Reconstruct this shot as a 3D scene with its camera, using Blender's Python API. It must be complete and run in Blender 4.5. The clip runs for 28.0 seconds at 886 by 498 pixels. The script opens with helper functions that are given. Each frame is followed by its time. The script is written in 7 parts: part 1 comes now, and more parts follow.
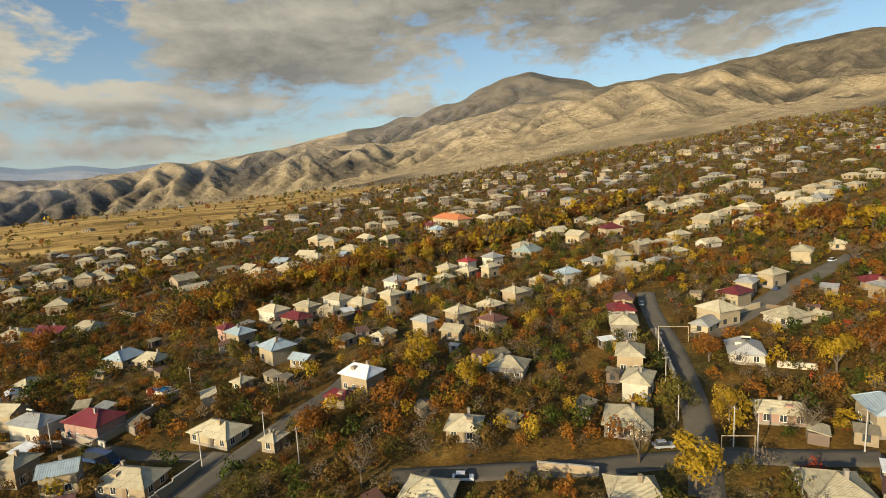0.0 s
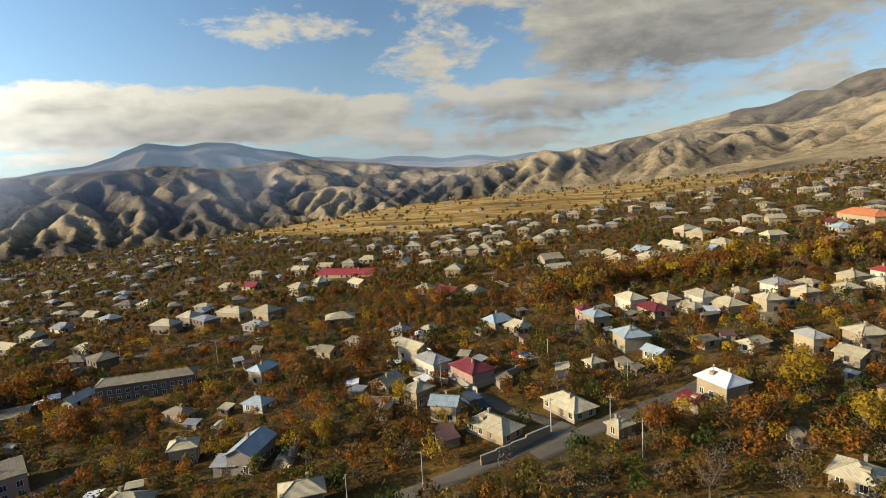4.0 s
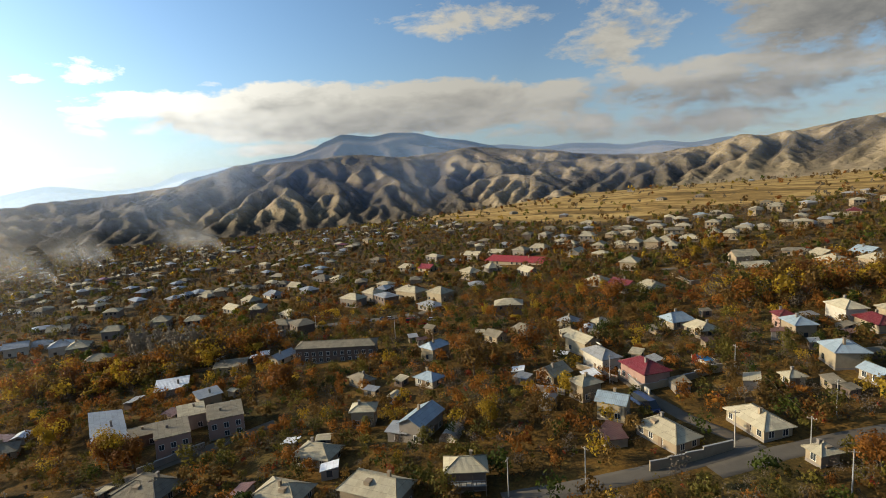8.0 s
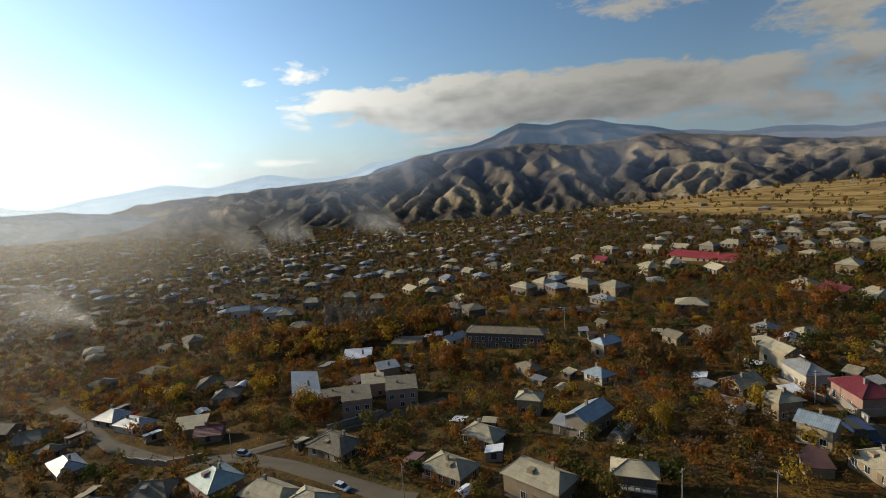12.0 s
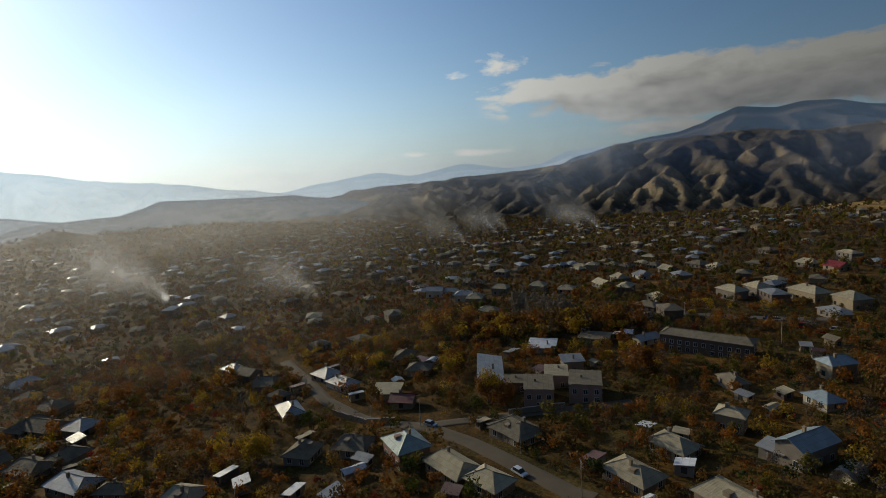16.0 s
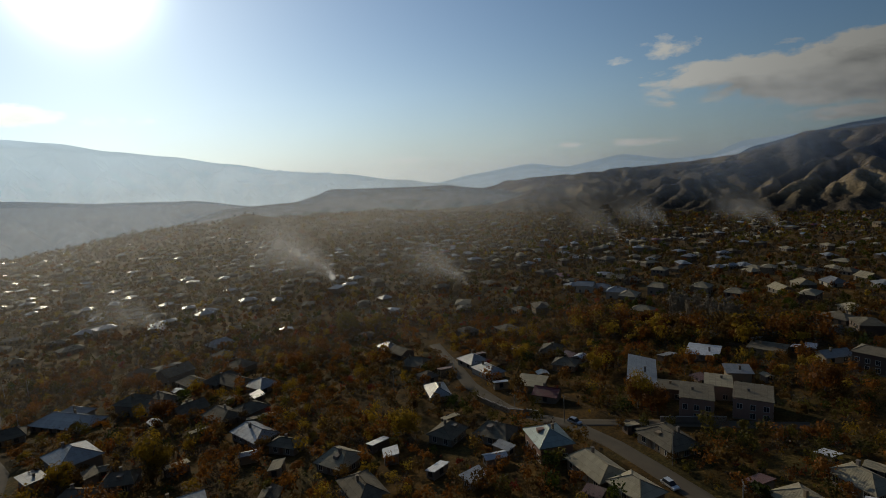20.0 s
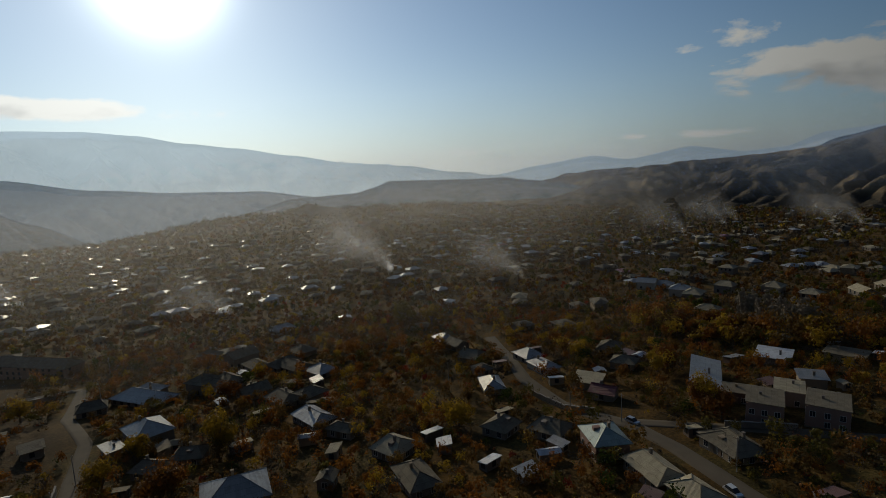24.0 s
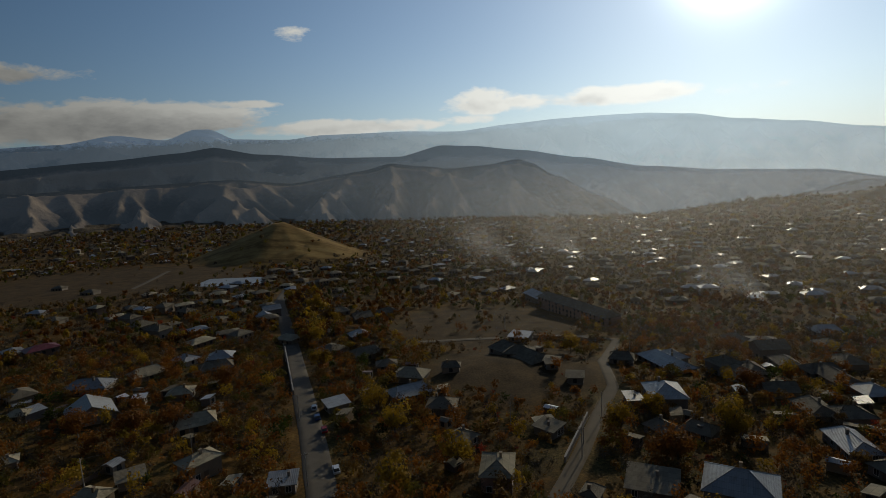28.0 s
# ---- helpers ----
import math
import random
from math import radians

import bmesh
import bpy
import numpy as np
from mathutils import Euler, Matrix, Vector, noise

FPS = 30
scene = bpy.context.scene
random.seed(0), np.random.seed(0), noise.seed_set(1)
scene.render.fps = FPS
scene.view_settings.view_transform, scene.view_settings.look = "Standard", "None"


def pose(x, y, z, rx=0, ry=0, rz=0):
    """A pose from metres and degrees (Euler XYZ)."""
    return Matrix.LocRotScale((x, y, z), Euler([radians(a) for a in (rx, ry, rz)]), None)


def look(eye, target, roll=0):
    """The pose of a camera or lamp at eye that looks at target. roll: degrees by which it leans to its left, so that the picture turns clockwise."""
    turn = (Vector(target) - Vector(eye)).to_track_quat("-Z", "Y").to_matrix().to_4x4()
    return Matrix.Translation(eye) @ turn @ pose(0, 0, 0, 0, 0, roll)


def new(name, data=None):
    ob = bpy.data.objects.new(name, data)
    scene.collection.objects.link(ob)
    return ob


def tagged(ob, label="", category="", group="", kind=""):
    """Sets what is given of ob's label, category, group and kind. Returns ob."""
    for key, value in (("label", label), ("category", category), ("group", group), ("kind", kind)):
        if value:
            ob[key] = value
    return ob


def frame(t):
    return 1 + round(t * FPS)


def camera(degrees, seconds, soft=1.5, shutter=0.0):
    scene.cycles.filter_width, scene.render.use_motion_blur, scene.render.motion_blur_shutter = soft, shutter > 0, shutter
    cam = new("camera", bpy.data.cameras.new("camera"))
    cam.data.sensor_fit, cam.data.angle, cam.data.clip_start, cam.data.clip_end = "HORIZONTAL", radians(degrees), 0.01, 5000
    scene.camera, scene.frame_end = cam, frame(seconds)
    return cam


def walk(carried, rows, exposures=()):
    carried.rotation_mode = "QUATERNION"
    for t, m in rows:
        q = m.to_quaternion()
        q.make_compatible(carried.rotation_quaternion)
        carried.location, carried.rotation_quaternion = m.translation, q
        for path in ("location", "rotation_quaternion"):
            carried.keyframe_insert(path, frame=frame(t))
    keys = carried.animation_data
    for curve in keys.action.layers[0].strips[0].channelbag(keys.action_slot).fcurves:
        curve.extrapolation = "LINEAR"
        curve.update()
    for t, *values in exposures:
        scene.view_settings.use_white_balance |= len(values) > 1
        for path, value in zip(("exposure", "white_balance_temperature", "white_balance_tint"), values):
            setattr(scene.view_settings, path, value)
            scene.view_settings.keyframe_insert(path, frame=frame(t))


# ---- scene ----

# ---- the camera: a drone hovering on one spot, turning to its left ----
EYE = 66.0
cam = camera(77.54, 28.0, soft=0.5)
TURN = [
    (0.0, 81.45, 2.84, -0.43),
    (0.5, 81.45, 2.84, -0.33),
    (1.0, 81.48, 2.90, 0.43),
    (1.5, 81.56, 3.04, 4.34),
    (2.0, 81.70, 3.14, 12.91),
    (2.5, 81.92, 3.19, 23.90),
    (3.0, 82.10, 3.24, 33.85),
    (3.5, 82.08, 3.21, 35.19),
    (5.5, 81.90, 3.14, 43.25),
    (6.0, 81.87, 3.16, 45.51),
    (6.5, 81.87, 3.20, 48.05),
    (7.0, 81.88, 3.26, 50.56),
    (7.5, 81.85, 3.29, 52.52),
    (8.0, 81.81, 3.29, 54.02),
    (8.5, 81.77, 3.32, 56.02),
    (9.0, 81.77, 3.36, 58.38),
    (9.5, 81.75, 3.39, 60.66),
    (10.0, 81.71, 3.42, 62.86),
    (10.5, 81.71, 3.48, 64.71),
    (11.0, 81.71, 3.55, 66.88),
    (11.5, 81.73, 3.58, 69.55),
    (12.0, 81.74, 3.60, 71.93),
    (12.5, 81.75, 3.64, 74.29),
    (14.5, 81.76, 3.47, 82.90),
    (15.0, 81.78, 3.42, 85.58),
    (15.5, 81.78, 3.37, 88.58),
    (16.0, 81.84, 3.39, 91.72),
    (16.5, 81.84, 3.36, 95.03),
    (17.0, 81.86, 3.40, 97.75),
    (17.5, 81.86, 3.33, 99.23),
    (18.0, 81.83, 3.32, 99.98),
    (18.5, 81.79, 3.27, 99.73),
    (19.0, 81.75, 3.21, 100.96),
    (19.5, 81.78, 3.21, 104.75),
    (20.0, 81.80, 3.23, 107.41),
    (20.5, 81.73, 3.18, 107.63),
    (22.5, 81.45, 2.96, 107.24),
    (23.0, 81.44, 2.95, 108.06),
    (23.5, 81.38, 2.98, 110.28),
    (24.0, 81.32, 3.03, 113.41),
    (24.5, 81.33, 3.08, 117.65),
    (25.0, 81.33, 3.16, 121.99),
    (25.5, 81.41, 3.13, 127.79),
    (26.0, 81.45, 3.22, 134.21),
    (26.5, 81.55, 3.21, 141.58),
    (27.0, 81.65, 3.32, 149.82),
    (27.5, 81.83, 3.27, 158.20),
    (28.0, 81.95, 3.24, 165.85),
]
EXPOSURE = [(0.0, 0.66, 7650, 3), (3.0, 0.66, 7250, 4), (8.0, 0.45, 6850, 5), (12.0, -0.10, 6600, 5), (16.0, -0.97, 6500, 5), (20.0, -1.54, 6500, 5), (25.0, -1.70, 6500, 5), (28.0, -1.64, 6550, 5)]
walk(cam, [(t, pose(0, 0, EYE, rx, ry, rz)) for t, rx, ry, rz in TURN], EXPOSURE)

# ---- sky, clouds and sun ----
SUN_AZ, SUN_EL = 138.7, 18.2   # bearing to the left of +y, height


def bearing(az, el=0.0):
    a, e = radians(az), radians(el)
    return Vector((-math.sin(a) * math.cos(e), math.cos(a) * math.cos(e), math.sin(e)))


class Nodes:
    """A short way to write node trees."""

    def __init__(self, tree):
        self.tree = tree
        tree.nodes.clear()

    def add(self, kind, **given):
        node = self.tree.nodes.new(kind)
        for key, value in given.items():
            if key == "op":
                node.operation = value
            elif key == "blend":
                node.blend_type = value
            elif key == "mode":
                node.data_type = value
            elif key == "dims":
                node.noise_dimensions = value
            elif key == "attr":
                node.attribute_name = value
            elif key == "clamp":
                node.use_clamp = value
        return node

    def put(self, node, *values):
        for socket, value in zip(node.inputs, values):
            if value is None:
                continue
            if isinstance(value, bpy.types.NodeSocket):
                self.tree.links.new(value, socket)
            else:
                socket.default_value = value
        return node

    def math(self, op, a, b=0.0, c=0.0, clamp=False):
        node = self.add("ShaderNodeMath", op=op, clamp=clamp)
        return self.put(node, a, b, c).outputs[0]

    def vec(self, op, a, b=None):
        node = self.add("ShaderNodeVectorMath", op=op)
        self.put(node, a, b)
        return node.outputs["Value"] if op in ("DOT_PRODUCT", "LENGTH", "DISTANCE") else node.outputs[0]

    def mix(self, fac, a, b, blend="MIX"):
        node = self.add("ShaderNodeMix", mode="RGBA", blend=blend)
        for key, value in ((0, fac), (6, a), (7, b)):
            if isinstance(value, bpy.types.NodeSocket):
                self.tree.links.new(value, node.inputs[key])
            else:
                node.inputs[key].default_value = value if key == 0 else (*value, 1)[:4]
        return node.outputs[2]

    def ramp(self, fac, *stops):
        node = self.add("ShaderNodeValToRGB")
        while len(node.color_ramp.elements) < len(stops):
            node.color_ramp.elements.new(0.5)
        for element, (at, colour) in zip(node.color_ramp.elements, stops):
            element.position = at
            element.color = (*colour, 1) if not isinstance(colour, float) else (colour, colour, colour, 1)
        self.tree.links.new(fac, node.inputs[0])
        return node.outputs[0]

    def remap(self, value, a, b, c=0.0, d=1.0):
        node = self.add("ShaderNodeMapRange")
        return self.put(node, value, a, b, c, d).outputs[0]

    def noise(self, vector, scale, detail=3.0, rough=0.55, warp=0.0):
        node = self.add("ShaderNodeTexNoise")
        self.tree.links.new(vector, node.inputs["Vector"])
        for key, value in (("Scale", scale), ("Detail", detail), ("Roughness", rough), ("Distortion", warp)):
            node.inputs[key].default_value = value
        return node.outputs[0]


# clouds: bearing, height, half width, half height (degrees), weight, greyness below
CLOUDS = [
    (-24, 21, 42, 11, 0.72, 1.75), (-22, 12.0, 20, 4.0, 0.46, 1.75), (14, 12.0, 17, 4.6, 0.70, 1.75), (24, 6.2, 20, 3.0, 0.55, 1.75), (20, 21, 24, 6, 0.66, 1.75), (2, 6.5, 16, 2.6, 0.42, 1.75), (36, 11.5, 8, 3.0, 0.46, 1.1),
    (30, 3.2, 18, 1.7, 0.50, 1.75), (40, 3.6, 14, 1.5, 0.46, 1.2), (61, 6.3, 23, 2.7, 0.86, 0.8), (52, 7.0, 13, 2.0, 0.52, 1.2), (74, 4.3, 9, 0.9, 0.47, 1.0), (70, 2.8, 8, 0.8, 0.47, 0.8),
    (50, 14.6, 12, 2.2, 0.46, 0.8), (85.5, 10.2, 3.2, 1.3, 0.47, 0.5), (82.5, 7.9, 3.0, 0.7, 0.45, 0.5), (76, 9.0, 2.6, 0.5, 0.40, 0.5), (88, 1.6, 5, 0.5, 0.40, 0.6), (90, 9.2, 1.6, 0.5, 0.40, 0.5),
    (113, 1.0, 9, 0.45, 0.41, 0.6), (98, 1.7, 6, 0.4, 0.36, 0.6), (152, 6.3, 15, 1.0, 0.62, 0.7), (161, 6.8, 5, 1.3, 0.50, 0.9), (176, 4.9, 14, 0.9, 0.60, 0.8),
    (196, 5.8, 14, 1.9, 0.76, 1.1), (204, 9.6, 7, 0.9, 0.50, 0.9), (184, 7.3, 4.0, 0.5, 0.47, 0.7), (180, 13.6, 3.0, 0.8, 0.48, 0.5), (139, 6.0, 5, 0.8, 0.44, 0.6),
]


def build_sky():
    world = bpy.data.worlds.new("sky")
    world.use_nodes = True
    scene.world = world
    n = Nodes(world.node_tree)
    sky = n.add("ShaderNodeTexSky")
    sky.sky_type = "NISHITA"
    sky.sun_disc = False
    sky.sun_elevation, sky.sun_rotation = radians(SUN_EL), radians(-SUN_AZ)
    sky.altitude, sky.air_density, sky.dust_density, sky.ozone_density = 1300, 1.0, 0.35, 2.5
    way = n.add("ShaderNodeTexCoord").outputs["Generated"]
    parts = n.add("ShaderNodeSeparateXYZ")
    n.put(parts, way)
    x, y, z = parts.outputs
    az = n.math("MULTIPLY", n.math("ARCTAN2", n.math("MULTIPLY", x, -1.0), y), 180 / math.pi)
    az = n.math("ADD", az, n.math("MULTIPLY", n.math("LESS_THAN", az, -90.0), 360.0))
    el = n.math("MULTIPLY", n.math("ARCSINE", z), 180 / math.pi)
    join = n.add("ShaderNodeCombineXYZ")
    n.put(join, n.math("MULTIPLY", x, 4.2), n.math("MULTIPLY", y, 4.2), n.math("MULTIPLY", z, 10.0))
    lumps = n.noise(join.outputs[0], 1.7, 9.0, 0.62, 0.25)
    lift = n.add("ShaderNodeCombineXYZ")
    n.put(lift, 0.0, 0.0, 0.32)
    above = n.noise(n.vec("ADD", join.outputs[0], lift.outputs[0]), 1.7, 5.0, 0.6, 0.25)
    cover = None
    under = None
    for a, e, w, h, weight, grey in CLOUDS:
        dx = n.math("DIVIDE", n.math("SUBTRACT", az, float(a)), float(w))
        dy = n.math("DIVIDE", n.math("SUBTRACT", el, float(e)), float(h))
        far = n.math("ADD", n.math("MULTIPLY", dx, dx), n.math("MULTIPLY", dy, dy))
        body = n.math("MULTIPLY", n.math("MAXIMUM", n.math("SUBTRACT", 1.0, n.math("MULTIPLY", far, 0.5)), 0.0), float(weight))
        cover = body if cover is None else n.math("MAXIMUM", cover, body)
        low = n.math("MULTIPLY", body, n.math("SUBTRACT", 0.5 * grey, n.math("MULTIPLY", dy, 0.6 * grey)))
        under = low if under is None else n.math("MAXIMUM", under, low)
    curls = n.noise(join.outputs[0], 7.5, 6.0, 0.6, 0.4)
    thick = n.math("ADD", n.math("SUBTRACT", cover, 0.36), n.math("MULTIPLY", n.math("SUBTRACT", lumps, 0.5), 1.2))
    thick = n.math("ADD", thick, n.math("MULTIPLY", n.math("SUBTRACT", curls, 0.5), 0.34))
    veil = n.remap(thick, -0.04, 0.13)
    relief = n.math("MULTIPLY", n.math("SUBTRACT", lumps, above), 1.6)
    shade = n.math("ADD", n.math("SUBTRACT", n.math("MULTIPLY", under, 1.15), 0.22), n.math("MULTIPLY", relief, -1.0))
    shade = n.math("ADD", shade, n.math("MULTIPLY", thick, 0.5), clamp=True)
    to_sun = n.math("MAXIMUM", n.vec("DOT_PRODUCT", n.vec("NORMALIZE", way), tuple(bearing(SUN_AZ, SUN_EL))), 0.0)
    lit = n.mix(n.math("POWER", to_sun, 2.2), (4.4, 4.25, 4.05), (30, 29.5, 28.5))
    dark = n.mix(n.math("POWER", to_sun, 2.6), (1.7, 1.72, 1.8), (11.5, 11.6, 12))
    cloud = n.mix(n.remap(shade, 0.04, 0.92), lit, dark)
    # valley haze whitens the sky towards the horizon
    low = n.math("POWER", 2.718, n.math("MULTIPLY", n.math("MAXIMUM", el, 0.0), -0.17))
    mist = n.mix(n.math("POWER", to_sun, 3.4), (2.7, 3.3, 4.1), (31.0, 32.5, 33.0))
    air = n.mix(n.math("MULTIPLY", low, 0.82), n.mix(1.0, sky.outputs[0], n.mix(n.math("POWER", to_sun, 1.0), (0.95, 1.02, 1.09), (2.15, 2.35, 2.5)), "MULTIPLY"), mist)
    whole = n.mix(veil, air, cloud)
    glow = n.math("ADD", n.math("MULTIPLY", n.math("POWER", to_sun, 420.0), 90.0), n.math("MULTIPLY", n.math("POWER", to_sun, 34.0), 6.0))
    glow = n.math("ADD", glow, n.math("MULTIPLY", n.math("POWER", to_sun, 6.0), 4.6))
    halo = n.mix(1.0, whole, n.mix(n.remap(glow, 0.0, 100.0), (0, 0, 0), (120, 122, 124)), "ADD")
    back = n.add("ShaderNodeBackground")
    n.put(back, halo, 0.085)
    n.tree.links.new(back.outputs[0], n.add("ShaderNodeOutputWorld").inputs[0])


build_sky()
sun = new("sun", bpy.data.lights.new("sun", "SUN"))
sun.data.energy, sun.data.angle, sun.data.color = 5.0, radians(0.6), (1.0, 0.84, 0.60)
sun.matrix_world = look(bearing(SUN_AZ, SUN_EL) * 900, (0, 0, 0))

# ---- materials ----


def material(name):
    m = bpy.data.materials.new(name)
    m.use_nodes = True
    n = Nodes(m.node_tree)
    bsdf = n.add("ShaderNodeBsdfPrincipled")
    n.tree.links.new(bsdf.outputs[0], n.add("ShaderNodeOutputMaterial").inputs[0])
    return m, n, bsdf


def link(n, bsdf, key, value):
    if isinstance(value, bpy.types.NodeSocket):
        n.tree.links.new(value, bsdf.inputs[key])
    else:
        bsdf.inputs[key].default_value = (*value, 1) if isinstance(value, tuple) else value


def relief(n, bsdf, height, strength, distance):
    bump = n.add("ShaderNodeBump")
    bump.inputs["Strength"].default_value, bump.inputs["Distance"].default_value = strength, distance
    n.tree.links.new(height, bump.inputs["Height"])
    n.tree.links.new(bump.outputs[0], bsdf.inputs["Normal"])


def plain(name, colour, rough=0.8, metal=0.0, spread=0.25, scale=0.6, fine=9.0, rand=0.25, bump=0.15):
    """A weathered surface: stains, grain and a tone of its own for each object."""
    m, n, bsdf = material(name)
    at = n.add("ShaderNodeNewGeometry").outputs["Position"]
    big, small = n.noise(at, scale, 3.0), n.noise(at, fine, 3.0)
    own = n.add("ShaderNodeObjectInfo").outputs["Random"]
    value = n.math("ADD", n.math("MULTIPLY", n.math("SUBTRACT", big, 0.5), 2 * spread), n.math("MULTIPLY", n.math("SUBTRACT", small, 0.5), spread))
    value = n.math("ADD", n.math("ADD", value, 1.0), n.math("MULTIPLY", n.math("SUBTRACT", own, 0.5), rand))
    node = n.add("ShaderNodeHueSaturation")
    n.put(node, 0.5, 1.0, value, 1.0, (*colour, 1))
    link(n, bsdf, "Base Color", node.outputs[0])
    link(n, bsdf, "Roughness", rough)
    link(n, bsdf, "Metallic", metal)
    relief(n, bsdf, small, bump, 0.03)
    return m


def roofing(name, colour, rough, metal, pitch, stain=0.3):
    """Corrugated or seamed sheets running down the slope, in rows, with stains."""
    m, n, bsdf = material(name)
    uv = n.add("ShaderNodeTexCoord").outputs["UV"]
    at = n.add("ShaderNodeNewGeometry").outputs["Position"]
    own = n.add("ShaderNodeObjectInfo").outputs["Random"]
    parts = n.add("ShaderNodeSeparateXYZ")
    n.put(parts, uv)
    u, v = parts.outputs[0], parts.outputs[1]
    wave = n.math("SINE", n.math("MULTIPLY", u, 2 * math.pi / pitch))
    row = n.math("FRACT", n.math("DIVIDE", v, 1.6))
    lap = n.math("LESS_THAN", row, 0.05)
    sheet = n.add("ShaderNodeTexWhiteNoise")
    cell = n.add("ShaderNodeCombineXYZ")
    n.put(cell, n.math("FLOOR", n.math("DIVIDE", u, 1.1)), n.math("FLOOR", n.math("DIVIDE", v, 1.6)), own)
    n.put(sheet, cell.outputs[0])
    big, small = n.noise(at, 0.5, 4.0, 0.6), n.noise(at, 5.0, 3.0, 0.6)
    value = n.math("ADD", 0.92, n.math("MULTIPLY", n.math("SUBTRACT", sheet.outputs[0], 0.5), 0.2))
    value = n.math("ADD", value, n.math("MULTIPLY", n.math("SUBTRACT", big, 0.5), 2 * stain))
    value = n.math("ADD", value, n.math("MULTIPLY", n.math("SUBTRACT", small, 0.5), stain))
    value = n.math("SUBTRACT", value, n.math("MULTIPLY", lap, 0.28))
    value = n.math("ADD", value, n.math("MULTIPLY", n.math("SUBTRACT", own, 0.5), 0.35))
    node = n.add("ShaderNodeHueSaturation")
    n.put(node, 0.5, 1.0, value, 1.0, (*colour, 1))
    tint = n.mix(n.remap(big, 0.55, 0.75), node.outputs[0], n.mix(0.5, node.outputs[0], (0.16, 0.12, 0.08)))
    link(n, bsdf, "Base Color", tint)
    link(n, bsdf, "Roughness", rough)
    link(n, bsdf, "Metallic", metal)
    bsdf.inputs["Specular IOR Level"].default_value = 0.5 if rough < 0.6 else 0.15
    relief(n, bsdf, wave, 0.5, 0.04)
    return m


def foliage(name, low, mid, high, thin=0.42):
    """Leaves: every clump takes its own tone, every few metres the mixture drifts."""
    m, n, bsdf = material(name)
    geo = n.add("ShaderNodeNewGeometry")
    at, isle = geo.outputs["Position"], geo.outputs["Random Per Island"]
    own = n.add("ShaderNodeObjectInfo").outputs["Random"]
    drift = n.noise(at, 0.16, 2.0)
    pick = n.math("ADD", n.math("MULTIPLY", isle, 0.22), n.math("MULTIPLY", n.math("SUBTRACT", drift, 0.5), 2.1))
    pick = n.math("ADD", n.math("ADD", pick, 0.2), n.math("MULTIPLY", own, 0.4), clamp=True)
    tone = n.ramp(pick, (0.0, low), (0.5, mid), (1.0, high))
    link(n, bsdf, "Base Color", tone)
    link(n, bsdf, "Roughness", 0.75)
    bsdf.inputs["Specular IOR Level"].default_value = 0.2
    glow = n.add("ShaderNodeBsdfTranslucent")
    n.tree.links.new(tone, glow.inputs[0])
    both = n.add("ShaderNodeMixShader")
    n.put(both, thin, bsdf.outputs[0], glow.outputs[0])
    n.tree.links.new(both.outputs[0], [o for o in n.tree.nodes if o.type == "OUTPUT_MATERIAL"][0].inputs[0])
    return m


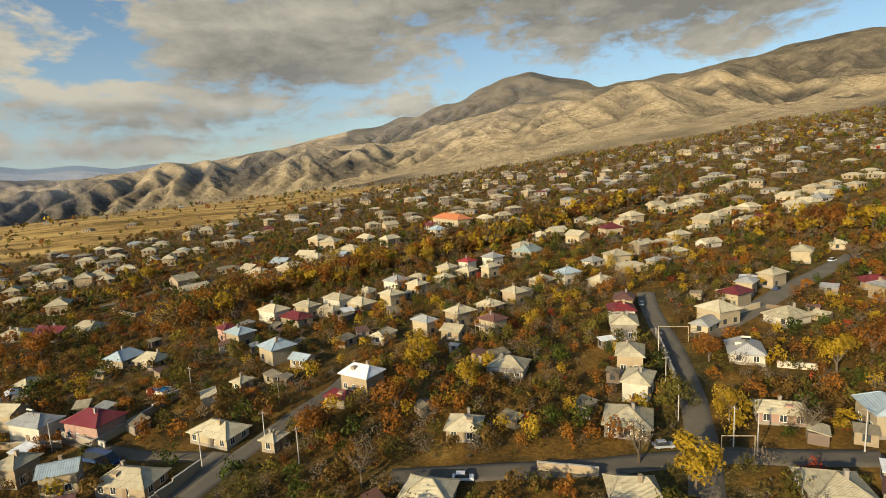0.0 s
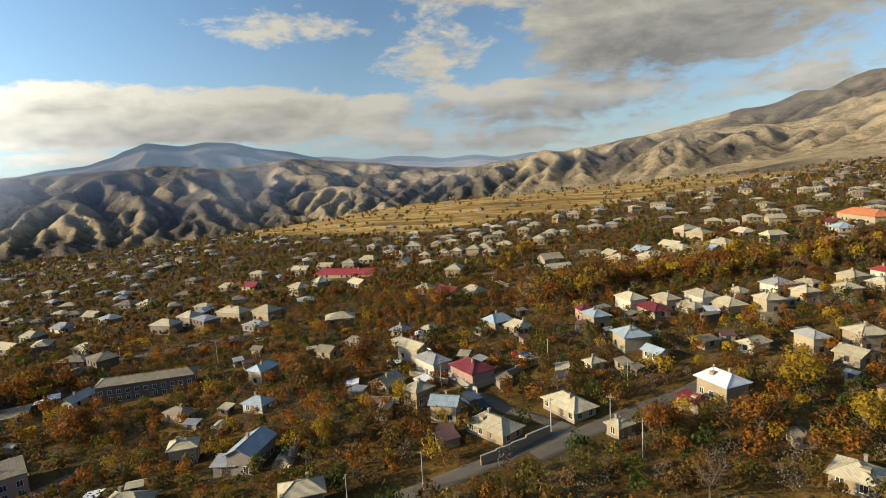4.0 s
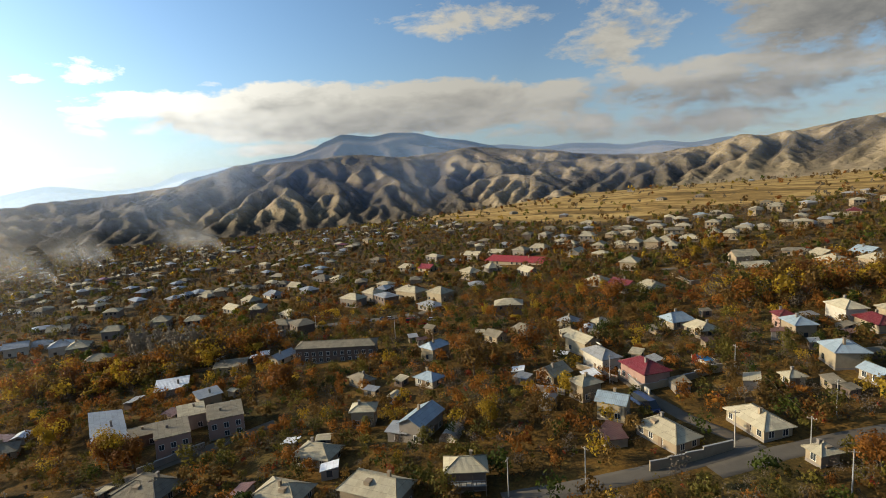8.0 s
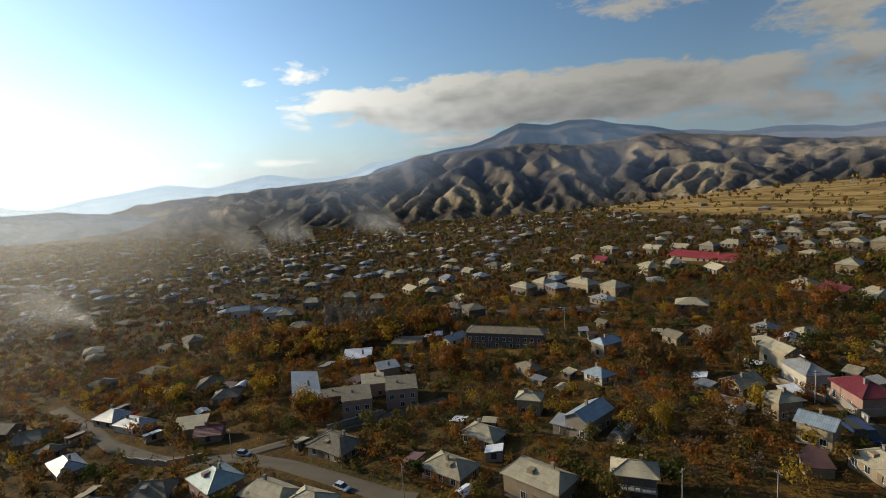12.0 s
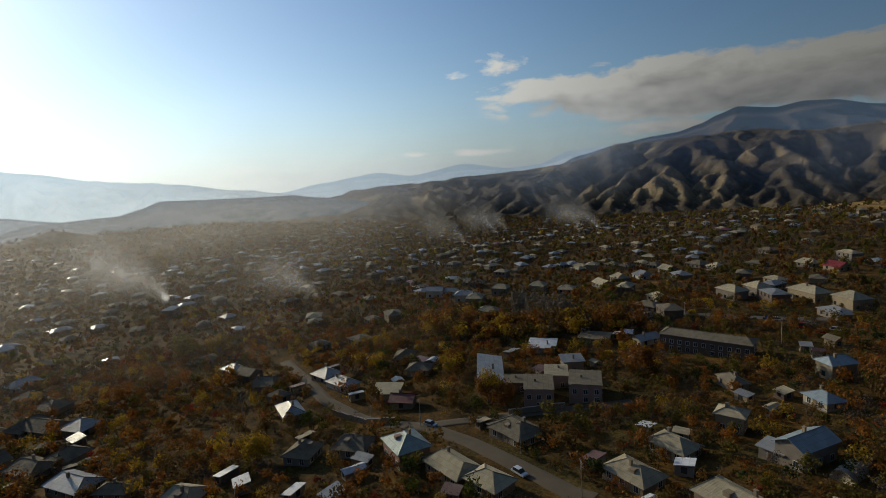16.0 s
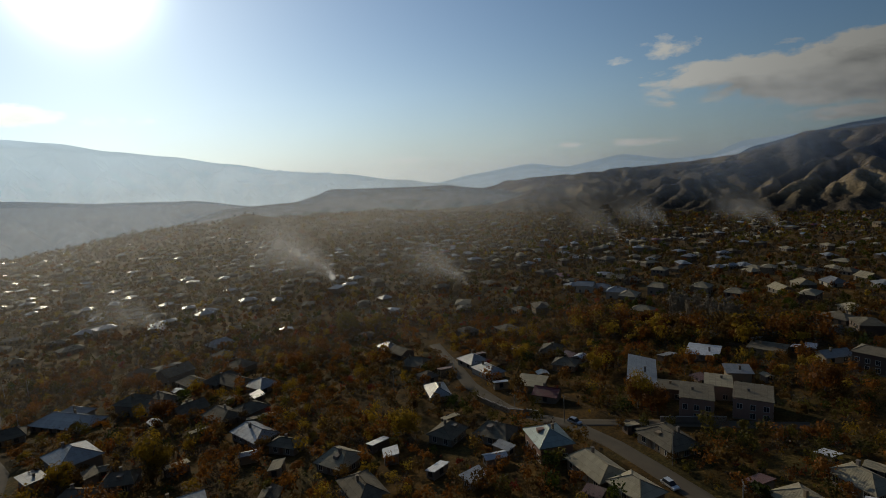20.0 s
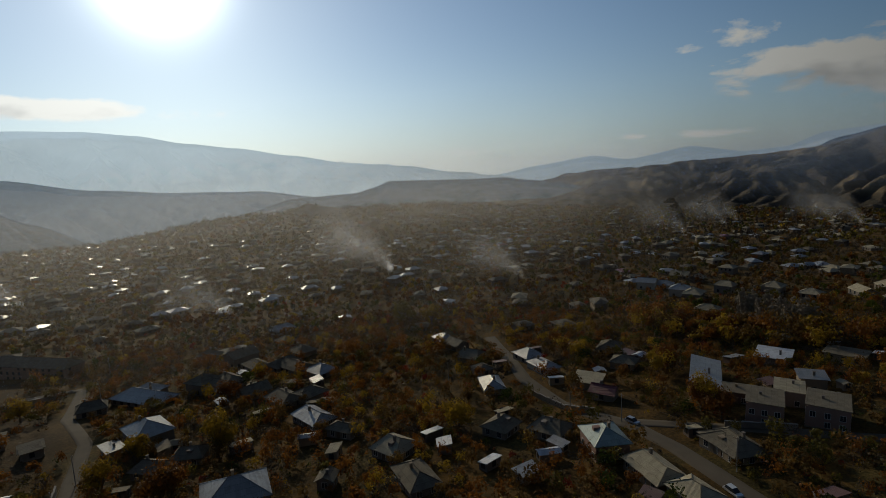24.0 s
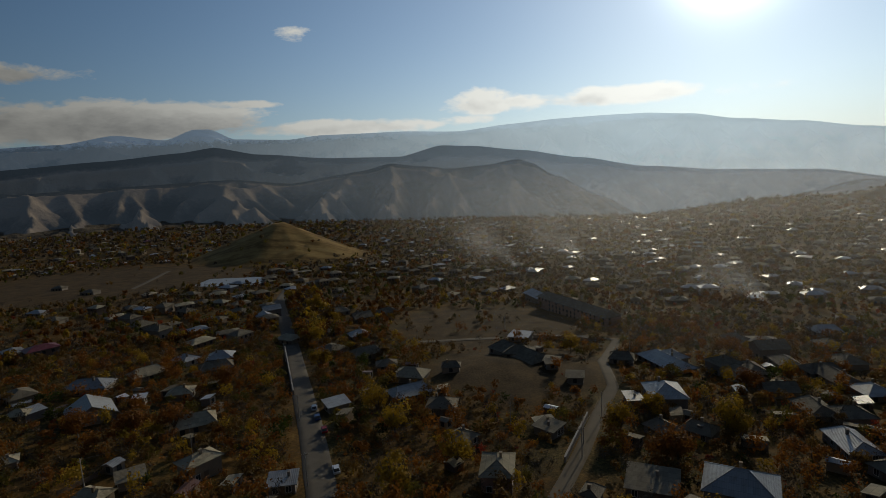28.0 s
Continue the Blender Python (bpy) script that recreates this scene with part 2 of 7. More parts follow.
M = {
    "slate": roofing("asbestos_slate", (0.403, 0.349, 0.239), 0.85, 0.0, 0.18),
    "slate_dark": roofing("old_slate", (0.202, 0.172, 0.122), 0.85, 0.0, 0.18, 0.45),
    "zinc": roofing("zinc_sheet", (0.344, 0.336, 0.315), 0.4, 0.25, 0.45, 0.15),
    "blue": roofing("pale_blue_sheet", (0.277, 0.336, 0.370), 0.5, 0.1, 0.45, 0.15),
    "green_roof": roofing("grey_green_sheet", (0.30, 0.36, 0.33), 0.5, 0.2, 0.45, 0.2),
    "red": roofing("wine_red_sheet", (0.155, 0.020, 0.022), 0.45, 0.1, 0.3, 0.12),
    "bright_red": roofing("bright_red_sheet", (0.25, 0.03, 0.028), 0.45, 0.1, 0.3, 0.12),
    "brown": roofing("brown_sheet", (0.13, 0.06, 0.045), 0.5, 0.1, 0.3, 0.15),
    "white_roof": roofing("white_sheet", (0.605, 0.613, 0.622), 0.5, 0.1, 0.45, 0.12),
    "orange_roof": roofing("orange_sheet", (0.45, 0.16, 0.07), 0.6, 0.0, 0.3, 0.2),
    "tuff": plain("beige_tuff", (0.248, 0.188, 0.120), 0.9),
    "pink": plain("pink_tuff", (0.288, 0.176, 0.136), 0.9),
    "cream": plain("cream_plaster", (0.296, 0.236, 0.152), 0.85),
    "white": plain("white_plaster", (0.416, 0.376, 0.304), 0.85),
    "grey": plain("grey_stone", (0.20, 0.17, 0.14), 0.92),
    "dark": plain("dark_tuff", (0.12, 0.085, 0.065), 0.92),
    "glass": plain("dark_window_glass", (0.035, 0.04, 0.045), 0.12, 0.0, 0.1, bump=0.0),
    "frame": plain("white_window_frame", (0.6, 0.58, 0.53), 0.6),
    "wood": plain("weathered_wood", (0.16, 0.11, 0.07), 0.85),
    "iron": plain("rusty_iron", (0.13, 0.10, 0.08), 0.6, 0.4),
    "pole": plain("grey_concrete", (0.30, 0.28, 0.25), 0.9),
    "bark": plain("brown_bark", (0.10, 0.075, 0.055), 0.95),
    "twig": plain("grey_twigs", (0.085, 0.062, 0.040), 0.95, rand=0.4),
    "pale_twig": plain("pale_poplar_twigs", (0.27, 0.22, 0.155), 0.95, rand=0.3),
    "asphalt": plain("worn_asphalt", (0.085, 0.072, 0.055), 0.92, spread=0.4, scale=0.25),
    "dirt": plain("pale_dirt", (0.09, 0.07, 0.046), 0.95, spread=0.35, scale=0.2),
    "rust": foliage("rust_leaves", (0.076, 0.030, 0.007), (0.168, 0.064, 0.011), (0.272, 0.110, 0.016)),
    "gold": foliage("golden_leaves", (0.134, 0.082, 0.009), (0.286, 0.178, 0.015), (0.403, 0.265, 0.025)),
    "olive": foliage("olive_leaves", (0.046, 0.042, 0.008), (0.109, 0.088, 0.015), (0.202, 0.155, 0.024)),
    "green": foliage("green_leaves", (0.021, 0.030, 0.006), (0.050, 0.065, 0.008), (0.109, 0.113, 0.012)),
    "brownleaf": foliage("brown_leaves", (0.056, 0.031, 0.009), (0.112, 0.063, 0.016), (0.176, 0.100, 0.023)),
    "crimson": foliage("crimson_leaves", (0.118, 0.017, 0.010), (0.235, 0.038, 0.017), (0.336, 0.076, 0.025)),
}

# ---- the ground: one sheet from the town to the mountains ----
UPHILL = bearing(-40)


def table(az, pairs):
    """A height by bearing, gliding between the given ones."""
    a, e = np.array(pairs[0::2], float), np.array(pairs[1::2], float)
    k = np.clip(np.searchsorted(a, az) - 1, 0, len(a) - 2)
    s = np.clip((az - a[k]) / (a[k + 1] - a[k]), 0, 1)
    s = 0.5 * s + 0.5 * s * s * (3 - 2 * s)
    return e[k] + (e[k + 1] - e[k]) * s


# heights in degrees over the horizon, as the drone would meet them, at growing distances
FAR = [
    (850, [-45, 1.6, -30, 1.2, -20, 0.5, -10, -0.4, 0, -1.3, 10, -2.1, 20, -2.7, 30, -3.1, 40, -3.8, 55, -5.0, 65, -5.9, 75, -6.6, 90, -7.2, 105, -7.4, 120, -7.0, 135, -7.2, 150, -8.0, 165, -8.0, 180, -7.4, 195, -6.6, 215, -6.0]),
    (1450, [-45, 3.0, -32, 2.5, -23, 1.1, -13, 0.1, -7, -1.2, 10, -1.8, 26, -2.6, 39, -3.1, 53, -4.5, 62, -5.4, 75, -5.6, 90, -5.3, 105, -4.7, 115, -3.8, 134, -3.9, 147, -5.4, 165, -5.0, 180, -4.4, 195, -3.8, 215, -3.7]),
    (1900, [-45, 3.6, -30, 3.4, -20, 3.4, -10, 2.2, 0, 0.2, 10, -1.6, 25, -3.0, 40, -4.5, 55, -5.7, 75, -5.6, 100, -5.4, 112, -4.6, 125, -4.4, 137, -5.0, 150, -6.2, 180, -5.4, 215, -4.2]),
    (2500, [-45, 4.2, -31, 3.4, -26, 4.6, -21, 6.5, -18, 6.3, -15, 5.4, -10, 4.3, -6, 3.6, -2.7, 3.2, 1, 1.9, 4, 1.7, 9, 2.2, 15, 2.3, 20, 1.5, 25, 1.4, 30, 0.2, 38, -0.9, 50, -1.6, 60, -1.2, 70, -1.2, 76, -2.0, 80, -2.4, 90, -2.6, 97, -2.7, 103, -4.0, 119, -4.3, 124, -4.4, 130, -4.6, 148, -6.0, 165, -5.2, 174, -4.6, 181, -4.2, 187, -3.6, 193, -3.6, 199, -3.2, 215, -3.0]),
    (3200, [-45, 6.0, -32, 5.4, -27.3, 7.5, -22, 5.8, -14, 5.2, -8, 5.2, 0, 3.9, 6, 2.2, 15, 1.7, 22, 1.1, 28, 0.6, 38, -0.3, 45, 0.2, 51, 1.2, 58, 0.7, 66, 0.9, 74, 0.9, 80, -1.0, 84, -1.6, 90, -1.7, 98, -2.2, 104, -3.6, 116, -4.0, 124, -5.0, 146, -6.2, 160, -5.6, 175, -4.6, 185, -3.4, 195, -2.8, 205, -2.4, 215, -2.2]),
    (4200, [-45, 9.0, -38, 8.9, -35, 9.1, -32, 8.6, -28.6, 8.0, -26, 7.6, -23, 7.4, -19, 7.0, -16, 6.9, -13, 7.9, -9.6, 8.7, -7.5, 8.4, -5, 7.5, -1.7, 6.2, 3, 5.0, 7.6, 4.1, 12, 3.3, 16.5, 2.4, 22, 1.6, 28, 0.9, 34, 0.4, 38, 0.6, 44.5, 1.5, 51, 2.1, 55, 1.7, 58, 1.5, 62.5, 2.0, 67, 1.8, 71, 1.5, 74.5, 1.5, 76.5, 0.5, 81, -0.3, 87, -0.7, 93, -1.1, 100, -1.4, 106, -2.6, 116, -4.0, 124, -6.0, 146, -6.6, 165, -5.6, 180, -4.0, 190, -3.2, 205, -2.6, 215, -2.4]),
]


def rolling(x, y, z, size, octaves):
    return noise.fractal(Vector((x / size, y / size, z)), 1.0, 2.1, octaves)


def ground(x, y, fine=True):
    """The height of the ground at x, y."""
    r = math.hypot(x, y)
    plane = 0.075 * (x * UPHILL.x + y * UPHILL.y)
    z = plane
    if r > 330:
        az = math.degrees(math.atan2(-x, y))
        az += 360 if az < -95 else 0
        if az < -45 or az > 215:
            az = min(abs(az + 45), abs(az - 215)) and (-45 if abs(az + 45) < abs(az - 215) else 215)
        z = beyond(az, r, plane)
    if fine:
        z += 0.9 * rolling(x, y, 3.0, 70.0, 2)
    # a castle hill and two small knolls
    for hx, hy, high, wide in HILLS:
        d = math.hypot(x - hx, y - hy) / wide
        if d < 1:
            turn = math.atan2(y - hy, x - hx)
            z += high * min((1 - d) ** 1.1 * (1 + 0.10 * d * math.sin(5 * turn + 1) + 0.07 * d * math.sin(11 * turn)), 0.93 + 0.02 * math.sin(9 * d + 4 * turn))
    return z


def on(az, r):
    b = bearing(az)
    return b.x * r, b.y * r


HILLS = [(*on(182.6, 790), 52.0, 122.0), (*on(127.3, 1340), 28.0, 95.0), (*on(160, 215), 5.0, 45.0)]
_cache = {}


def column(az):
    key = round(az * 25)
    if key not in _cache:
        _cache[key] = [(r, math.tan(radians(float(table(np.array([az]), p)[0]))) * r + EYE) for r, p in FAR]
    return _cache[key]


def beyond(az, r, plane):
    """Past the near slope the ground glides through the heights of FAR."""
    col = column(az)
    b = bearing(az)
    stops = [(330.0, 0.075 * 330 * (b.x * UPHILL.x + b.y * UPHILL.y))] + col
    if r >= 4200:
        return stops[-1][1] - (r - 4200) * 0.25
    for (r0, z0), (r1, z1) in zip(stops, stops[1:]):
        if r <= r1:
            s = (r - r0) / (r1 - r0)
            if r1 > 1700:
                s = 0.35 * s + 0.65 * s * s * (3 - 2 * s)
            return z0 + (z1 - z0) * s
    return stops[-1][1]


def smooth(a, b, v):
    s = min(max((v - a) / (b - a), 0.0), 1.0)
    return s * s * (3 - 2 * s)


def blurred(z, k):
    """A box mean over 2k + 1 cells each way."""
    for axis in (0, 1):
        pad = [(k + 1, k) if a == axis else (0, 0) for a in (0, 1)]
        c = np.cumsum(np.pad(z, pad, "edge"), axis)
        n = z.shape[axis]
        hi, lo = np.arange(2 * k + 1, 2 * k + 1 + n), np.arange(0, n)
        z = (np.take(c, hi, axis) - np.take(c, lo, axis)) / (2 * k + 1)
    return z


def rained(z0, rise, cell, rounds, bite, talus, seed):
    """Land that rises while rain cuts it: streams join downhill and carve branching valleys between spurs."""
    rows, cols = z0.shape
    rnd = np.random.RandomState(seed)
    z = z0 + rnd.rand(rows, cols) * 2.0
    number = np.arange(rows * cols).reshape(rows, cols)
    area = (cell * cell * np.ones((rows, cols))).ravel()
    fixed = np.zeros((rows, cols), bool)
    fixed[0] = True
    fixed[-1] = True
    fixed = fixed.ravel()
    size = (cell * np.ones((rows, cols)))
    for _ in range(rounds):
        z = z + np.where(fixed.reshape(rows, cols), 0, rise)
        best, where, far = np.zeros((rows, cols)), number.copy(), size.copy()
        wide = np.pad(z, 1, "edge")
        for i in (-1, 0, 1):
            for j in (-1, 0, 1):
                if i or j:
                    d = size * math.hypot(i, j)
                    drop = (z - wide[1 + i:1 + i + rows, 1 + j:1 + j + cols]) / d
                    ok = drop > best
                    best = np.where(ok, drop, best)
                    ri, ci = np.clip(np.arange(rows)[:, None] + i, 0, rows - 1), np.clip(np.arange(cols)[None, :] + j, 0, cols - 1)
                    where, far = np.where(ok, number[ri, ci], where), np.where(ok, d, far)
        order = np.argsort(z.ravel())
        to, flow = where.ravel().tolist(), area.tolist()
        up = order.tolist()
        for i in reversed(up):
            k = to[i]
            if k != i:
                flow[k] += flow[i]
        far = far.ravel()
        cut = (bite * np.sqrt(np.array(flow)) / far).tolist()
        steepest = (talus * far).tolist()
        h = z.ravel().tolist()
        for i in up:
            k = to[i]
            if k != i:
                low = h[k]
                v = (h[i] + cut[i] * low) / (1.0 + cut[i])
                most = low + steepest[i]
                h[i] = v if v < most else most
        z = np.array(h).reshape(rows, cols)
        z[0] = z0[0]
    return z


def carved(rings, spokes, z):
    """Rain-cut spurs and gullies on the bare hills. Gives the heights, and how deep each place lies in its gully."""
    first = next(i for i, r in enumerate(rings) if r > 1440)
    last = next(i for i, a in enumerate(spokes) if a > 209)
    r = np.array(rings[first:])[:, None]
    deg = np.array(spokes[:last])[None, :]
    base = z[first:, :last]
    cell = r * (rings[-1] - rings[-2]) / rings[-2]
    swell = np.array([[noise.fractal(Vector((a * 0.16, math.log(q) * 9.0, 1.7)), 1.0, 2.0, 3) for a in deg[0]] for q in r[:, 0]])
    high = np.clip(base - np.minimum(base[:40].min(0), base.min(0) + 25)[None, :], 8, 500) + 55
    shaped = rained(base * 0.25, high * (1 + 0.55 * swell) / 26.0, cell, 40, 0.20, 0.75, 4)
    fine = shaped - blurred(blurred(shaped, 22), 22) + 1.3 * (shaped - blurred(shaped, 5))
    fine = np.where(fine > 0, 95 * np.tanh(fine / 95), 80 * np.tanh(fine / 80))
    sharp = np.clip((r - 1560) / 700, 0.0, 1)
    calm = np.interp(deg, [-45, -24, -12, -4, 6, 20, 90, 103, 124, 150, 170, 215], [0.5, 0.45, 0.45, 0.45, 0.45, 0.55, 0.85, 0.3, 0.05, 0.05, 0.15, 0.3])
    shape = base + sharp * calm * fine * 0.85 * (1 - 0.5 * np.clip((r - 3600) / 500, 0, 1))
    # keep the skyline of the hills
    tall, was = ((shape - EYE) / r).max(0), ((base - EYE) / r).max(0)
    gap = was - tall
    gap = 0.15 * gap + 0.85 * blurred(blurred(np.repeat(gap[None, :], 3, 0), 7), 7)[1]
    shape = shape + gap[None, :] * r * np.clip((r - 1700) / 1200, 0, 1)
    z, gully = z.copy(), np.zeros_like(z)
    z[first:, :last] = shape
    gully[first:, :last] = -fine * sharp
    return z, gully


def mesh_from(name, verts, faces, mats, smooth=False, uvs=None, index=None):
    me = bpy.data.meshes.new(name)
    me.from_pydata(verts, [], faces)
    for m in mats if isinstance(mats, (list, tuple)) else [mats]:
        me.materials.append(m)
    if uvs is not None:
        layer = me.uv_layers.new(name="UVMap")
        layer.data.foreach_set("uv", np.array(uvs, dtype=np.float32).ravel())
    if index is not None:
        me.polygons.foreach_set("material_index", np.array(index, dtype=np.int32))
    if smooth:
        me.shade_smooth()
    me.update()
    return me


def ground_material():
    m, n, bsdf = material("town_soil_fields_and_bare_hills")
    at = n.add("ShaderNodeNewGeometry").outputs["Position"]
    field = n.add("ShaderNodeAttribute", attr="field").outputs["Fac"]
    rock = n.add("ShaderNodeAttribute", attr="rock").outputs["Fac"]
    scrub = n.add("ShaderNodeAttribute", attr="scrub").outputs["Fac"]
    bare = n.add("ShaderNodeAttribute", attr="bare").outputs["Fac"]
    a, b, c = n.noise(at, 0.012, 5.0, 0.6), n.noise(at, 0.09, 4.0, 0.6), n.noise(at, 1.2, 4.0, 0.65)
    soil = n.ramp(n.math("ADD", n.math("MULTIPLY", b, 0.6), n.math("MULTIPLY", c, 0.4)), (0.34, (0.026, 0.018, 0.006)), (0.45, (0.060, 0.036, 0.010)), (0.56, (0.125, 0.068, 0.016)), (0.7, (0.23, 0.145, 0.036)))
    dust = n.ramp(n.math("ADD", n.math("MULTIPLY", b, 0.5), n.math("MULTIPLY", c, 0.5)), (0.38, (0.034, 0.022, 0.010)), (0.62, (0.105, 0.068, 0.030)))
    lawn = n.ramp(n.math("ADD", n.math("MULTIPLY", b, 0.35), n.math("MULTIPLY", c, 0.65)), (0.36, (0.026, 0.021, 0.007)), (0.5, (0.066, 0.049, 0.014)), (0.66, (0.155, 0.108, 0.034)))
    plots = n.noise(at, 0.035, 3.0, 0.6)
    soil = n.mix(n.remap(plots, 0.52, 0.62), soil, lawn)
    soil = n.mix(bare, soil, dust)
    strip = n.add("ShaderNodeMapping")
    strip.inputs["Rotation"].default_value = (0, 0, radians(24))
    strip.inputs["Scale"].default_value = (0.006, 0.035, 0.02)
    n.tree.links.new(at, strip.inputs["Vector"])
    band = n.noise(strip.outputs[0], 1.0, 4.0, 0.7, 0.4)
    crop = n.ramp(n.math("ADD", n.math("MULTIPLY", band, 0.75), n.math("MULTIPLY", b, 0.25)), (0.36, (0.085, 0.055, 0.018)), (0.46, (0.23, 0.14, 0.045)), (0.55, (0.38, 0.25, 0.085)), (0.68, (0.50, 0.36, 0.15)))
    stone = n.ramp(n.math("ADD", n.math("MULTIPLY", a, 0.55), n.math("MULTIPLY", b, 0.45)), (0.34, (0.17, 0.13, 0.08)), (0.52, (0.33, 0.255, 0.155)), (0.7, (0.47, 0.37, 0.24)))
    # dark tone for scrub, gullies and the cloud shadow painted on far peaks
    bush_and_shadow = n.ramp(n.math("ADD", n.math("MULTIPLY", a, 0.6), n.math("MULTIPLY", b, 0.4)), (0.35, (0.045, 0.044, 0.036)), (0.55, (0.105, 0.086, 0.064)), (0.72, (0.21, 0.165, 0.115)))
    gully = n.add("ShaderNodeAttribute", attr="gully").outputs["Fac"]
    dark_mix = n.math("ADD", n.math("MULTIPLY", scrub, 1.15), n.remap(n.math("ADD", gully, n.math("MULTIPLY", n.math("SUBTRACT", b, 0.5), 60.0)), -14.0, 22.0, -0.35, 0.5), clamp=True)
    stone = n.mix(dark_mix, stone, bush_and_shadow)
    tone = n.mix(field, soil, crop)
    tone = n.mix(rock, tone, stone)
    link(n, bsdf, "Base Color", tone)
    link(n, bsdf, "Roughness", 0.95)
    bsdf.inputs["Specular IOR Level"].default_value = 0.1
    folds = n.math("MULTIPLY", n.math("MULTIPLY", n.noise(at, 0.03, 8.0, 0.68), 26.0), rock)
    relief(n, bsdf, n.math("ADD", folds, n.math("MULTIPLY", c, 0.25)), 0.95, 1.0)
    return m


def build_ground():
    rings = [0.0, 12.0, 24.0]
    while rings[-1] < 4700:
        rings.append(rings[-1] + (max(2.6, rings[-1] * 0.0165) if rings[-1] < 1450 else rings[-1] * 0.0062))
    spokes = list(np.arange(-45.0, 209.0, 0.3)) + list(np.arange(210.0, 314.0, 2.5))
    verts, field, rock, scrub, bare = [], [], [], [], []
    foots = {az: float(table(np.array([az if az <= 215 else az - 360]), FOOT)[0]) for az in spokes}
    dark_mix = {az: float(table(np.array([az if az <= 215 else az - 360]), SCRUB)[0]) for az in spokes}
    fields = {az: start_of_fields(az if az <= 215 else az - 360) for az in spokes}
    for r in rings:
        for az in spokes:
            x, y = on(az, r)
            verts.append((x, y, ground(x, y)))
            edge = noise.noise(Vector((x / 160, y / 160, 5)))
            foot = foots[az] + 110 * edge
            rock.append(smooth(foot - 60, foot + 60, r))
            field.append(max(smooth(fields[az] - 40, fields[az] + 60, r + 120 * edge), 0.8 * smooth(1.0, 0.7, math.hypot(x - HILLS[0][0], y - HILLS[0][1]) / 135)))
            # scrub by bearing; past 2900 m a cloud shadow is painted onto the peaks
            scrub.append(smooth(-0.25, 0.35, noise.noise(Vector((x / 330, y / 330, 9))) + dark_mix[az] + (1.1 if az < 9 or az > 215 else 0.1) * smooth(2900, 3500, r)))
            bare.append(max([smooth(1.0, 0.55, math.hypot(x - bx, y - by) / br + 0.25 * edge) for bx, by, br in BARE]))
    k = len(spokes)
    high, gully = carved(rings, spokes, np.array([v[2] for v in verts]).reshape(len(rings), k))
    high, gully = high.ravel(), gully.ravel()
    verts = [(x, y, z) for (x, y, _), z in zip(verts, high.tolist())]
    faces = []
    for i in range(len(rings) - 1):
        for j in range(k):
            a, b = i * k + j, i * k + (j + 1) % k
            faces.append((a, b, b + k, a + k))
    me = mesh_from("ground", verts, faces, ground_material(), True)
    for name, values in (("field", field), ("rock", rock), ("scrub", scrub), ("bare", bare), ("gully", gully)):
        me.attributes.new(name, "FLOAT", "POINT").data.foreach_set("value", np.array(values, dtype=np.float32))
    tagged(new("ground", me), "brown autumn town soil, golden fields and bare eroded hills", "ground", kind="structure")


# where the bare hills begin, by bearing; and how far they are overgrown
FOOT = [-45, 1560, -30, 1500, -20, 1450, -10, 1420, 0, 1450, 20, 1650, 40, 1750, 60, 1560, 80, 1540, 110, 1750, 130, 1750, 150, 1450, 180, 1400, 215, 1450]
SCRUB = [-45, 0.0, -32, 0.0, -26, -0.4, -20, -0.7, -8, -0.5, 0, -0.2, 15, -0.15, 30, -0.05, 45, 0.15, 60, 0.3, 80, 0.4, 120, 0.4, 160, 0.5, 215, 0.4]
BARE = [(*on(203, 600), 130), (*on(162.5, 300), 60), (*on(182.6, 790), 135), (*on(197, 640), 150), (*on(159, 215), 46), (*on(127.3, 1340), 100)]


def start_of_fields(az):
    return float(table(np.array([az]), [-45, 3000, -12, 3000, -6, 1150, 2, 820, 14, 660, 28, 540, 40, 540, 50, 650, 60, 950, 72, 1700, 80, 3000, 215, 3000])[0])


build_ground()

# far blue ranges: a plain backdrop of distance, its haze painted in as emission


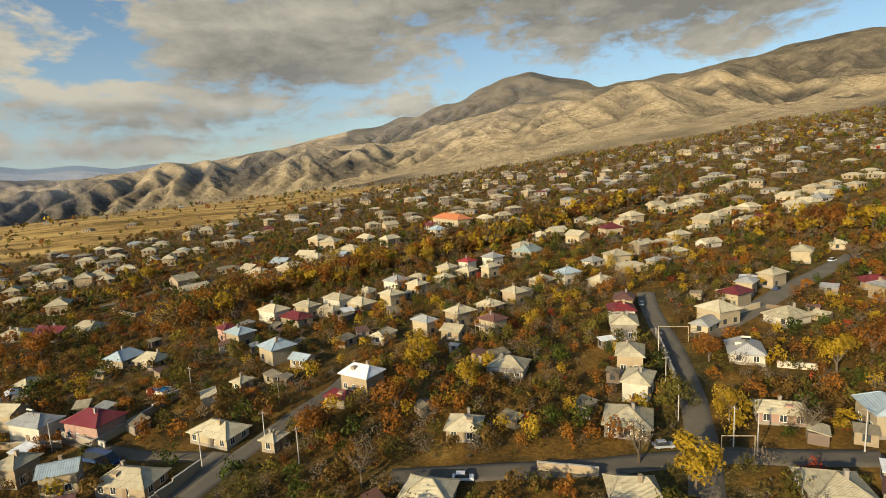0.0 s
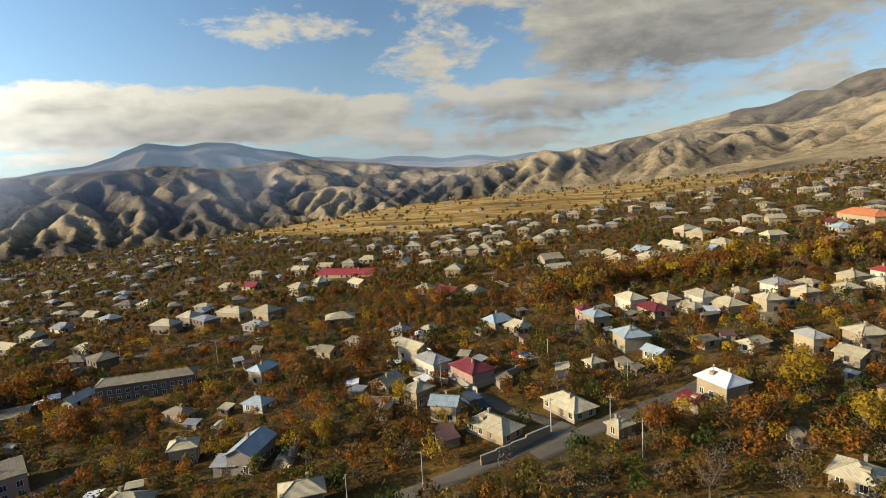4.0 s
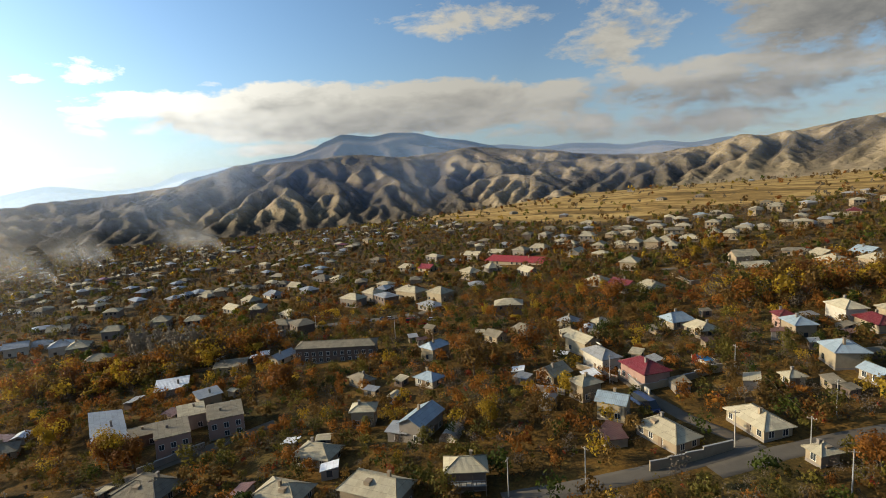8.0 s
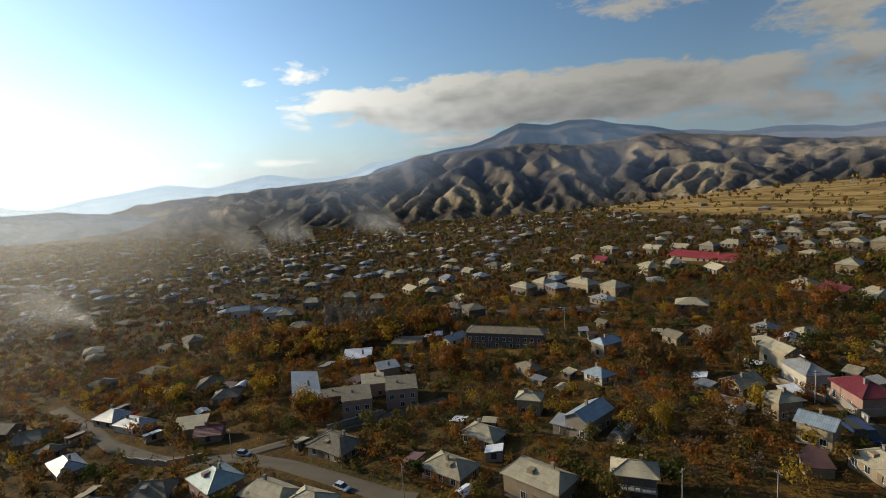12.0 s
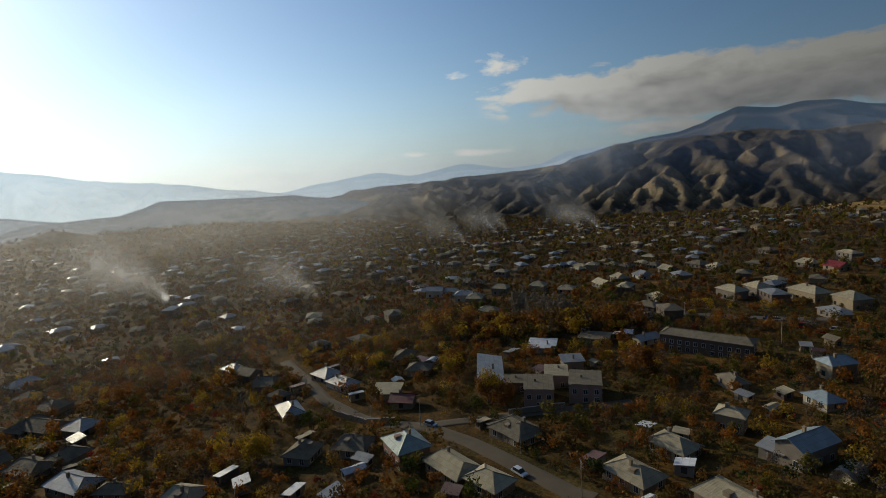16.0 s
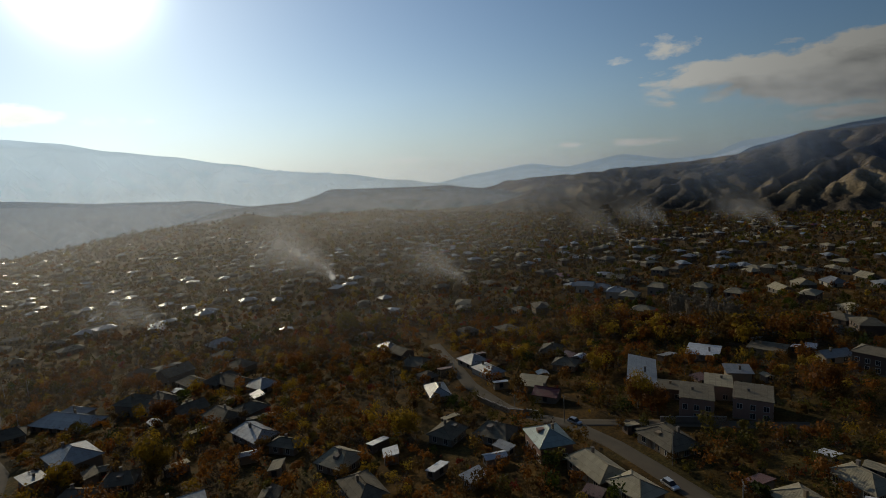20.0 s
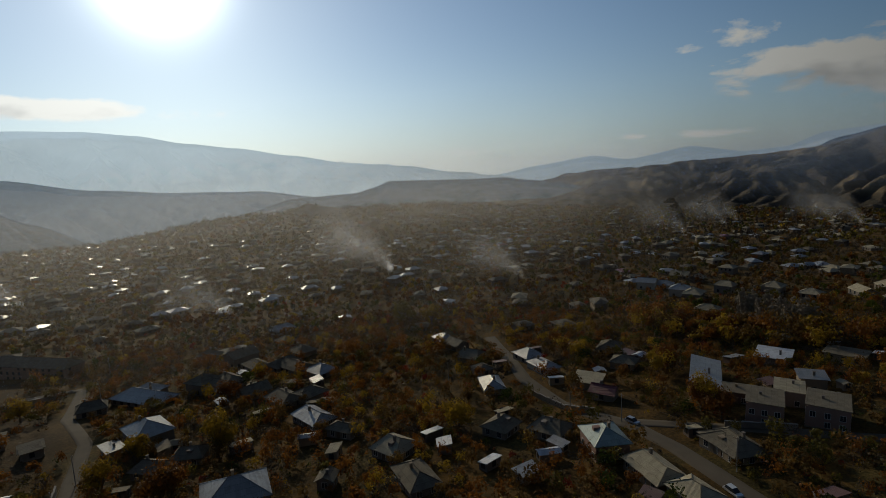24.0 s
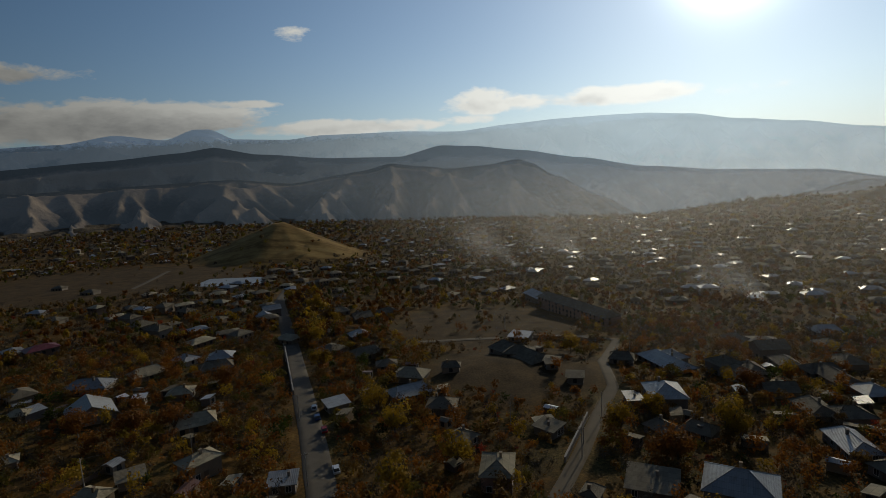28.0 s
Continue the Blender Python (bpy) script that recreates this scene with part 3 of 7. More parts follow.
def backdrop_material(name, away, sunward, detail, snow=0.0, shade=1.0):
    """Far slopes whose haze is painted as emission, brighter towards the sun."""
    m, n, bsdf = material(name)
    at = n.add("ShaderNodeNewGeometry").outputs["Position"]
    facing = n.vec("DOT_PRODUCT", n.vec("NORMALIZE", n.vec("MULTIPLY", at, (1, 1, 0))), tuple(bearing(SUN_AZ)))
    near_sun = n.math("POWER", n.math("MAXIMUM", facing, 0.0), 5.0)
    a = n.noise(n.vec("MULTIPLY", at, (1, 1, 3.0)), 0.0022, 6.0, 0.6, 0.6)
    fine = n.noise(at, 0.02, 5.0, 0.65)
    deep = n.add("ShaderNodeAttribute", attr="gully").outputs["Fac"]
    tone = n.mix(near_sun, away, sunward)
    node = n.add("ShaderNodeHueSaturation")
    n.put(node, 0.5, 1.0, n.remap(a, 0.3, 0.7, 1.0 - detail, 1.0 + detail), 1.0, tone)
    # land colour darkened with gully depth, as painted relief shade
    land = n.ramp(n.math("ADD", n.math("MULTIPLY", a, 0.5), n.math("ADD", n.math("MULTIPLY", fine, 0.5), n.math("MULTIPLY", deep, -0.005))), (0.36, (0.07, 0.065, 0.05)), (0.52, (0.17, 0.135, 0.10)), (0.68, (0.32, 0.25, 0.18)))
    # land dimmed so its sunlit faces stay weak, as if behind haze
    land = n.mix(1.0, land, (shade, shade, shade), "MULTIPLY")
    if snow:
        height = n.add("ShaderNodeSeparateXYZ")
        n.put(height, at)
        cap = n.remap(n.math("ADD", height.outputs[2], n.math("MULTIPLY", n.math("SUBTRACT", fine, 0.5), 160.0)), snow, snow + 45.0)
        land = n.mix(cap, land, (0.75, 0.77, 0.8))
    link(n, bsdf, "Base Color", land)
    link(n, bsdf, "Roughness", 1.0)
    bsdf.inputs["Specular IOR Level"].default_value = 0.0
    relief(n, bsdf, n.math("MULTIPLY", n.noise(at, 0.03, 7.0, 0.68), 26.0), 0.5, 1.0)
    # the slopes themselves glow in place of lit air before them
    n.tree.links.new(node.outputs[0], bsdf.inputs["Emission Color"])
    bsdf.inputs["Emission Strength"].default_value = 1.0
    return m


def backdrop(name, r, skyline, mat, label, seed, rough=1.0, foot=-7.0, deep=600):
    """A far range: a rain-cut slope that climbs to its skyline."""
    span = np.arange(skyline[0], skyline[-2] + 0.01, 0.22)
    tops = table(span, skyline)
    steps = 90
    k = np.linspace(0, 1, steps + 1)[:, None]
    away = r - deep * (1 - k)
    swell = np.array([[noise.fractal(Vector((a * 0.2 + seed, q * 2.0, 0.5)), 1.0, 2.0, 4) for a in span] for q in k[:, 0]])
    lift = np.tan(np.radians(tops))[None, :] * r - math.tan(radians(foot)) * r
    base = math.tan(radians(foot)) * r + lift * k ** 1.1
    land = rained(base * 0.2, np.maximum(lift, 40) * (0.25 + k) * (1 + 0.6 * swell) / 24.0, r * radians(0.22) + 0 * k, 34, 0.22, max(0.9, 1.6 * float(lift.mean()) / deep), seed)
    fine = land - blurred(blurred(land, 14), 14) + 0.6 * (land - blurred(land, 4))
    shape = base + rough * fine * np.clip(k * 5, 0, 1) * (1 - 0.96 * k ** 2)
    gap = np.tan(np.radians(tops)) - (shape / away).max(0)
    shape = shape + blurred(blurred(np.repeat(gap[None, :], 3, 0), 5), 5)[1][None, :] * away * np.clip(k * 1.6, 0, 1)
    verts = [(*on(a, float(away[i, 0])), EYE + float(shape[i, j])) for j, a in enumerate(span) for i in range(steps + 1)]
    faces = []
    c = steps + 1
    for i in range(len(span) - 1):
        for q in range(steps):
            a = i * c + q
            faces.append((a, a + 1, a + c + 1, a + c))
    me = mesh_from(name, verts, faces, mat, True)
    me.attributes.new("gully", "FLOAT", "POINT").data.foreach_set("value", (-fine).T.astype(np.float32).ravel())
    tagged(new(name, me), label, "mountain range", kind="structure")


far_glow = backdrop_material("far_slopes_painted_blue_haze", (0.125, 0.16, 0.215), (1.3, 1.55, 1.72), 0.08, 0.0, 0.4)
snow_glow = backdrop_material("snowy_slopes_painted_blue_haze", (0.09, 0.13, 0.19), (1.3, 1.55, 1.72), 0.08, 355.0)
pale_glow = backdrop_material("pale_ridges_painted_haze", (0.42, 0.52, 0.62), (1.25, 1.5, 1.68), 0.05)
mid_glow = backdrop_material("nearer_slopes_painted_haze", (0.03, 0.042, 0.06), (0.36, 0.45, 0.55), 0.10)
peak_glow = backdrop_material("peak_painted_blue_haze", (0.06, 0.09, 0.135), (0.3, 0.4, 0.5), 0.10, 0.0, 0.4)
mesa_glow = backdrop_material("mesa_painted_thin_haze", (0.05, 0.07, 0.09), (0.22, 0.27, 0.32), 0.12)
dark_glow = backdrop_material("dark_slopes_painted_thin_haze", (0.03, 0.042, 0.06), (0.18, 0.23, 0.28), 0.12, 0.0, 0.7)
backdrop("backdrop_west", 4640, [8, 2.0, 12, 2.4, 17, 2.0, 21, 1.55, 24, 1.3, 27, 1.5, 30, 1.2, 33, 1.6, 36, 1.4, 38.5, 1.75, 41, 1.9, 44, 1.7, 48, 2.2, 51, 2.1, 54, 2.6], far_glow, "blue plateau with painted haze behind the bare hills", 3, 0.6)
backdrop("backdrop_peak", 4600, [46, 0.6, 49, 2.2, 52, 2.9, 54, 3.2, 57, 3.9, 59, 4.0, 61, 3.7, 64, 4.05, 65.5, 3.5, 67, 2.8, 69, 2.2, 71, 2.0, 74, 1.5, 78, 0.6, 81, -0.6], peak_glow, "bluish double peak with painted haze behind the eroded mountain", 17, 0.6, -2.0, 700)
backdrop("backdrop_mesa", 2700, [96, -4.4, 99, -2.9, 102, -2.3, 104.5, -2.0, 106, -1.8, 107, -1.6, 110, -1.6, 114, -1.5, 119, -1.35, 120.5, -1.9, 122.5, -2.4, 129, -2.6, 133, -3.6, 138, -5.0, 142, -6.0], mesa_glow, "flat-topped mesa with thin painted blue haze past the town", 71, 0.35, -7.0, 500)
backdrop("backdrop_north", 4660, [70, 0.8, 75, 1.4, 79, 1.1, 82, 0.0, 85, -0.2, 89.5, 0.5, 95, -0.4, 98.4, 0.1, 104, -0.6, 108, -1.3, 112, -1.2, 116, -0.4, 120, -0.3], pale_glow, "pale blue distant ridges with haze painted in", 11, 0.3)
backdrop("backdrop_sunward", 4660, [106, -1.6, 112, -0.8, 118, 0.2, 123, 0.7, 128.6, 1.7, 133.5, 2.6, 138, 3.2, 142, 4.0, 146, 4.4, 150, 4.5, 154, 4.5, 159, 4.3, 164, 3.9, 170, 4.2, 178, 4.2, 181, 3.9, 186, 4.1, 188.2, 5.1, 189.5, 5.1, 192, 4.2, 196, 4.7, 200, 4.0, 215, 3.0], snow_glow, "blue mountain range with painted haze, faint snow near its tops", 23, 0.8, -3.5, 520)
backdrop("backdrop_middle", 4100, [120, -6.0, 126, -2.6, 132, -1.6, 139, -1.3, 146, -0.6, 152, 0.6, 158, 1.7, 163, 2.4, 166, 2.6, 170, 1.7, 177, 1.9, 184, 2.6, 188, 3.4, 191, 3.0, 197, 2.5, 205, 2.0, 215, 1.6], mid_glow, "shadowed slopes with painted haze below the high range", 31, 1.0, -6.5, 760)
backdrop("backdrop_near", 3300, [144, -6.2, 146, -5.4, 150.3, -3.2, 154.6, -1.0, 157, 0.4, 158.3, 0.8, 161, 0.4, 165, 0.2, 168, 0.6, 171.2, 1.05, 174, 0.5, 176.4, 0.2, 181, -0.4, 187, 0.3, 194, 0.2, 200, 0.1, 205, 0.0, 215, 0.2], dark_glow, "dark rugged mountain and brown hills behind the valley", 47, 1.3, -5.6, 1650)

# ---- helpers for things ----


def part(name, me, parent, label=""):
    """One mesh object under a thing or a part; me is a mesh, or (verts, faces, material)."""
    ob = new(name, me)
    ob.parent = parent
    return tagged(ob, label)


def empty(name, x, y, z, turn=0.0):
    ob = new(name)
    ob.empty_display_size = 0.5
    ob.matrix_basis = pose(x, y, z, 0, 0, turn)
    return ob


def box_geo(x0, y0, z0, x1, y1, z1):
    v = [(x0, y0, z0), (x1, y0, z0), (x1, y1, z0), (x0, y1, z0), (x0, y0, z1), (x1, y0, z1), (x1, y1, z1), (x0, y1, z1)]
    f = [(3, 2, 1, 0), (4, 5, 6, 7), (0, 1, 5, 4), (1, 2, 6, 5), (2, 3, 7, 6), (3, 0, 4, 7)]
    return v, f


def joined(pieces):
    """Several (verts, faces) as one."""
    verts, faces = [], []
    for v, f in pieces:
        k = len(verts)
        verts += v
        faces += [tuple(i + k for i in q) for q in f]
    return verts, faces


def prism(points, radius0, radius1, sides=4):
    """A tapered stick along two points."""
    a, b = Vector(points[0]), Vector(points[1])
    w = (b - a).normalized()
    u = w.cross(Vector((0.31, 0.17, 0.93))).normalized()
    t = w.cross(u)
    v = []
    for c, r in ((a, radius0), (b, radius1)):
        for i in range(sides):
            g = 2 * math.pi * i / sides
            v.append(tuple(c + (u * math.cos(g) + t * math.sin(g)) * r))
    f = [(i, (i + 1) % sides, sides + (i + 1) % sides, sides + i) for i in range(sides)]
    f.append(tuple(range(sides, 2 * sides)))
    return v, f


def roof_geo(w, d, over, rise, kind, thick=0.16):
    """A roof over a w x d plan from z = 0: its faces, and uv metres along the eave and down the slope."""
    a, b = w / 2 + over, d / 2 + over
    drop = -over * rise / (d / 2 + over) * 0.6
    ends = {"hip": max(a - b, 0.15), "gable": a, "half": max(a - b * 0.55, 0.2), "shed": a, "flat": a}[kind]
    if kind == "flat":
        top = [(-a, -b, 0.12), (a, -b, 0.12), (a, b, 0.3), (-a, b, 0.3)]
        quads = [(0, 1, 2, 3)]
    elif kind == "shed":
        top = [(-a, -b, drop), (a, -b, drop), (a, b, rise), (-a, b, rise)]
        quads = [(0, 1, 2, 3)]
    else:
        top = [(-a, -b, drop), (a, -b, drop), (a, b, drop), (-a, b, drop), (-ends, 0, rise), (ends, 0, rise)]
        quads = [(0, 1, 5, 4), (2, 3, 4, 5), (1, 2, 5), (3, 0, 4)]
        if kind == "gable":
            quads = quads[:2]
    n = len(top)
    verts = top + [(x, y, z - thick) for x, y, z in top]
    faces, uvs = [], []
    for q in quads:
        p = [Vector(top[i]) for i in q]
        along = (p[1] - p[0]).normalized()
        down = along.cross((p[1] - p[0]).cross(p[2] - p[0]).normalized())
        faces.append(q)
        uvs += [((v - p[0]).dot(along) + p[0].dot(along), (v - p[0]).dot(down)) for v in p]
        faces.append(tuple(i + n for i in reversed(q)))
        uvs += [(0, 0)] * len(q)
    rim = (0, 1, 2, 3) if kind != "gable" else (0, 1, 5, 2, 3, 4)
    for i, k in zip(rim, rim[1:] + rim[:1]):
        faces.append((i, i + n, k + n, k))
        uvs += [(0, 0)] * 4
    return verts, faces, uvs, ends


_shared = {}


def window_meshes(w, h, mat="frame"):
    key = ("window", round(w, 1), round(h, 1), mat)
    if key not in _shared:
        bar = 0.09
        rim = [box_geo(-w / 2 - bar, -0.07, -bar, w / 2 + bar, 0.03, 0), box_geo(-w / 2 - bar, -0.05, h, w / 2 + bar, 0.03, h + bar),
               box_geo(-w / 2 - bar, -0.05, 0, -w / 2, 0.03, h), box_geo(w / 2, -0.05, 0, w / 2 + bar, 0.03, h), box_geo(-0.03, -0.04, 0, 0.03, 0.02, h)]
        v, f = joined(rim)
        pane, pf = box_geo(-w / 2, -0.015, 0, w / 2, 0.01, h)
        _shared[key] = (mesh_from("window", v, f, M[mat]), mesh_from("pane", pane, pf, M["glass"]))
    return _shared[key]


LABELS = {"slate": "light grey slate", "slate_dark": "old dark grey slate", "zinc": "pale zinc sheet", "blue": "pale blue metal", "green_roof": "grey-green metal",
          "red": "wine-red metal", "bright_red": "bright red metal", "brown": "brown metal", "white_roof": "white sheet", "orange_roof": "orange-red sheet"}
WALLS = {"tuff": "beige tuff stone", "pink": "pink tuff", "cream": "cream plaster", "white": "white plaster", "grey": "grey stone", "dark": "dark tuff stone"}
FOOTPRINTS = []
house_count = [0]


def house(x, y, turn, w, d, floors=2, roof="slate", wall="tuff", kind="hip", rise=None, detail=2, over=0.6, height=None, category="house", name="house", chimney=True, veranda=False, seed=None):
    """A village house: walls, roof with ridge caps, windows with panes, a door, a chimney. turn: degrees of its long side."""
    house_count[0] += 1
    rng = random.Random(house_count[0] if seed is None else seed)
    z = min(ground(x + math.cos(radians(turn)) * sx * w / 2 - math.sin(radians(turn)) * sy * d / 2, y + math.sin(radians(turn)) * sx * w / 2 + math.cos(radians(turn)) * sy * d / 2) for sx, sy in ((0, 0), (1, 1), (1, -1), (-1, 1), (-1, -1)))
    up = max(ground(x, y) - z, 0.0)
    storey = 2.45
    tall = height or (floors * storey + (0.35 if floors < 2 else 0.0))
    tall += up * 0.5
    FOOTPRINTS.append((x, y, 0.5 * math.hypot(w, d) * 0.85))
    base = empty(name, x, y, z, turn)
    tagged(base, f"{'two-storey' if tall > 5 else 'single-storey'} {WALLS[wall]} {category} under a {LABELS[roof]} roof", category, "town houses")
    a, b = w / 2, d / 2
    rise = rise if rise is not None else {"hip": 0.27 * d, "half": 0.27 * d, "gable": 0.28 * d, "shed": 0.12 * d, "flat": 0.2}[kind]
    v, f = box_geo(-a, -b, -1.2, a, b, tall)
    plinth = box_geo(-a - 0.06, -b - 0.06, -1.2, a + 0.06, b + 0.06, 0.55 + up * 0.5)
    if kind == "gable":
        k = len(v)
        v += [(-a, 0, tall + rise * 0.93), (a, 0, tall + rise * 0.93)]
        f += [(4, k, 7), (5, 6, k + 1)]
    part("wall", mesh_from("wall", v, f, M[wall]), base)
    if detail > 0:
        part("plinth", mesh_from("plinth", *plinth, M["grey"]), base)
    rv, rf, uv, ends = roof_geo(w, d, over, rise, kind)
    top = part("roof", mesh_from("roof", rv, rf, M[roof], uvs=uv), base)
    top.location.z = tall + 0.14
    if detail > 0 and kind in ("hip", "half", "gable"):
        ra, rb = a + over, b + over
        lines = [((-ends, 0, rise), (ends, 0, rise))]
        if kind != "gable":
            drop = -over * rise / (d / 2 + over) * 0.6
            lines += [((sx * ends, 0, rise), (sx * ra, sy * rb, drop)) for sx in (1, -1) for sy in (1, -1)]
        caps = joined([prism([p, q], 0.14, 0.14, 4) for p, q in lines if (Vector(p) - Vector(q)).length > 0.4])
        part("ridge_cap", mesh_from("ridge_cap", *caps, M[roof]), top)
    if chimney and detail > 0 and rng.random() < 0.8:
        cx, cy = rng.uniform(-0.25, 0.25) * w, rng.choice((-1, 1)) * d * 0.12
        pot = joined([box_geo(cx - 0.3, cy - 0.3, 0.3 * rise, cx + 0.3, cy + 0.3, rise + 0.75), box_geo(cx - 0.38, cy - 0.38, rise + 0.75, cx + 0.38, cy + 0.38, rise + 0.87)])
        part("chimney", mesh_from("chimney", *pot, M["grey" if rng.random() < 0.5 else "tuff"]), top)
    if detail > 1 and rng.random() < 0.3 and kind in ("hip", "half"):
        dx = rng.uniform(-0.2, 0.2) * w
        dormer = joined([box_geo(dx - 0.7, -d * 0.32, rise * 0.25, dx + 0.7, -d * 0.1, rise * 0.8)])
        part("dormer", mesh_from("dormer", *dormer, M[wall]), top)
    # windows: rows of openings on every side
    step = 2.6 if detail > 1 else 3.4
    frame_mesh, pane_mesh = window_meshes(1.2 if detail > 1 else 1.4, 1.45)
    levels = [0.85 + up * 0.5 + i * storey for i in range(max(1, int((tall - 0.4) // storey)))]
    for side in range(4):
        length = w if side % 2 == 0 else d
        count = max(1, int((length - 0.8) // step))
        for low in levels:
            for i in range(count):
                if rng.random() < (0.12 if detail > 1 else 0.3):
                    continue
                along = (i + 0.5) * length / count - length / 2
                turned = pose(0, 0, 0, 0, 0, 90 * side) @ Matrix.Translation((along, -(b if side % 2 == 0 else a) - 0.01, low))
                ob = part("window", frame_mesh, base)
                ob.matrix_basis = turned
                if detail > 1:
                    part("pane", pane_mesh, ob)
                else:
                    ob.data = far_window()
    if detail > 1:
        key = "door"
        if key not in _shared:
            _shared[key] = mesh_from("door", *joined([box_geo(-0.55, -0.06, 0, 0.55, 0.02, 2.1), box_geo(-0.65, -0.09, 2.1, 0.65, 0.03, 2.25)]), M["wood"])
        door = part("door", _shared[key], base)
        door.matrix_basis = Matrix.Translation((0.0 if w < 9 else 1.3, -b - 0.08, 0.2 + up * 0.5))
    if veranda:
        deck = joined([box_geo(-a, -b - 2.0, 2.75, a, -b, 2.95)])
        part("balcony_floor", mesh_from("balcony_floor", *deck, M["pole"]), base)
        rails = joined([box_geo(-a, -b - 2.0, 3.75, a, -b - 1.92, 3.85)] + [box_geo(-a + i * w / 8 - 0.04, -b - 2.0, 2.95, -a + i * w / 8 + 0.04, -b - 1.93, 3.8) for i in range(9)])
        part("railing", mesh_from("railing", *rails, M["wood"]), base)
        for i in range(4):
            px = -a + 0.15 + i * (w - 0.3) / 3
            part("post", mesh_from("post", *box_geo(px - 0.1, -b - 1.95, -0.8, px + 0.1, -b - 1.75, tall), M["wood"]), base)
    return base


def far_window():
    if "far" not in _shared:
        _shared["far"] = mesh_from("window", *box_geo(-0.65, -0.06, 0, 0.65, 0.03, 1.5), M["glass"])
    return _shared["far"]

# ---- roads ----
ROADS_FLAT = []


def road(name, label, pts, wide, mat, lift=0.10):
    """A ribbon laid on the ground along the given corners."""
    line = []
    for (x0, y0), (x1, y1) in zip(pts, pts[1:]):
        k = max(1, int(math.hypot(x1 - x0, y1 - y0) / 2.5))
        line += [(x0 + (x1 - x0) * i / k, y0 + (y1 - y0) * i / k) for i in range(k)]
    line.append(pts[-1])
    ROADS_FLAT.append((line, wide))
    verts, faces = [], []
    for i, (x, y) in enumerate(line):
        a, b = line[max(i - 1, 0)], line[min(i + 1, len(line) - 1)]
        d = Vector((b[0] - a[0], b[1] - a[1], 0)).normalized()
        s = Vector((-d.y, d.x, 0))
        for k in (-0.5, -0.46, -0.2, 0.2, 0.46, 0.5):
            p = Vector((x, y, 0)) + s * wide * (k + 0.02 * noise.noise(Vector((x / 6, y / 6, k))))
            verts.append((p.x, p.y, ground(p.x, p.y) + (lift if abs(k) < 0.48 else -0.3)))
    for i in range(len(line) - 1):
        for k in range(5):
            a = 6 * i + k
            faces.append((a, a + 6, a + 7, a + 1))
    tagged(new(name, mesh_from(name, verts, faces, M[mat], True)), label, "road", kind="structure")

# ---- trees ----
LEAFY = ("rust", "gold", "olive", "green", "brownleaf", "crimson")


def crown_quads(rng, count, size, high, wide, tall=False):
    """Leaf clumps in uneven lobes round the limbs: small leaf sprays."""
    lobes = []
    for i in range(9 if not tall else 7):
        g = rng.uniform(0, 2 * math.pi)
        k = rng.uniform(0.15, 0.75) * wide
        zz = high * (rng.uniform(0.38, 0.85) if not tall else 0.2 + 0.75 * i / 6)
        lobes.append((k * math.cos(g), k * math.sin(g), zz, wide * rng.uniform(0.32, 0.55) * (1.0 if not tall else 1.1 - 0.1 * i)))
    lobes.append((0, 0, high * 0.72, wide * 0.6))
    out = []
    for i in range(count):
        lx, ly, lz, lr = rng.choice(lobes)
        d = Vector((rng.gauss(0, 1), rng.gauss(0, 1), rng.gauss(0, 0.8))).normalized() * lr * rng.uniform(0.55, 1.08)
        c = Vector((lx, ly, lz)) + d
        if c.z < high * 0.12:
            continue
        nrm = (d.normalized() + Vector((rng.uniform(-1, 1), rng.uniform(-1, 1), rng.uniform(-0.3, 1.0))) * 0.5).normalized()
        u = nrm.cross(Vector((rng.uniform(-1, 1), rng.uniform(-1, 1), rng.uniform(-1, 1)))).normalized()
        t = nrm.cross(u)
        s = size * rng.uniform(0.55, 1.25)
        out.append([tuple(c + u * s), tuple(c + t * s * 1.1 - u * s * 0.5 + nrm * s * 0.25), tuple(c - t * s - u * s * 0.6)])
    return out


def branch_sticks(rng, high, wide, twigs, bare=True):
    """A trunk that forks into limbs and twigs."""
    sticks = [([(0, 0, -0.4), (rng.uniform(-.15, .15), rng.uniform(-.15, .15), high * 0.3)], 0.035 * high, 0.026 * high)]
    limbs = []
    for i in range(7):
        g = 2 * math.pi * i / 7 + rng.uniform(-0.4, 0.4)
        k = wide * rng.uniform(0.35, 0.7)
        p = Vector((0, 0, high * rng.uniform(0.2, 0.34)))
        q = Vector((k * math.cos(g), k * math.sin(g), high * rng.uniform(0.55, 0.85)))
        sticks.append(([tuple(p), tuple(q)], 0.018 * high, 0.008 * high))
        limbs.append((p, q))
    for i in range(twigs):
        p, q = rng.choice(limbs)
        s = p.lerp(q, rng.uniform(0.3, 1.0))
        e = s + Vector((rng.gauss(0, 1), rng.gauss(0, 1), rng.uniform(0.2, 1.6))).normalized() * wide * rng.uniform(0.25, 0.6)
        sticks.append(([tuple(s), tuple(e)], 0.0055 * high, 0.002 * high))
    return sticks


TREES = {}


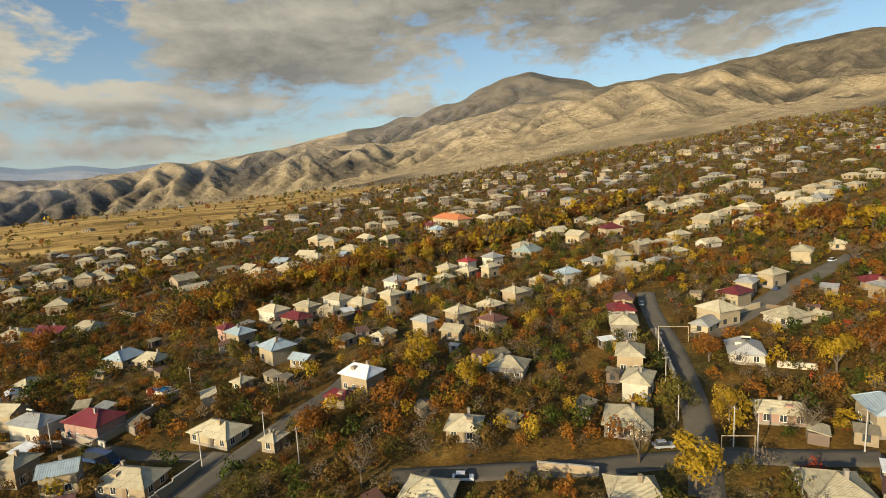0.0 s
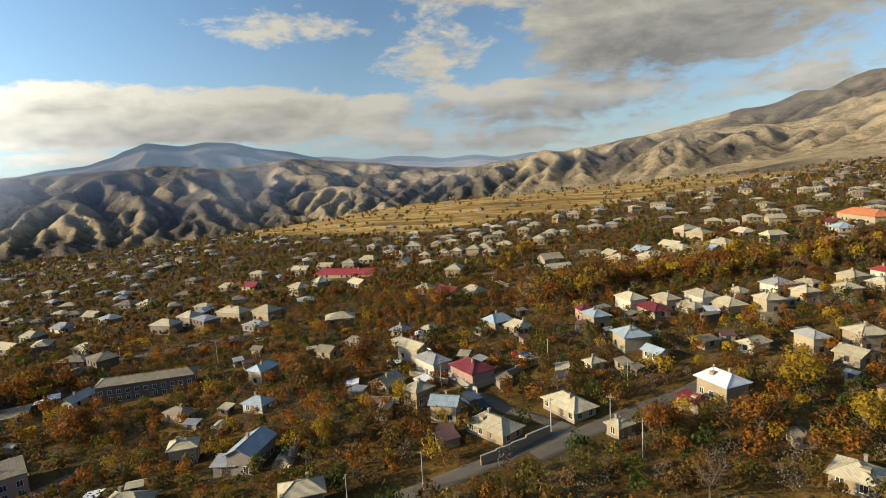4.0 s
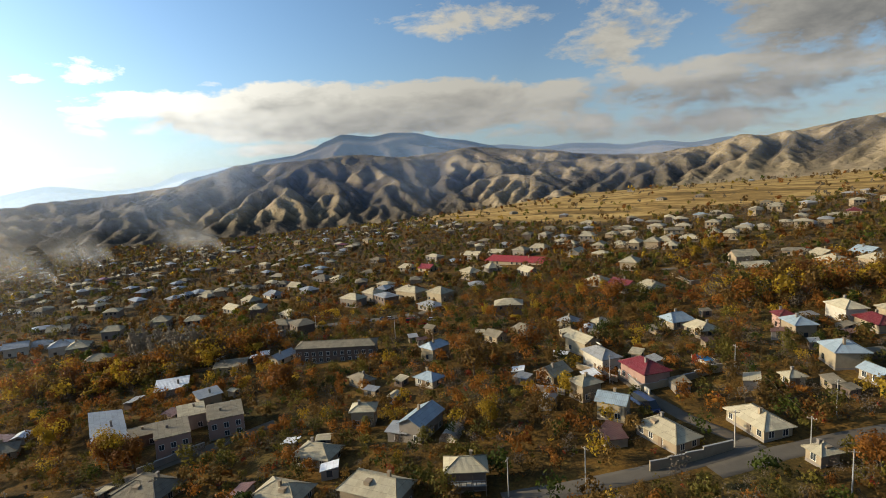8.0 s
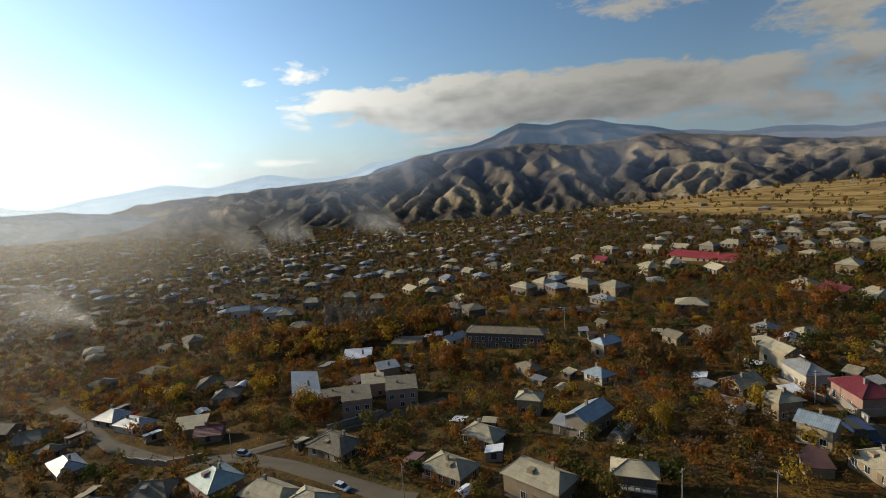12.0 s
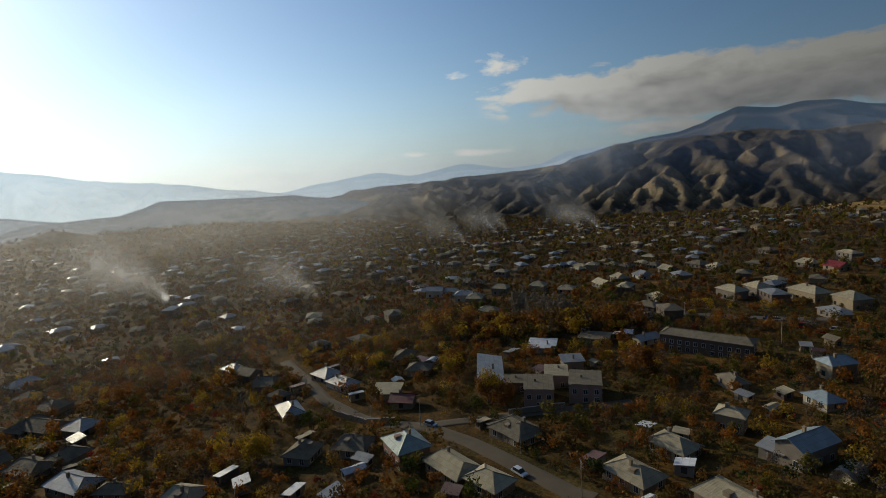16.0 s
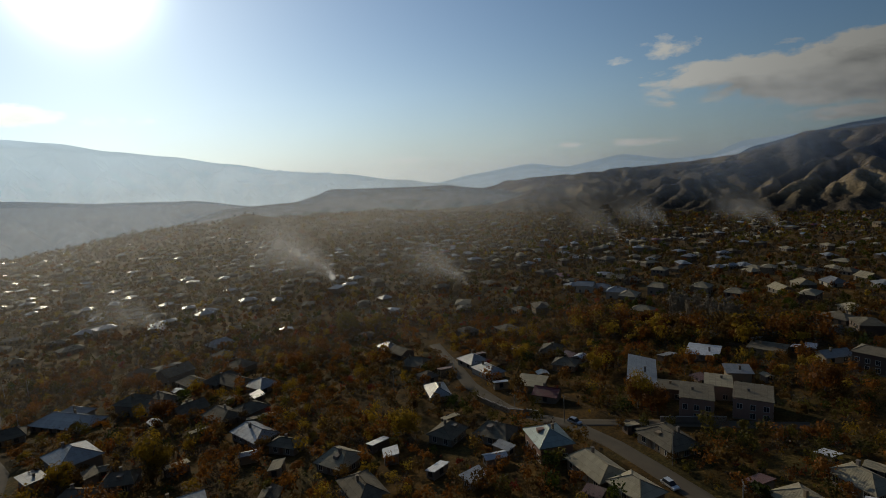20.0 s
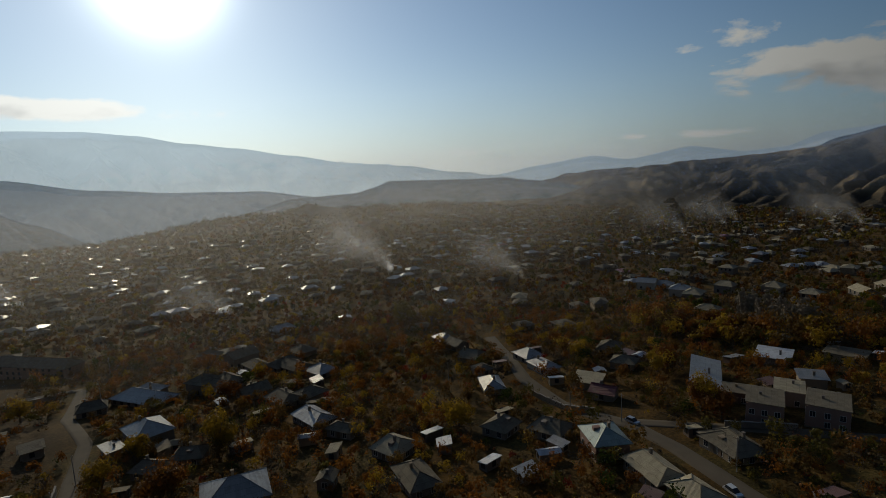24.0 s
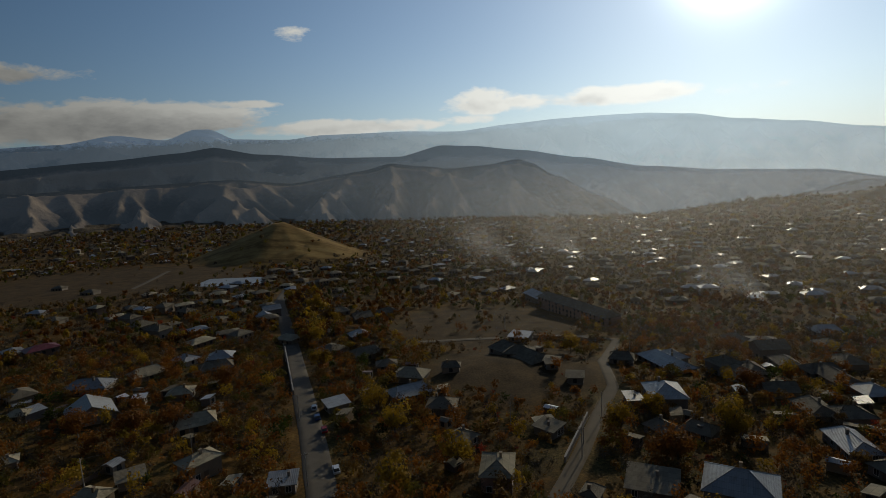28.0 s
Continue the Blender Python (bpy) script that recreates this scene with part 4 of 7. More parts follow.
def tree_kind(species, variant):
    """A tree, built once far below ground level of the map, then copied."""
    key = (species, variant)
    if key in TREES:
        return TREES[key]
    rng = random.Random(str(key))
    tall = species == "poplar"
    high = rng.uniform(4.8, 6.4) if not tall else rng.uniform(11, 14)
    wide = high * (rng.uniform(0.44, 0.56) if not tall else 0.13)
    bare = species in ("bare", "poplar")
    sticks = branch_sticks(rng, high, wide, 130 if bare else 14)
    v, f = joined([prism(p, a, b, 4 if i < 8 else 3) for i, (p, a, b) in enumerate(sticks)])
    trunk = mesh_from("trunk", v, f, M["pale_twig" if tall else "twig" if bare else "bark"])
    crown = None
    if species == "bare":
        quads = crown_quads(rng, 110, 0.12, high, wide)
    elif tall:
        quads = crown_quads(rng, 1500, 0.16, high, wide, True)
    else:
        quads = crown_quads(rng, 1250, 0.18, high, wide)
    if quads:
        cv = [p for q in quads for p in q]
        cf = [tuple(range(3 * i, 3 * i + 3)) for i in range(len(quads))]
        crown = mesh_from("crown", cv, cf, M["brownleaf" if species == "bare" else ("pale_twig" if tall else species)])
    TREES[key] = (trunk, crown)
    return TREES[key]


TREE_LABELS = {"rust": "fruit tree with rust-orange autumn leaves", "gold": "tree with golden-yellow autumn leaves", "olive": "tree with fading olive-green leaves", "green": "tree with still green leaves",
               "brownleaf": "tree with dry brown leaves", "crimson": "small fruit tree with crimson leaves", "bare": "bare grey leafless fruit tree", "poplar": "tall slim leafless poplar"}


def tree(x, y, species, scale, variant, turn):
    base = empty("tree", x, y, ground(x, y) - 0.1, turn)
    tagged(base, TREE_LABELS[species] + " in a garden", "tree", "garden trees")
    trunk, crown = tree_kind(species, variant)
    base.scale = (scale, scale, scale)
    part("trunk", trunk, base)
    if crown:
        part("crown", crown, base)
    return base


def forest(name, label, species, places, quads_each, size, seed, kind="tree"):
    """Many trees past the near gardens, as one object."""
    if not places:
        return
    rng = random.Random(seed)
    forms = []
    for i in range(6):
        high = rng.uniform(4.4, 6.4)
        wide = high * rng.uniform(0.44, 0.58)
        q = np.array(crown_quads(rng, quads_each, size, high, wide))
        forms.append(q)
    chunks = []
    for x, y, z, s, g in places:
        q = forms[rng.randrange(6)]
        c, n_ = math.cos(g), math.sin(g)
        turn = np.array([[c, n_, 0], [-n_, c, 0], [0, 0, rng.uniform(0.8, 1.25)]])
        chunks.append((q @ turn) * s + (x, y, z))
    pts = np.concatenate(chunks).reshape(-1, 3)
    me = bpy.data.meshes.new(name)
    count = len(pts) // 3
    me.vertices.add(len(pts))
    me.vertices.foreach_set("co", pts.astype(np.float32).ravel())
    me.loops.add(len(pts))
    me.loops.foreach_set("vertex_index", np.arange(len(pts), dtype=np.int32))
    me.polygons.add(count)
    me.polygons.foreach_set("loop_start", np.arange(0, len(pts), 3, dtype=np.int32))
    me.materials.append(M[species])
    me.update(calc_edges=True)
    me.validate()
    tagged(new(name, me), label, "trees", kind="stuff")


def clear_of(x, y, grid, cell=16.0):
    for i in (-1, 0, 1):
        for j in (-1, 0, 1):
            for hx, hy, hr in grid.get((int(x // cell) + i, int(y // cell) + j), ()):
                if (x - hx) ** 2 + (y - hy) ** 2 < hr * hr:
                    return False
    return True


def near_line(x, y, line):
    """How far a place lies from a line of corners."""
    best = 1e9
    for (ax, ay), (bx, by) in zip(line, line[1:]):
        dx, dy = bx - ax, by - ay
        k = min(max(((x - ax) * dx + (y - ay) * dy) / (dx * dx + dy * dy), 0), 1)
        best = min(best, math.hypot(x - ax - k * dx, y - ay - k * dy))
    return best


def scatter_trees():
    rng = random.Random(77)
    grid = {}
    for hx, hy, hr in FOOTPRINTS:
        grid.setdefault((int(hx // 16), int(hy // 16)), []).append((hx, hy, hr + 1.0))
    for pts, wide in ROADS_FLAT:
        for rx, ry in pts:
            grid.setdefault((int(rx // 16), int(ry // 16)), []).append((rx, ry, wide / 2 + 1.8))
    near, mid, far, last, low = [], *({s: [] for s in (*LEAFY, "twig")} for _ in range(4))
    def choose(x, y, az):
        a = noise.noise(Vector((x / 45, y / 45, 2.0)))
        b = noise.noise(Vector((x / 60, y / 60, 8.0)))
        r = rng.random()
        sunny = az < 4 + 14 * a
        if r < 0.30 + 0.3 * max(b, 0):
            return "bare" if rng.random() < 0.75 else "brownleaf"
        if a > 0.18 and r < 0.75 and math.hypot(x, y) < 420:
            return "gold" if rng.random() < (0.55 if sunny else 0.3) else "rust"
        if a < -0.28 and r < 0.7:
            return "olive" if rng.random() < 0.7 else "green"
        if math.hypot(x, y) > 400 and rng.random() < 0.68:
            return rng.choice(("bare", "brownleaf", "bare", "olive"))
        if az > 100:
            return rng.choices(LEAFY, (6.5, 2.0, 1.8, 0.4, 3.6, 0.6))[0]
        return rng.choices(LEAFY, (3.2, 1.5 if sunny else 0.6, 4.2, 1.2, 2.0 if sunny else 4.2, 0.5))[0]
    ring = 62.0
    while ring < 1440:
        step = 4.2 if ring < 330 else 5.8 if ring < 600 else 9.0 if ring < 900 else 13.0
        count = int(2 * math.pi * ring * 254 / 360 / step)
        for i in range(count):
            az = -46 + 254 * (i + rng.random()) / count
            r = ring + rng.uniform(-0.6, 0.6) * step
            x, y = on(az, r)
            if not clear_of(x, y, grid):
                continue
            keep = (0.84 if r < 330 else 0.88) + 0.6 * noise.noise(Vector((x / 38, y / 38, 4.0)))
            open_field = start_of_fields(az)
            if r > open_field - 60 * noise.noise(Vector((x / 90, y / 90, 1))):
                keep *= 0.13 if r < open_field + 260 else 0.06
            for bx, by, br in BARE:
                if math.hypot(x - bx, y - by) < br * 0.85:
                    keep *= 0.1
            grove = min((near_line(x, y, line) for line in GROVES))
            if grove < 13:
                keep = 1.0
            if rng.random() > keep:
                continue
            species = choose(x, y, az)
            s = rng.uniform(0.5, 1.2) * (0.62 if species == "crimson" else 1.0)
            if grove < 13:
                species = rng.choices(("rust", "gold", "brownleaf", "olive", "bare"), (3, 4, 3, 1, 2))[0]
                s = rng.uniform(1.3, 2.0)
            z = ground(x, y) - 0.15
            if r < 172 and len(near) < 185 and rng.random() < 0.62:
                near.append((x, y, species, s))
            elif r < 300:
                mid["twig" if species == "bare" else species].append((x, y, z, s, rng.uniform(0, 6.28)))
            elif r < 600:
                far["twig" if species == "bare" else species].append((x, y, z, s, rng.uniform(0, 6.28)))
            else:
                last["twig" if species == "bare" else species].append((x, y, z, s * (1.15 if r < 900 else 1.6), rng.uniform(0, 6.28)))
            if r < 330:
                for _ in range(3):
                    sx, sy = x + rng.uniform(-3, 3), y + rng.uniform(-3, 3)
                    if clear_of(sx, sy, grid):
                        low[rng.choices((*LEAFY, "twig"), (4, 1.2, 3, 1, 5, 0.5, 3))[0]].append((sx, sy, ground(sx, sy) - 0.25, rng.uniform(0.22, 0.40), rng.uniform(0, 6.28)))
        ring += step
    for x, y, species, s in near:
        tree(x, y, species, s, rng.randrange(4), rng.uniform(0, 360))
    words = {"rust": "rust-orange", "gold": "golden-yellow", "olive": "olive-green", "green": "green", "brownleaf": "dry brown", "crimson": "crimson", "twig": "bare grey"}
    for s in (*LEAFY, "twig"):
        forest(f"{words[s].split('-')[0].replace(' ', '_')}_garden_trees", f"garden trees with {words[s]} crowns between the houses", s, mid[s], 170 if s != "twig" else 165, 0.31 if s != "twig" else 0.16, 5)
        forest(f"{words[s].split('-')[0].replace(' ', '_')}_shrubs", f"low {words[s]} shrubs and weeds in the gardens", s, low[s], 14, 0.72, 8)
        forest(f"{words[s].split('-')[0].replace(' ', '_')}_trees_beyond", f"{words[s]} trees among the farther houses", s, far[s], 52 if s != "twig" else 46, 0.66 if s != "twig" else 0.36, 7)
        forest(f"distant_{words[s].split('-')[0].replace(' ', '_')}_trees", f"distant {words[s]} trees among far houses", s, last[s], 15 if s != "twig" else 13, 1.16 if s != "twig" else 0.92, 6)
    print("trees", len(near), {k: len(v) for k, v in mid.items()}, {k: len(v) for k, v in far.items()}, {k: len(v) for k, v in last.items()}, {k: len(v) for k, v in low.items()})

# ---- walls, poles, pipes, cars ----


def garden_wall(pts, tall, wall, thick=0.35):
    """A garden wall with a coping, stepping along its corners."""
    pieces, cope = [], []
    for (x0, y0), (x1, y1) in zip(pts, pts[1:]):
        n = max(1, int(math.hypot(x1 - x0, y1 - y0) / 4))
        for i in range(n):
            ax, ay = x0 + (x1 - x0) * i / n, y0 + (y1 - y0) * i / n
            bx, by = x0 + (x1 - x0) * (i + 1) / n, y0 + (y1 - y0) * (i + 1) / n
            d = Vector((bx - ax, by - ay, 0)).normalized()
            s = Vector((-d.y, d.x, 0)) * thick / 2
            za, zb = ground(ax, ay), ground(bx, by)
            top = max(za, zb) + tall
            for out, z0a, z0b, z1, k in ((pieces, za - 0.5, zb - 0.5, top, 1.0), (cope, top, top, top + 0.12, 1.35)):
                v = [(ax - s.x * k, ay - s.y * k, z0a), (bx - s.x * k, by - s.y * k, z0b), (bx + s.x * k, by + s.y * k, z0b), (ax + s.x * k, ay + s.y * k, z0a)]
                v += [(p[0], p[1], z1) for p in v]
                out.append((v, box_geo(0, 0, 0, 1, 1, 1)[1]))
    x, y = pts[0]
    base = empty("garden_wall", 0, 0, 0)
    tagged(base, f"long {WALLS[wall]} garden wall with a coping along the lane", "wall", "garden walls")
    part("wall_body", mesh_from("wall_body", *joined(pieces), M[wall]), base)
    part("coping", mesh_from("coping", *joined(cope), M["pole"]), base)


def utility_pole(x, y, turn=0.0, tall=8.5, lamp=False):
    base = empty("utility_pole", x, y, ground(x, y), turn)
    tagged(base, "weathered utility pole with a cross-arm beside the road", "pole", "utility poles")
    if "pole" not in _shared:
        _shared["pole"] = mesh_from("shaft", *prism([(0, 0, -0.5), (0, 0, 8.5)], 0.15, 0.09, 8), M["pole"])
        _shared["arm"] = mesh_from("cross_arm", *joined([box_geo(-0.9, -0.06, 7.9, 0.9, 0.06, 8.03)]), M["wood"])
        _shared["insulator"] = mesh_from("insulator", *prism([(0, 0, 0), (0, 0, 0.2)], 0.06, 0.04, 6), M["white"])
    part("shaft", _shared["pole"], base)
    part("cross_arm", _shared["arm"], base)
    for k in (-0.8, -0.3, 0.3, 0.8):
        part("insulator", _shared["insulator"], base).location = (k, 0, 8.03)
    return (x, y, ground(x, y) + 8.2)


def wire(a, b):
    """A sagging cable between two poles."""
    cu = bpy.data.curves.new("cable", "CURVE")
    cu.dimensions, cu.bevel_depth, cu.bevel_resolution = "3D", 0.022, 0
    cu.materials.append(M["iron"])
    sp = cu.splines.new("POLY")
    sp.points.add(10)
    for i in range(11):
        k = i / 10
        p = Vector(a).lerp(Vector(b), k)
        sp.points[i].co = (p.x, p.y, p.z - 3.2 * k * (1 - k), 1)
    tagged(new("cable", cu), "thin dark cable sagging between utility poles", "cable", "cables")


def gas_pipe(a, b, tall=4.6):
    """A gas pipe lifted over a road on two legs."""
    (x0, y0), (x1, y1) = a, b
    base = empty("gas_pipe", 0, 0, 0)
    tagged(base, "pale yellow gas pipe lifted over the road in an arch", "pipe")
    z = max(ground(x0, y0), ground(x1, y1)) + tall
    for x, y in (a, b):
        part("leg", mesh_from("leg", *prism([(x, y, ground(x, y) - 0.3), (x, y, z)], 0.1, 0.1, 8), M["cream"]), base)
    part("span", mesh_from("span", *prism([(x0, y0, z), (x1, y1, z)], 0.1, 0.1, 8), M["cream"]), base)


def car_paint(name, colour):
    if name not in M:
        M[name] = plain(name, colour, 0.25, 0.3, 0.05, rand=0.1, bump=0.0)
    return M[name]


def car(x, y, turn, paint, colour, kind="car"):
    """A parked vehicle: body, cabin glass, four wheels, lamps."""
    size = {"car": (4.2, 1.7, 0.75, 1.42), "van": (5.2, 1.95, 1.1, 2.2), "truck": (6.5, 2.2, 1.3, 2.5), "bus": (9.5, 2.4, 1.3, 2.8)}[kind]
    l, w, belt, top = size
    base = empty(kind, x, y, ground(x, y) + 0.14, turn)
    tagged(base, f"{colour} {kind} parked at the roadside", kind, "parked vehicles")
    a, b = l / 2, w / 2
    prof = [(-a, 0.28), (-a, belt * 0.95), (-a + 0.1, belt), (a - 0.15, belt * 0.93), (a, belt * 0.75), (a, 0.28)]
    v = [(px, s * b, pz) for s in (-1, 1) for px, pz in prof]
    n = len(prof)
    f = [tuple(range(n)), tuple(range(2 * n - 1, n - 1, -1))] + [(i, i + n, (i + 1) % n + n, (i + 1) % n) for i in range(n)]
    part("body", mesh_from("body", v, f, car_paint(paint[0], paint[1])), base)
    front, rear = (0.25, 0.8) if kind == "car" else (0.86, 0.98)
    cab = [(-a * rear, belt), (-a * rear * 0.82, top), (a * front * 0.75, top), (a * (front + 0.3 if kind == "car" else front + 0.08), belt)]
    k = len(cab)
    v = [(px, s * (b - 0.08 - (0.16 if pz == top else 0)), pz) for s in (-1, 1) for px, pz in cab]
    f = [tuple(range(k)), tuple(range(2 * k - 1, k - 1, -1))] + [(i, i + k, (i + 1) % k + k, (i + 1) % k) for i in range(k)]
    part("cabin_glass", mesh_from("cabin_glass", v, f, M["glass"]), base)
    part("roof_panel", mesh_from("roof_panel", *box_geo(-a * rear * 0.82, -b + 0.22, top, a * front * 0.75, b - 0.22, top + 0.05), car_paint(paint[0], paint[1])), base)
    if "tyre" not in _shared:
        _shared["tyre"] = mesh_from("tyre", *joined([prism([(0, -0.1, 0), (0, 0.1, 0)], 0.32, 0.32, 12)]), plain("rubber", (0.02, 0.02, 0.02), 0.9))
        _shared["rim"] = mesh_from("rim", *prism([(0, -0.11, 0), (0, 0.11, 0)], 0.18, 0.18, 8), M["frame"])
        _shared["lamp"] = mesh_from("headlight", *box_geo(-0.04, -0.16, -0.07, 0.04, 0.16, 0.07), M["frame"])
    for sx in (-0.62, 0.62):
        for sy in (-1, 1):
            wheel = part("wheel", _shared["tyre"], base)
            wheel.location = (sx * a, sy * (b - 0.08), 0.3)
            part("rim", _shared["rim"], wheel)
    for sy in (-0.7, 0.7):
        part("headlight", _shared["lamp"], base).location = (a, sy * b, belt * 0.6)


def greenhouse(x, y, turn):
    base = empty("greenhouse", x, y, ground(x, y), turn)
    tagged(base, "small white arched polytunnel greenhouse in a garden", "greenhouse")
    v, f = [], []
    for j in (0, 1):
        for i in range(13):
            g = math.pi * i / 12
            v.append((2.3 * math.cos(g), -3.5 + 7 * j, 2.4 * math.sin(g)))
    f = [(i, i + 1, i + 14, i + 13) for i in range(12)] + [tuple(range(13)), tuple(range(25, 12, -1))]
    part("cover", mesh_from("cover", v, f, M["white"], True), base)
    for j in range(5):
        y0 = -3.5 + 7 * j / 4
        ribs = joined([prism([(2.34 * math.cos(math.pi * i / 12), y0, 2.44 * math.sin(math.pi * i / 12)), (2.34 * math.cos(math.pi * (i + 1) / 12), y0, 2.44 * math.sin(math.pi * (i + 1) / 12))], 0.04, 0.04, 4) for i in range(12)])
        part("hoop", mesh_from("hoop", *ribs, M["iron"]), base)


def pool(x, y, turn):
    base = empty("garden_pool", x, y, ground(x, y) + 0.1, turn)
    tagged(base, "bright blue garden pool behind a pale wall", "pool")
    rim = [box_geo(-3.6, -2.1, -0.6, 3.6, -1.8, 0.7), box_geo(-3.6, 1.8, -0.6, 3.6, 2.1, 0.7), box_geo(-3.6, -1.8, -0.6, -3.3, 1.8, 0.7), box_geo(3.3, -1.8, -0.6, 3.6, 1.8, 0.7)]
    part("rim", mesh_from("rim", *joined(rim), M["white"]), base)
    part("water", mesh_from("water", *box_geo(-3.29, -1.79, -0.5, 3.29, 1.79, 0.5), plain("blue_pool_water", (0.03, 0.22, 0.5), 0.1, 0.0, 0.05)), base)


def smoke_material(dense, grain, wisps):
    m, n, bsdf = material("thin_grey_smoke")
    co = n.add("ShaderNodeTexCoord").outputs["Object"]
    geo = n.add("ShaderNodeNewGeometry").outputs["Position"]
    soft = n.math("SUBTRACT", 1.0, n.vec("LENGTH", co), clamp=True)
    puff = n.noise(geo, grain, 3.0, 0.5, 0.8)
    alpha = n.math("MULTIPLY", n.math("MULTIPLY", n.math("POWER", soft, 1.7), dense), n.remap(puff, 0.5 - wisps, 0.5 + wisps), clamp=True)
    link(n, bsdf, "Base Color", (0.62, 0.62, 0.64))
    link(n, bsdf, "Roughness", 1.0)
    glow = n.add("ShaderNodeBsdfTranslucent")
    n.put(glow, (0.75, 0.75, 0.76, 1))
    both = n.add("ShaderNodeMixShader")
    n.put(both, 0.7, bsdf.outputs[0], glow.outputs[0])
    clear = n.add("ShaderNodeBsdfTransparent")
    mixed = n.add("ShaderNodeMixShader")
    n.put(mixed, alpha, clear.outputs[0], both.outputs[0])
    n.tree.links.new(mixed.outputs[0], [o for o in n.tree.nodes if o.type == "OUTPUT_MATERIAL"][0].inputs[0])
    return m


def smoke(x, y, size, drift, mats):
    """Leaf-fire smoke: a bright wisp at its root, then wider and thinner sheets drifting off."""
    base = empty("smoke_plume", x, y, ground(x, y))
    tagged(base, "thin grey smoke drifting from a garden leaf fire", "smoke", "leaf fires")
    rng = random.Random(int(x))
    side = Vector((-y, x, 0)).normalized()
    for i in range(5):
        v, f = [], []
        for a in range(11):
            for b in range(9):
                u, w = a / 5 - 1, b / 4 - 1
                bend = 0.25 * math.sin(2.2 * u + i) + 0.15 * math.cos(3 * w + 2 * i)
                v.append((u, bend * 0.5, w))
                if a < 10 and b < 8:
                    k = a * 9 + b
                    f.append((k, k + 9, k + 10, k + 1))
        puff = part("puff", mesh_from("puff", v, f, mats[min(i, 1)], True), base)
        c = side * drift * size * (0.05 + 0.30 * i * i * 0.45 + 0.2 * i) + Vector((0, 0, size * (0.45 + 0.5 * i)))
        k = size * (0.55 + 0.34 * i)
        turn = math.degrees(math.atan2(side.y, side.x)) + rng.uniform(-14, 14)
        puff.matrix_basis = Matrix.Translation(c) @ pose(0, 0, 0, 0, rng.uniform(20, 45) * (1 if drift > 0 else -1), turn) @ Matrix.Diagonal((k * (0.6 + 0.16 * i), k * 0.6, k * 1.15, 1))


def haze_material(dense, colour):
    # see-through sheet colour that stands in for sunlit hazy air and smoke
    m, n, bsdf = material("added_smoke_and_haze")
    uv = n.add("ShaderNodeTexCoord").outputs["UV"]
    geo = n.add("ShaderNodeNewGeometry").outputs["Position"]
    parts = n.add("ShaderNodeSeparateXYZ")
    n.put(parts, uv)
    u, v = parts.outputs[0], parts.outputs[1]
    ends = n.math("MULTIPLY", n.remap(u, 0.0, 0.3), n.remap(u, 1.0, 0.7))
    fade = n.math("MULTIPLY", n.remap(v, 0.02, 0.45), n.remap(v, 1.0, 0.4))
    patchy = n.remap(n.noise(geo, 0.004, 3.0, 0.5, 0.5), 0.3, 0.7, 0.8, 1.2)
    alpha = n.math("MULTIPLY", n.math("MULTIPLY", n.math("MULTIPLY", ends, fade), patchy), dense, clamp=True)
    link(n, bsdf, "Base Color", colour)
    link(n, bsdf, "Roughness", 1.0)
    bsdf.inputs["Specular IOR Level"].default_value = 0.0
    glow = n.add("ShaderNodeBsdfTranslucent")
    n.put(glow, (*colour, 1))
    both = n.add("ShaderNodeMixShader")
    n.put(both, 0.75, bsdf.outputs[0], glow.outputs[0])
    clear = n.add("ShaderNodeBsdfTransparent")
    mixed = n.add("ShaderNodeMixShader")
    n.put(mixed, alpha, clear.outputs[0], both.outputs[0])
    n.tree.links.new(mixed.outputs[0], [o for o in n.tree.nodes if o.type == "OUTPUT_MATERIAL"][0].inputs[0])
    return m


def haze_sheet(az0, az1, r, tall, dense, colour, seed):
    """A long gauzy sheet imitating leaf smoke, valley haze and glare, bending in and out along its arc."""
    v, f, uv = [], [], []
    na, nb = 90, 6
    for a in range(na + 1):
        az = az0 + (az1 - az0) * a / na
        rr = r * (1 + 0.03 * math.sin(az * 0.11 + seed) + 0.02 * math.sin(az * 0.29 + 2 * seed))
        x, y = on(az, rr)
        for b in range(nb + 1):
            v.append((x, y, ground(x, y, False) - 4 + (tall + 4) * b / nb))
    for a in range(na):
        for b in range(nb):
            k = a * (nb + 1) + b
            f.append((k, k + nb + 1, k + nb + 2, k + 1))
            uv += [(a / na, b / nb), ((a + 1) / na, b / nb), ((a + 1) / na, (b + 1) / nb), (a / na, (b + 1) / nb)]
    tagged(new("smoke_haze", mesh_from("smoke_haze", v, f, haze_material(dense, colour), True, uvs=uv)), "thin added sheet imitating leaf smoke, valley haze and glare", "haze", kind="stuff")


def shed(x, y, turn, w, d, tall, roof, wall, kind):
    """A small outbuilding."""
    house(x, y, turn, w, d, 1, roof, wall, kind, detail=0, over=0.25, height=tall, category="shed", name="shed", rise=0.18 * d)


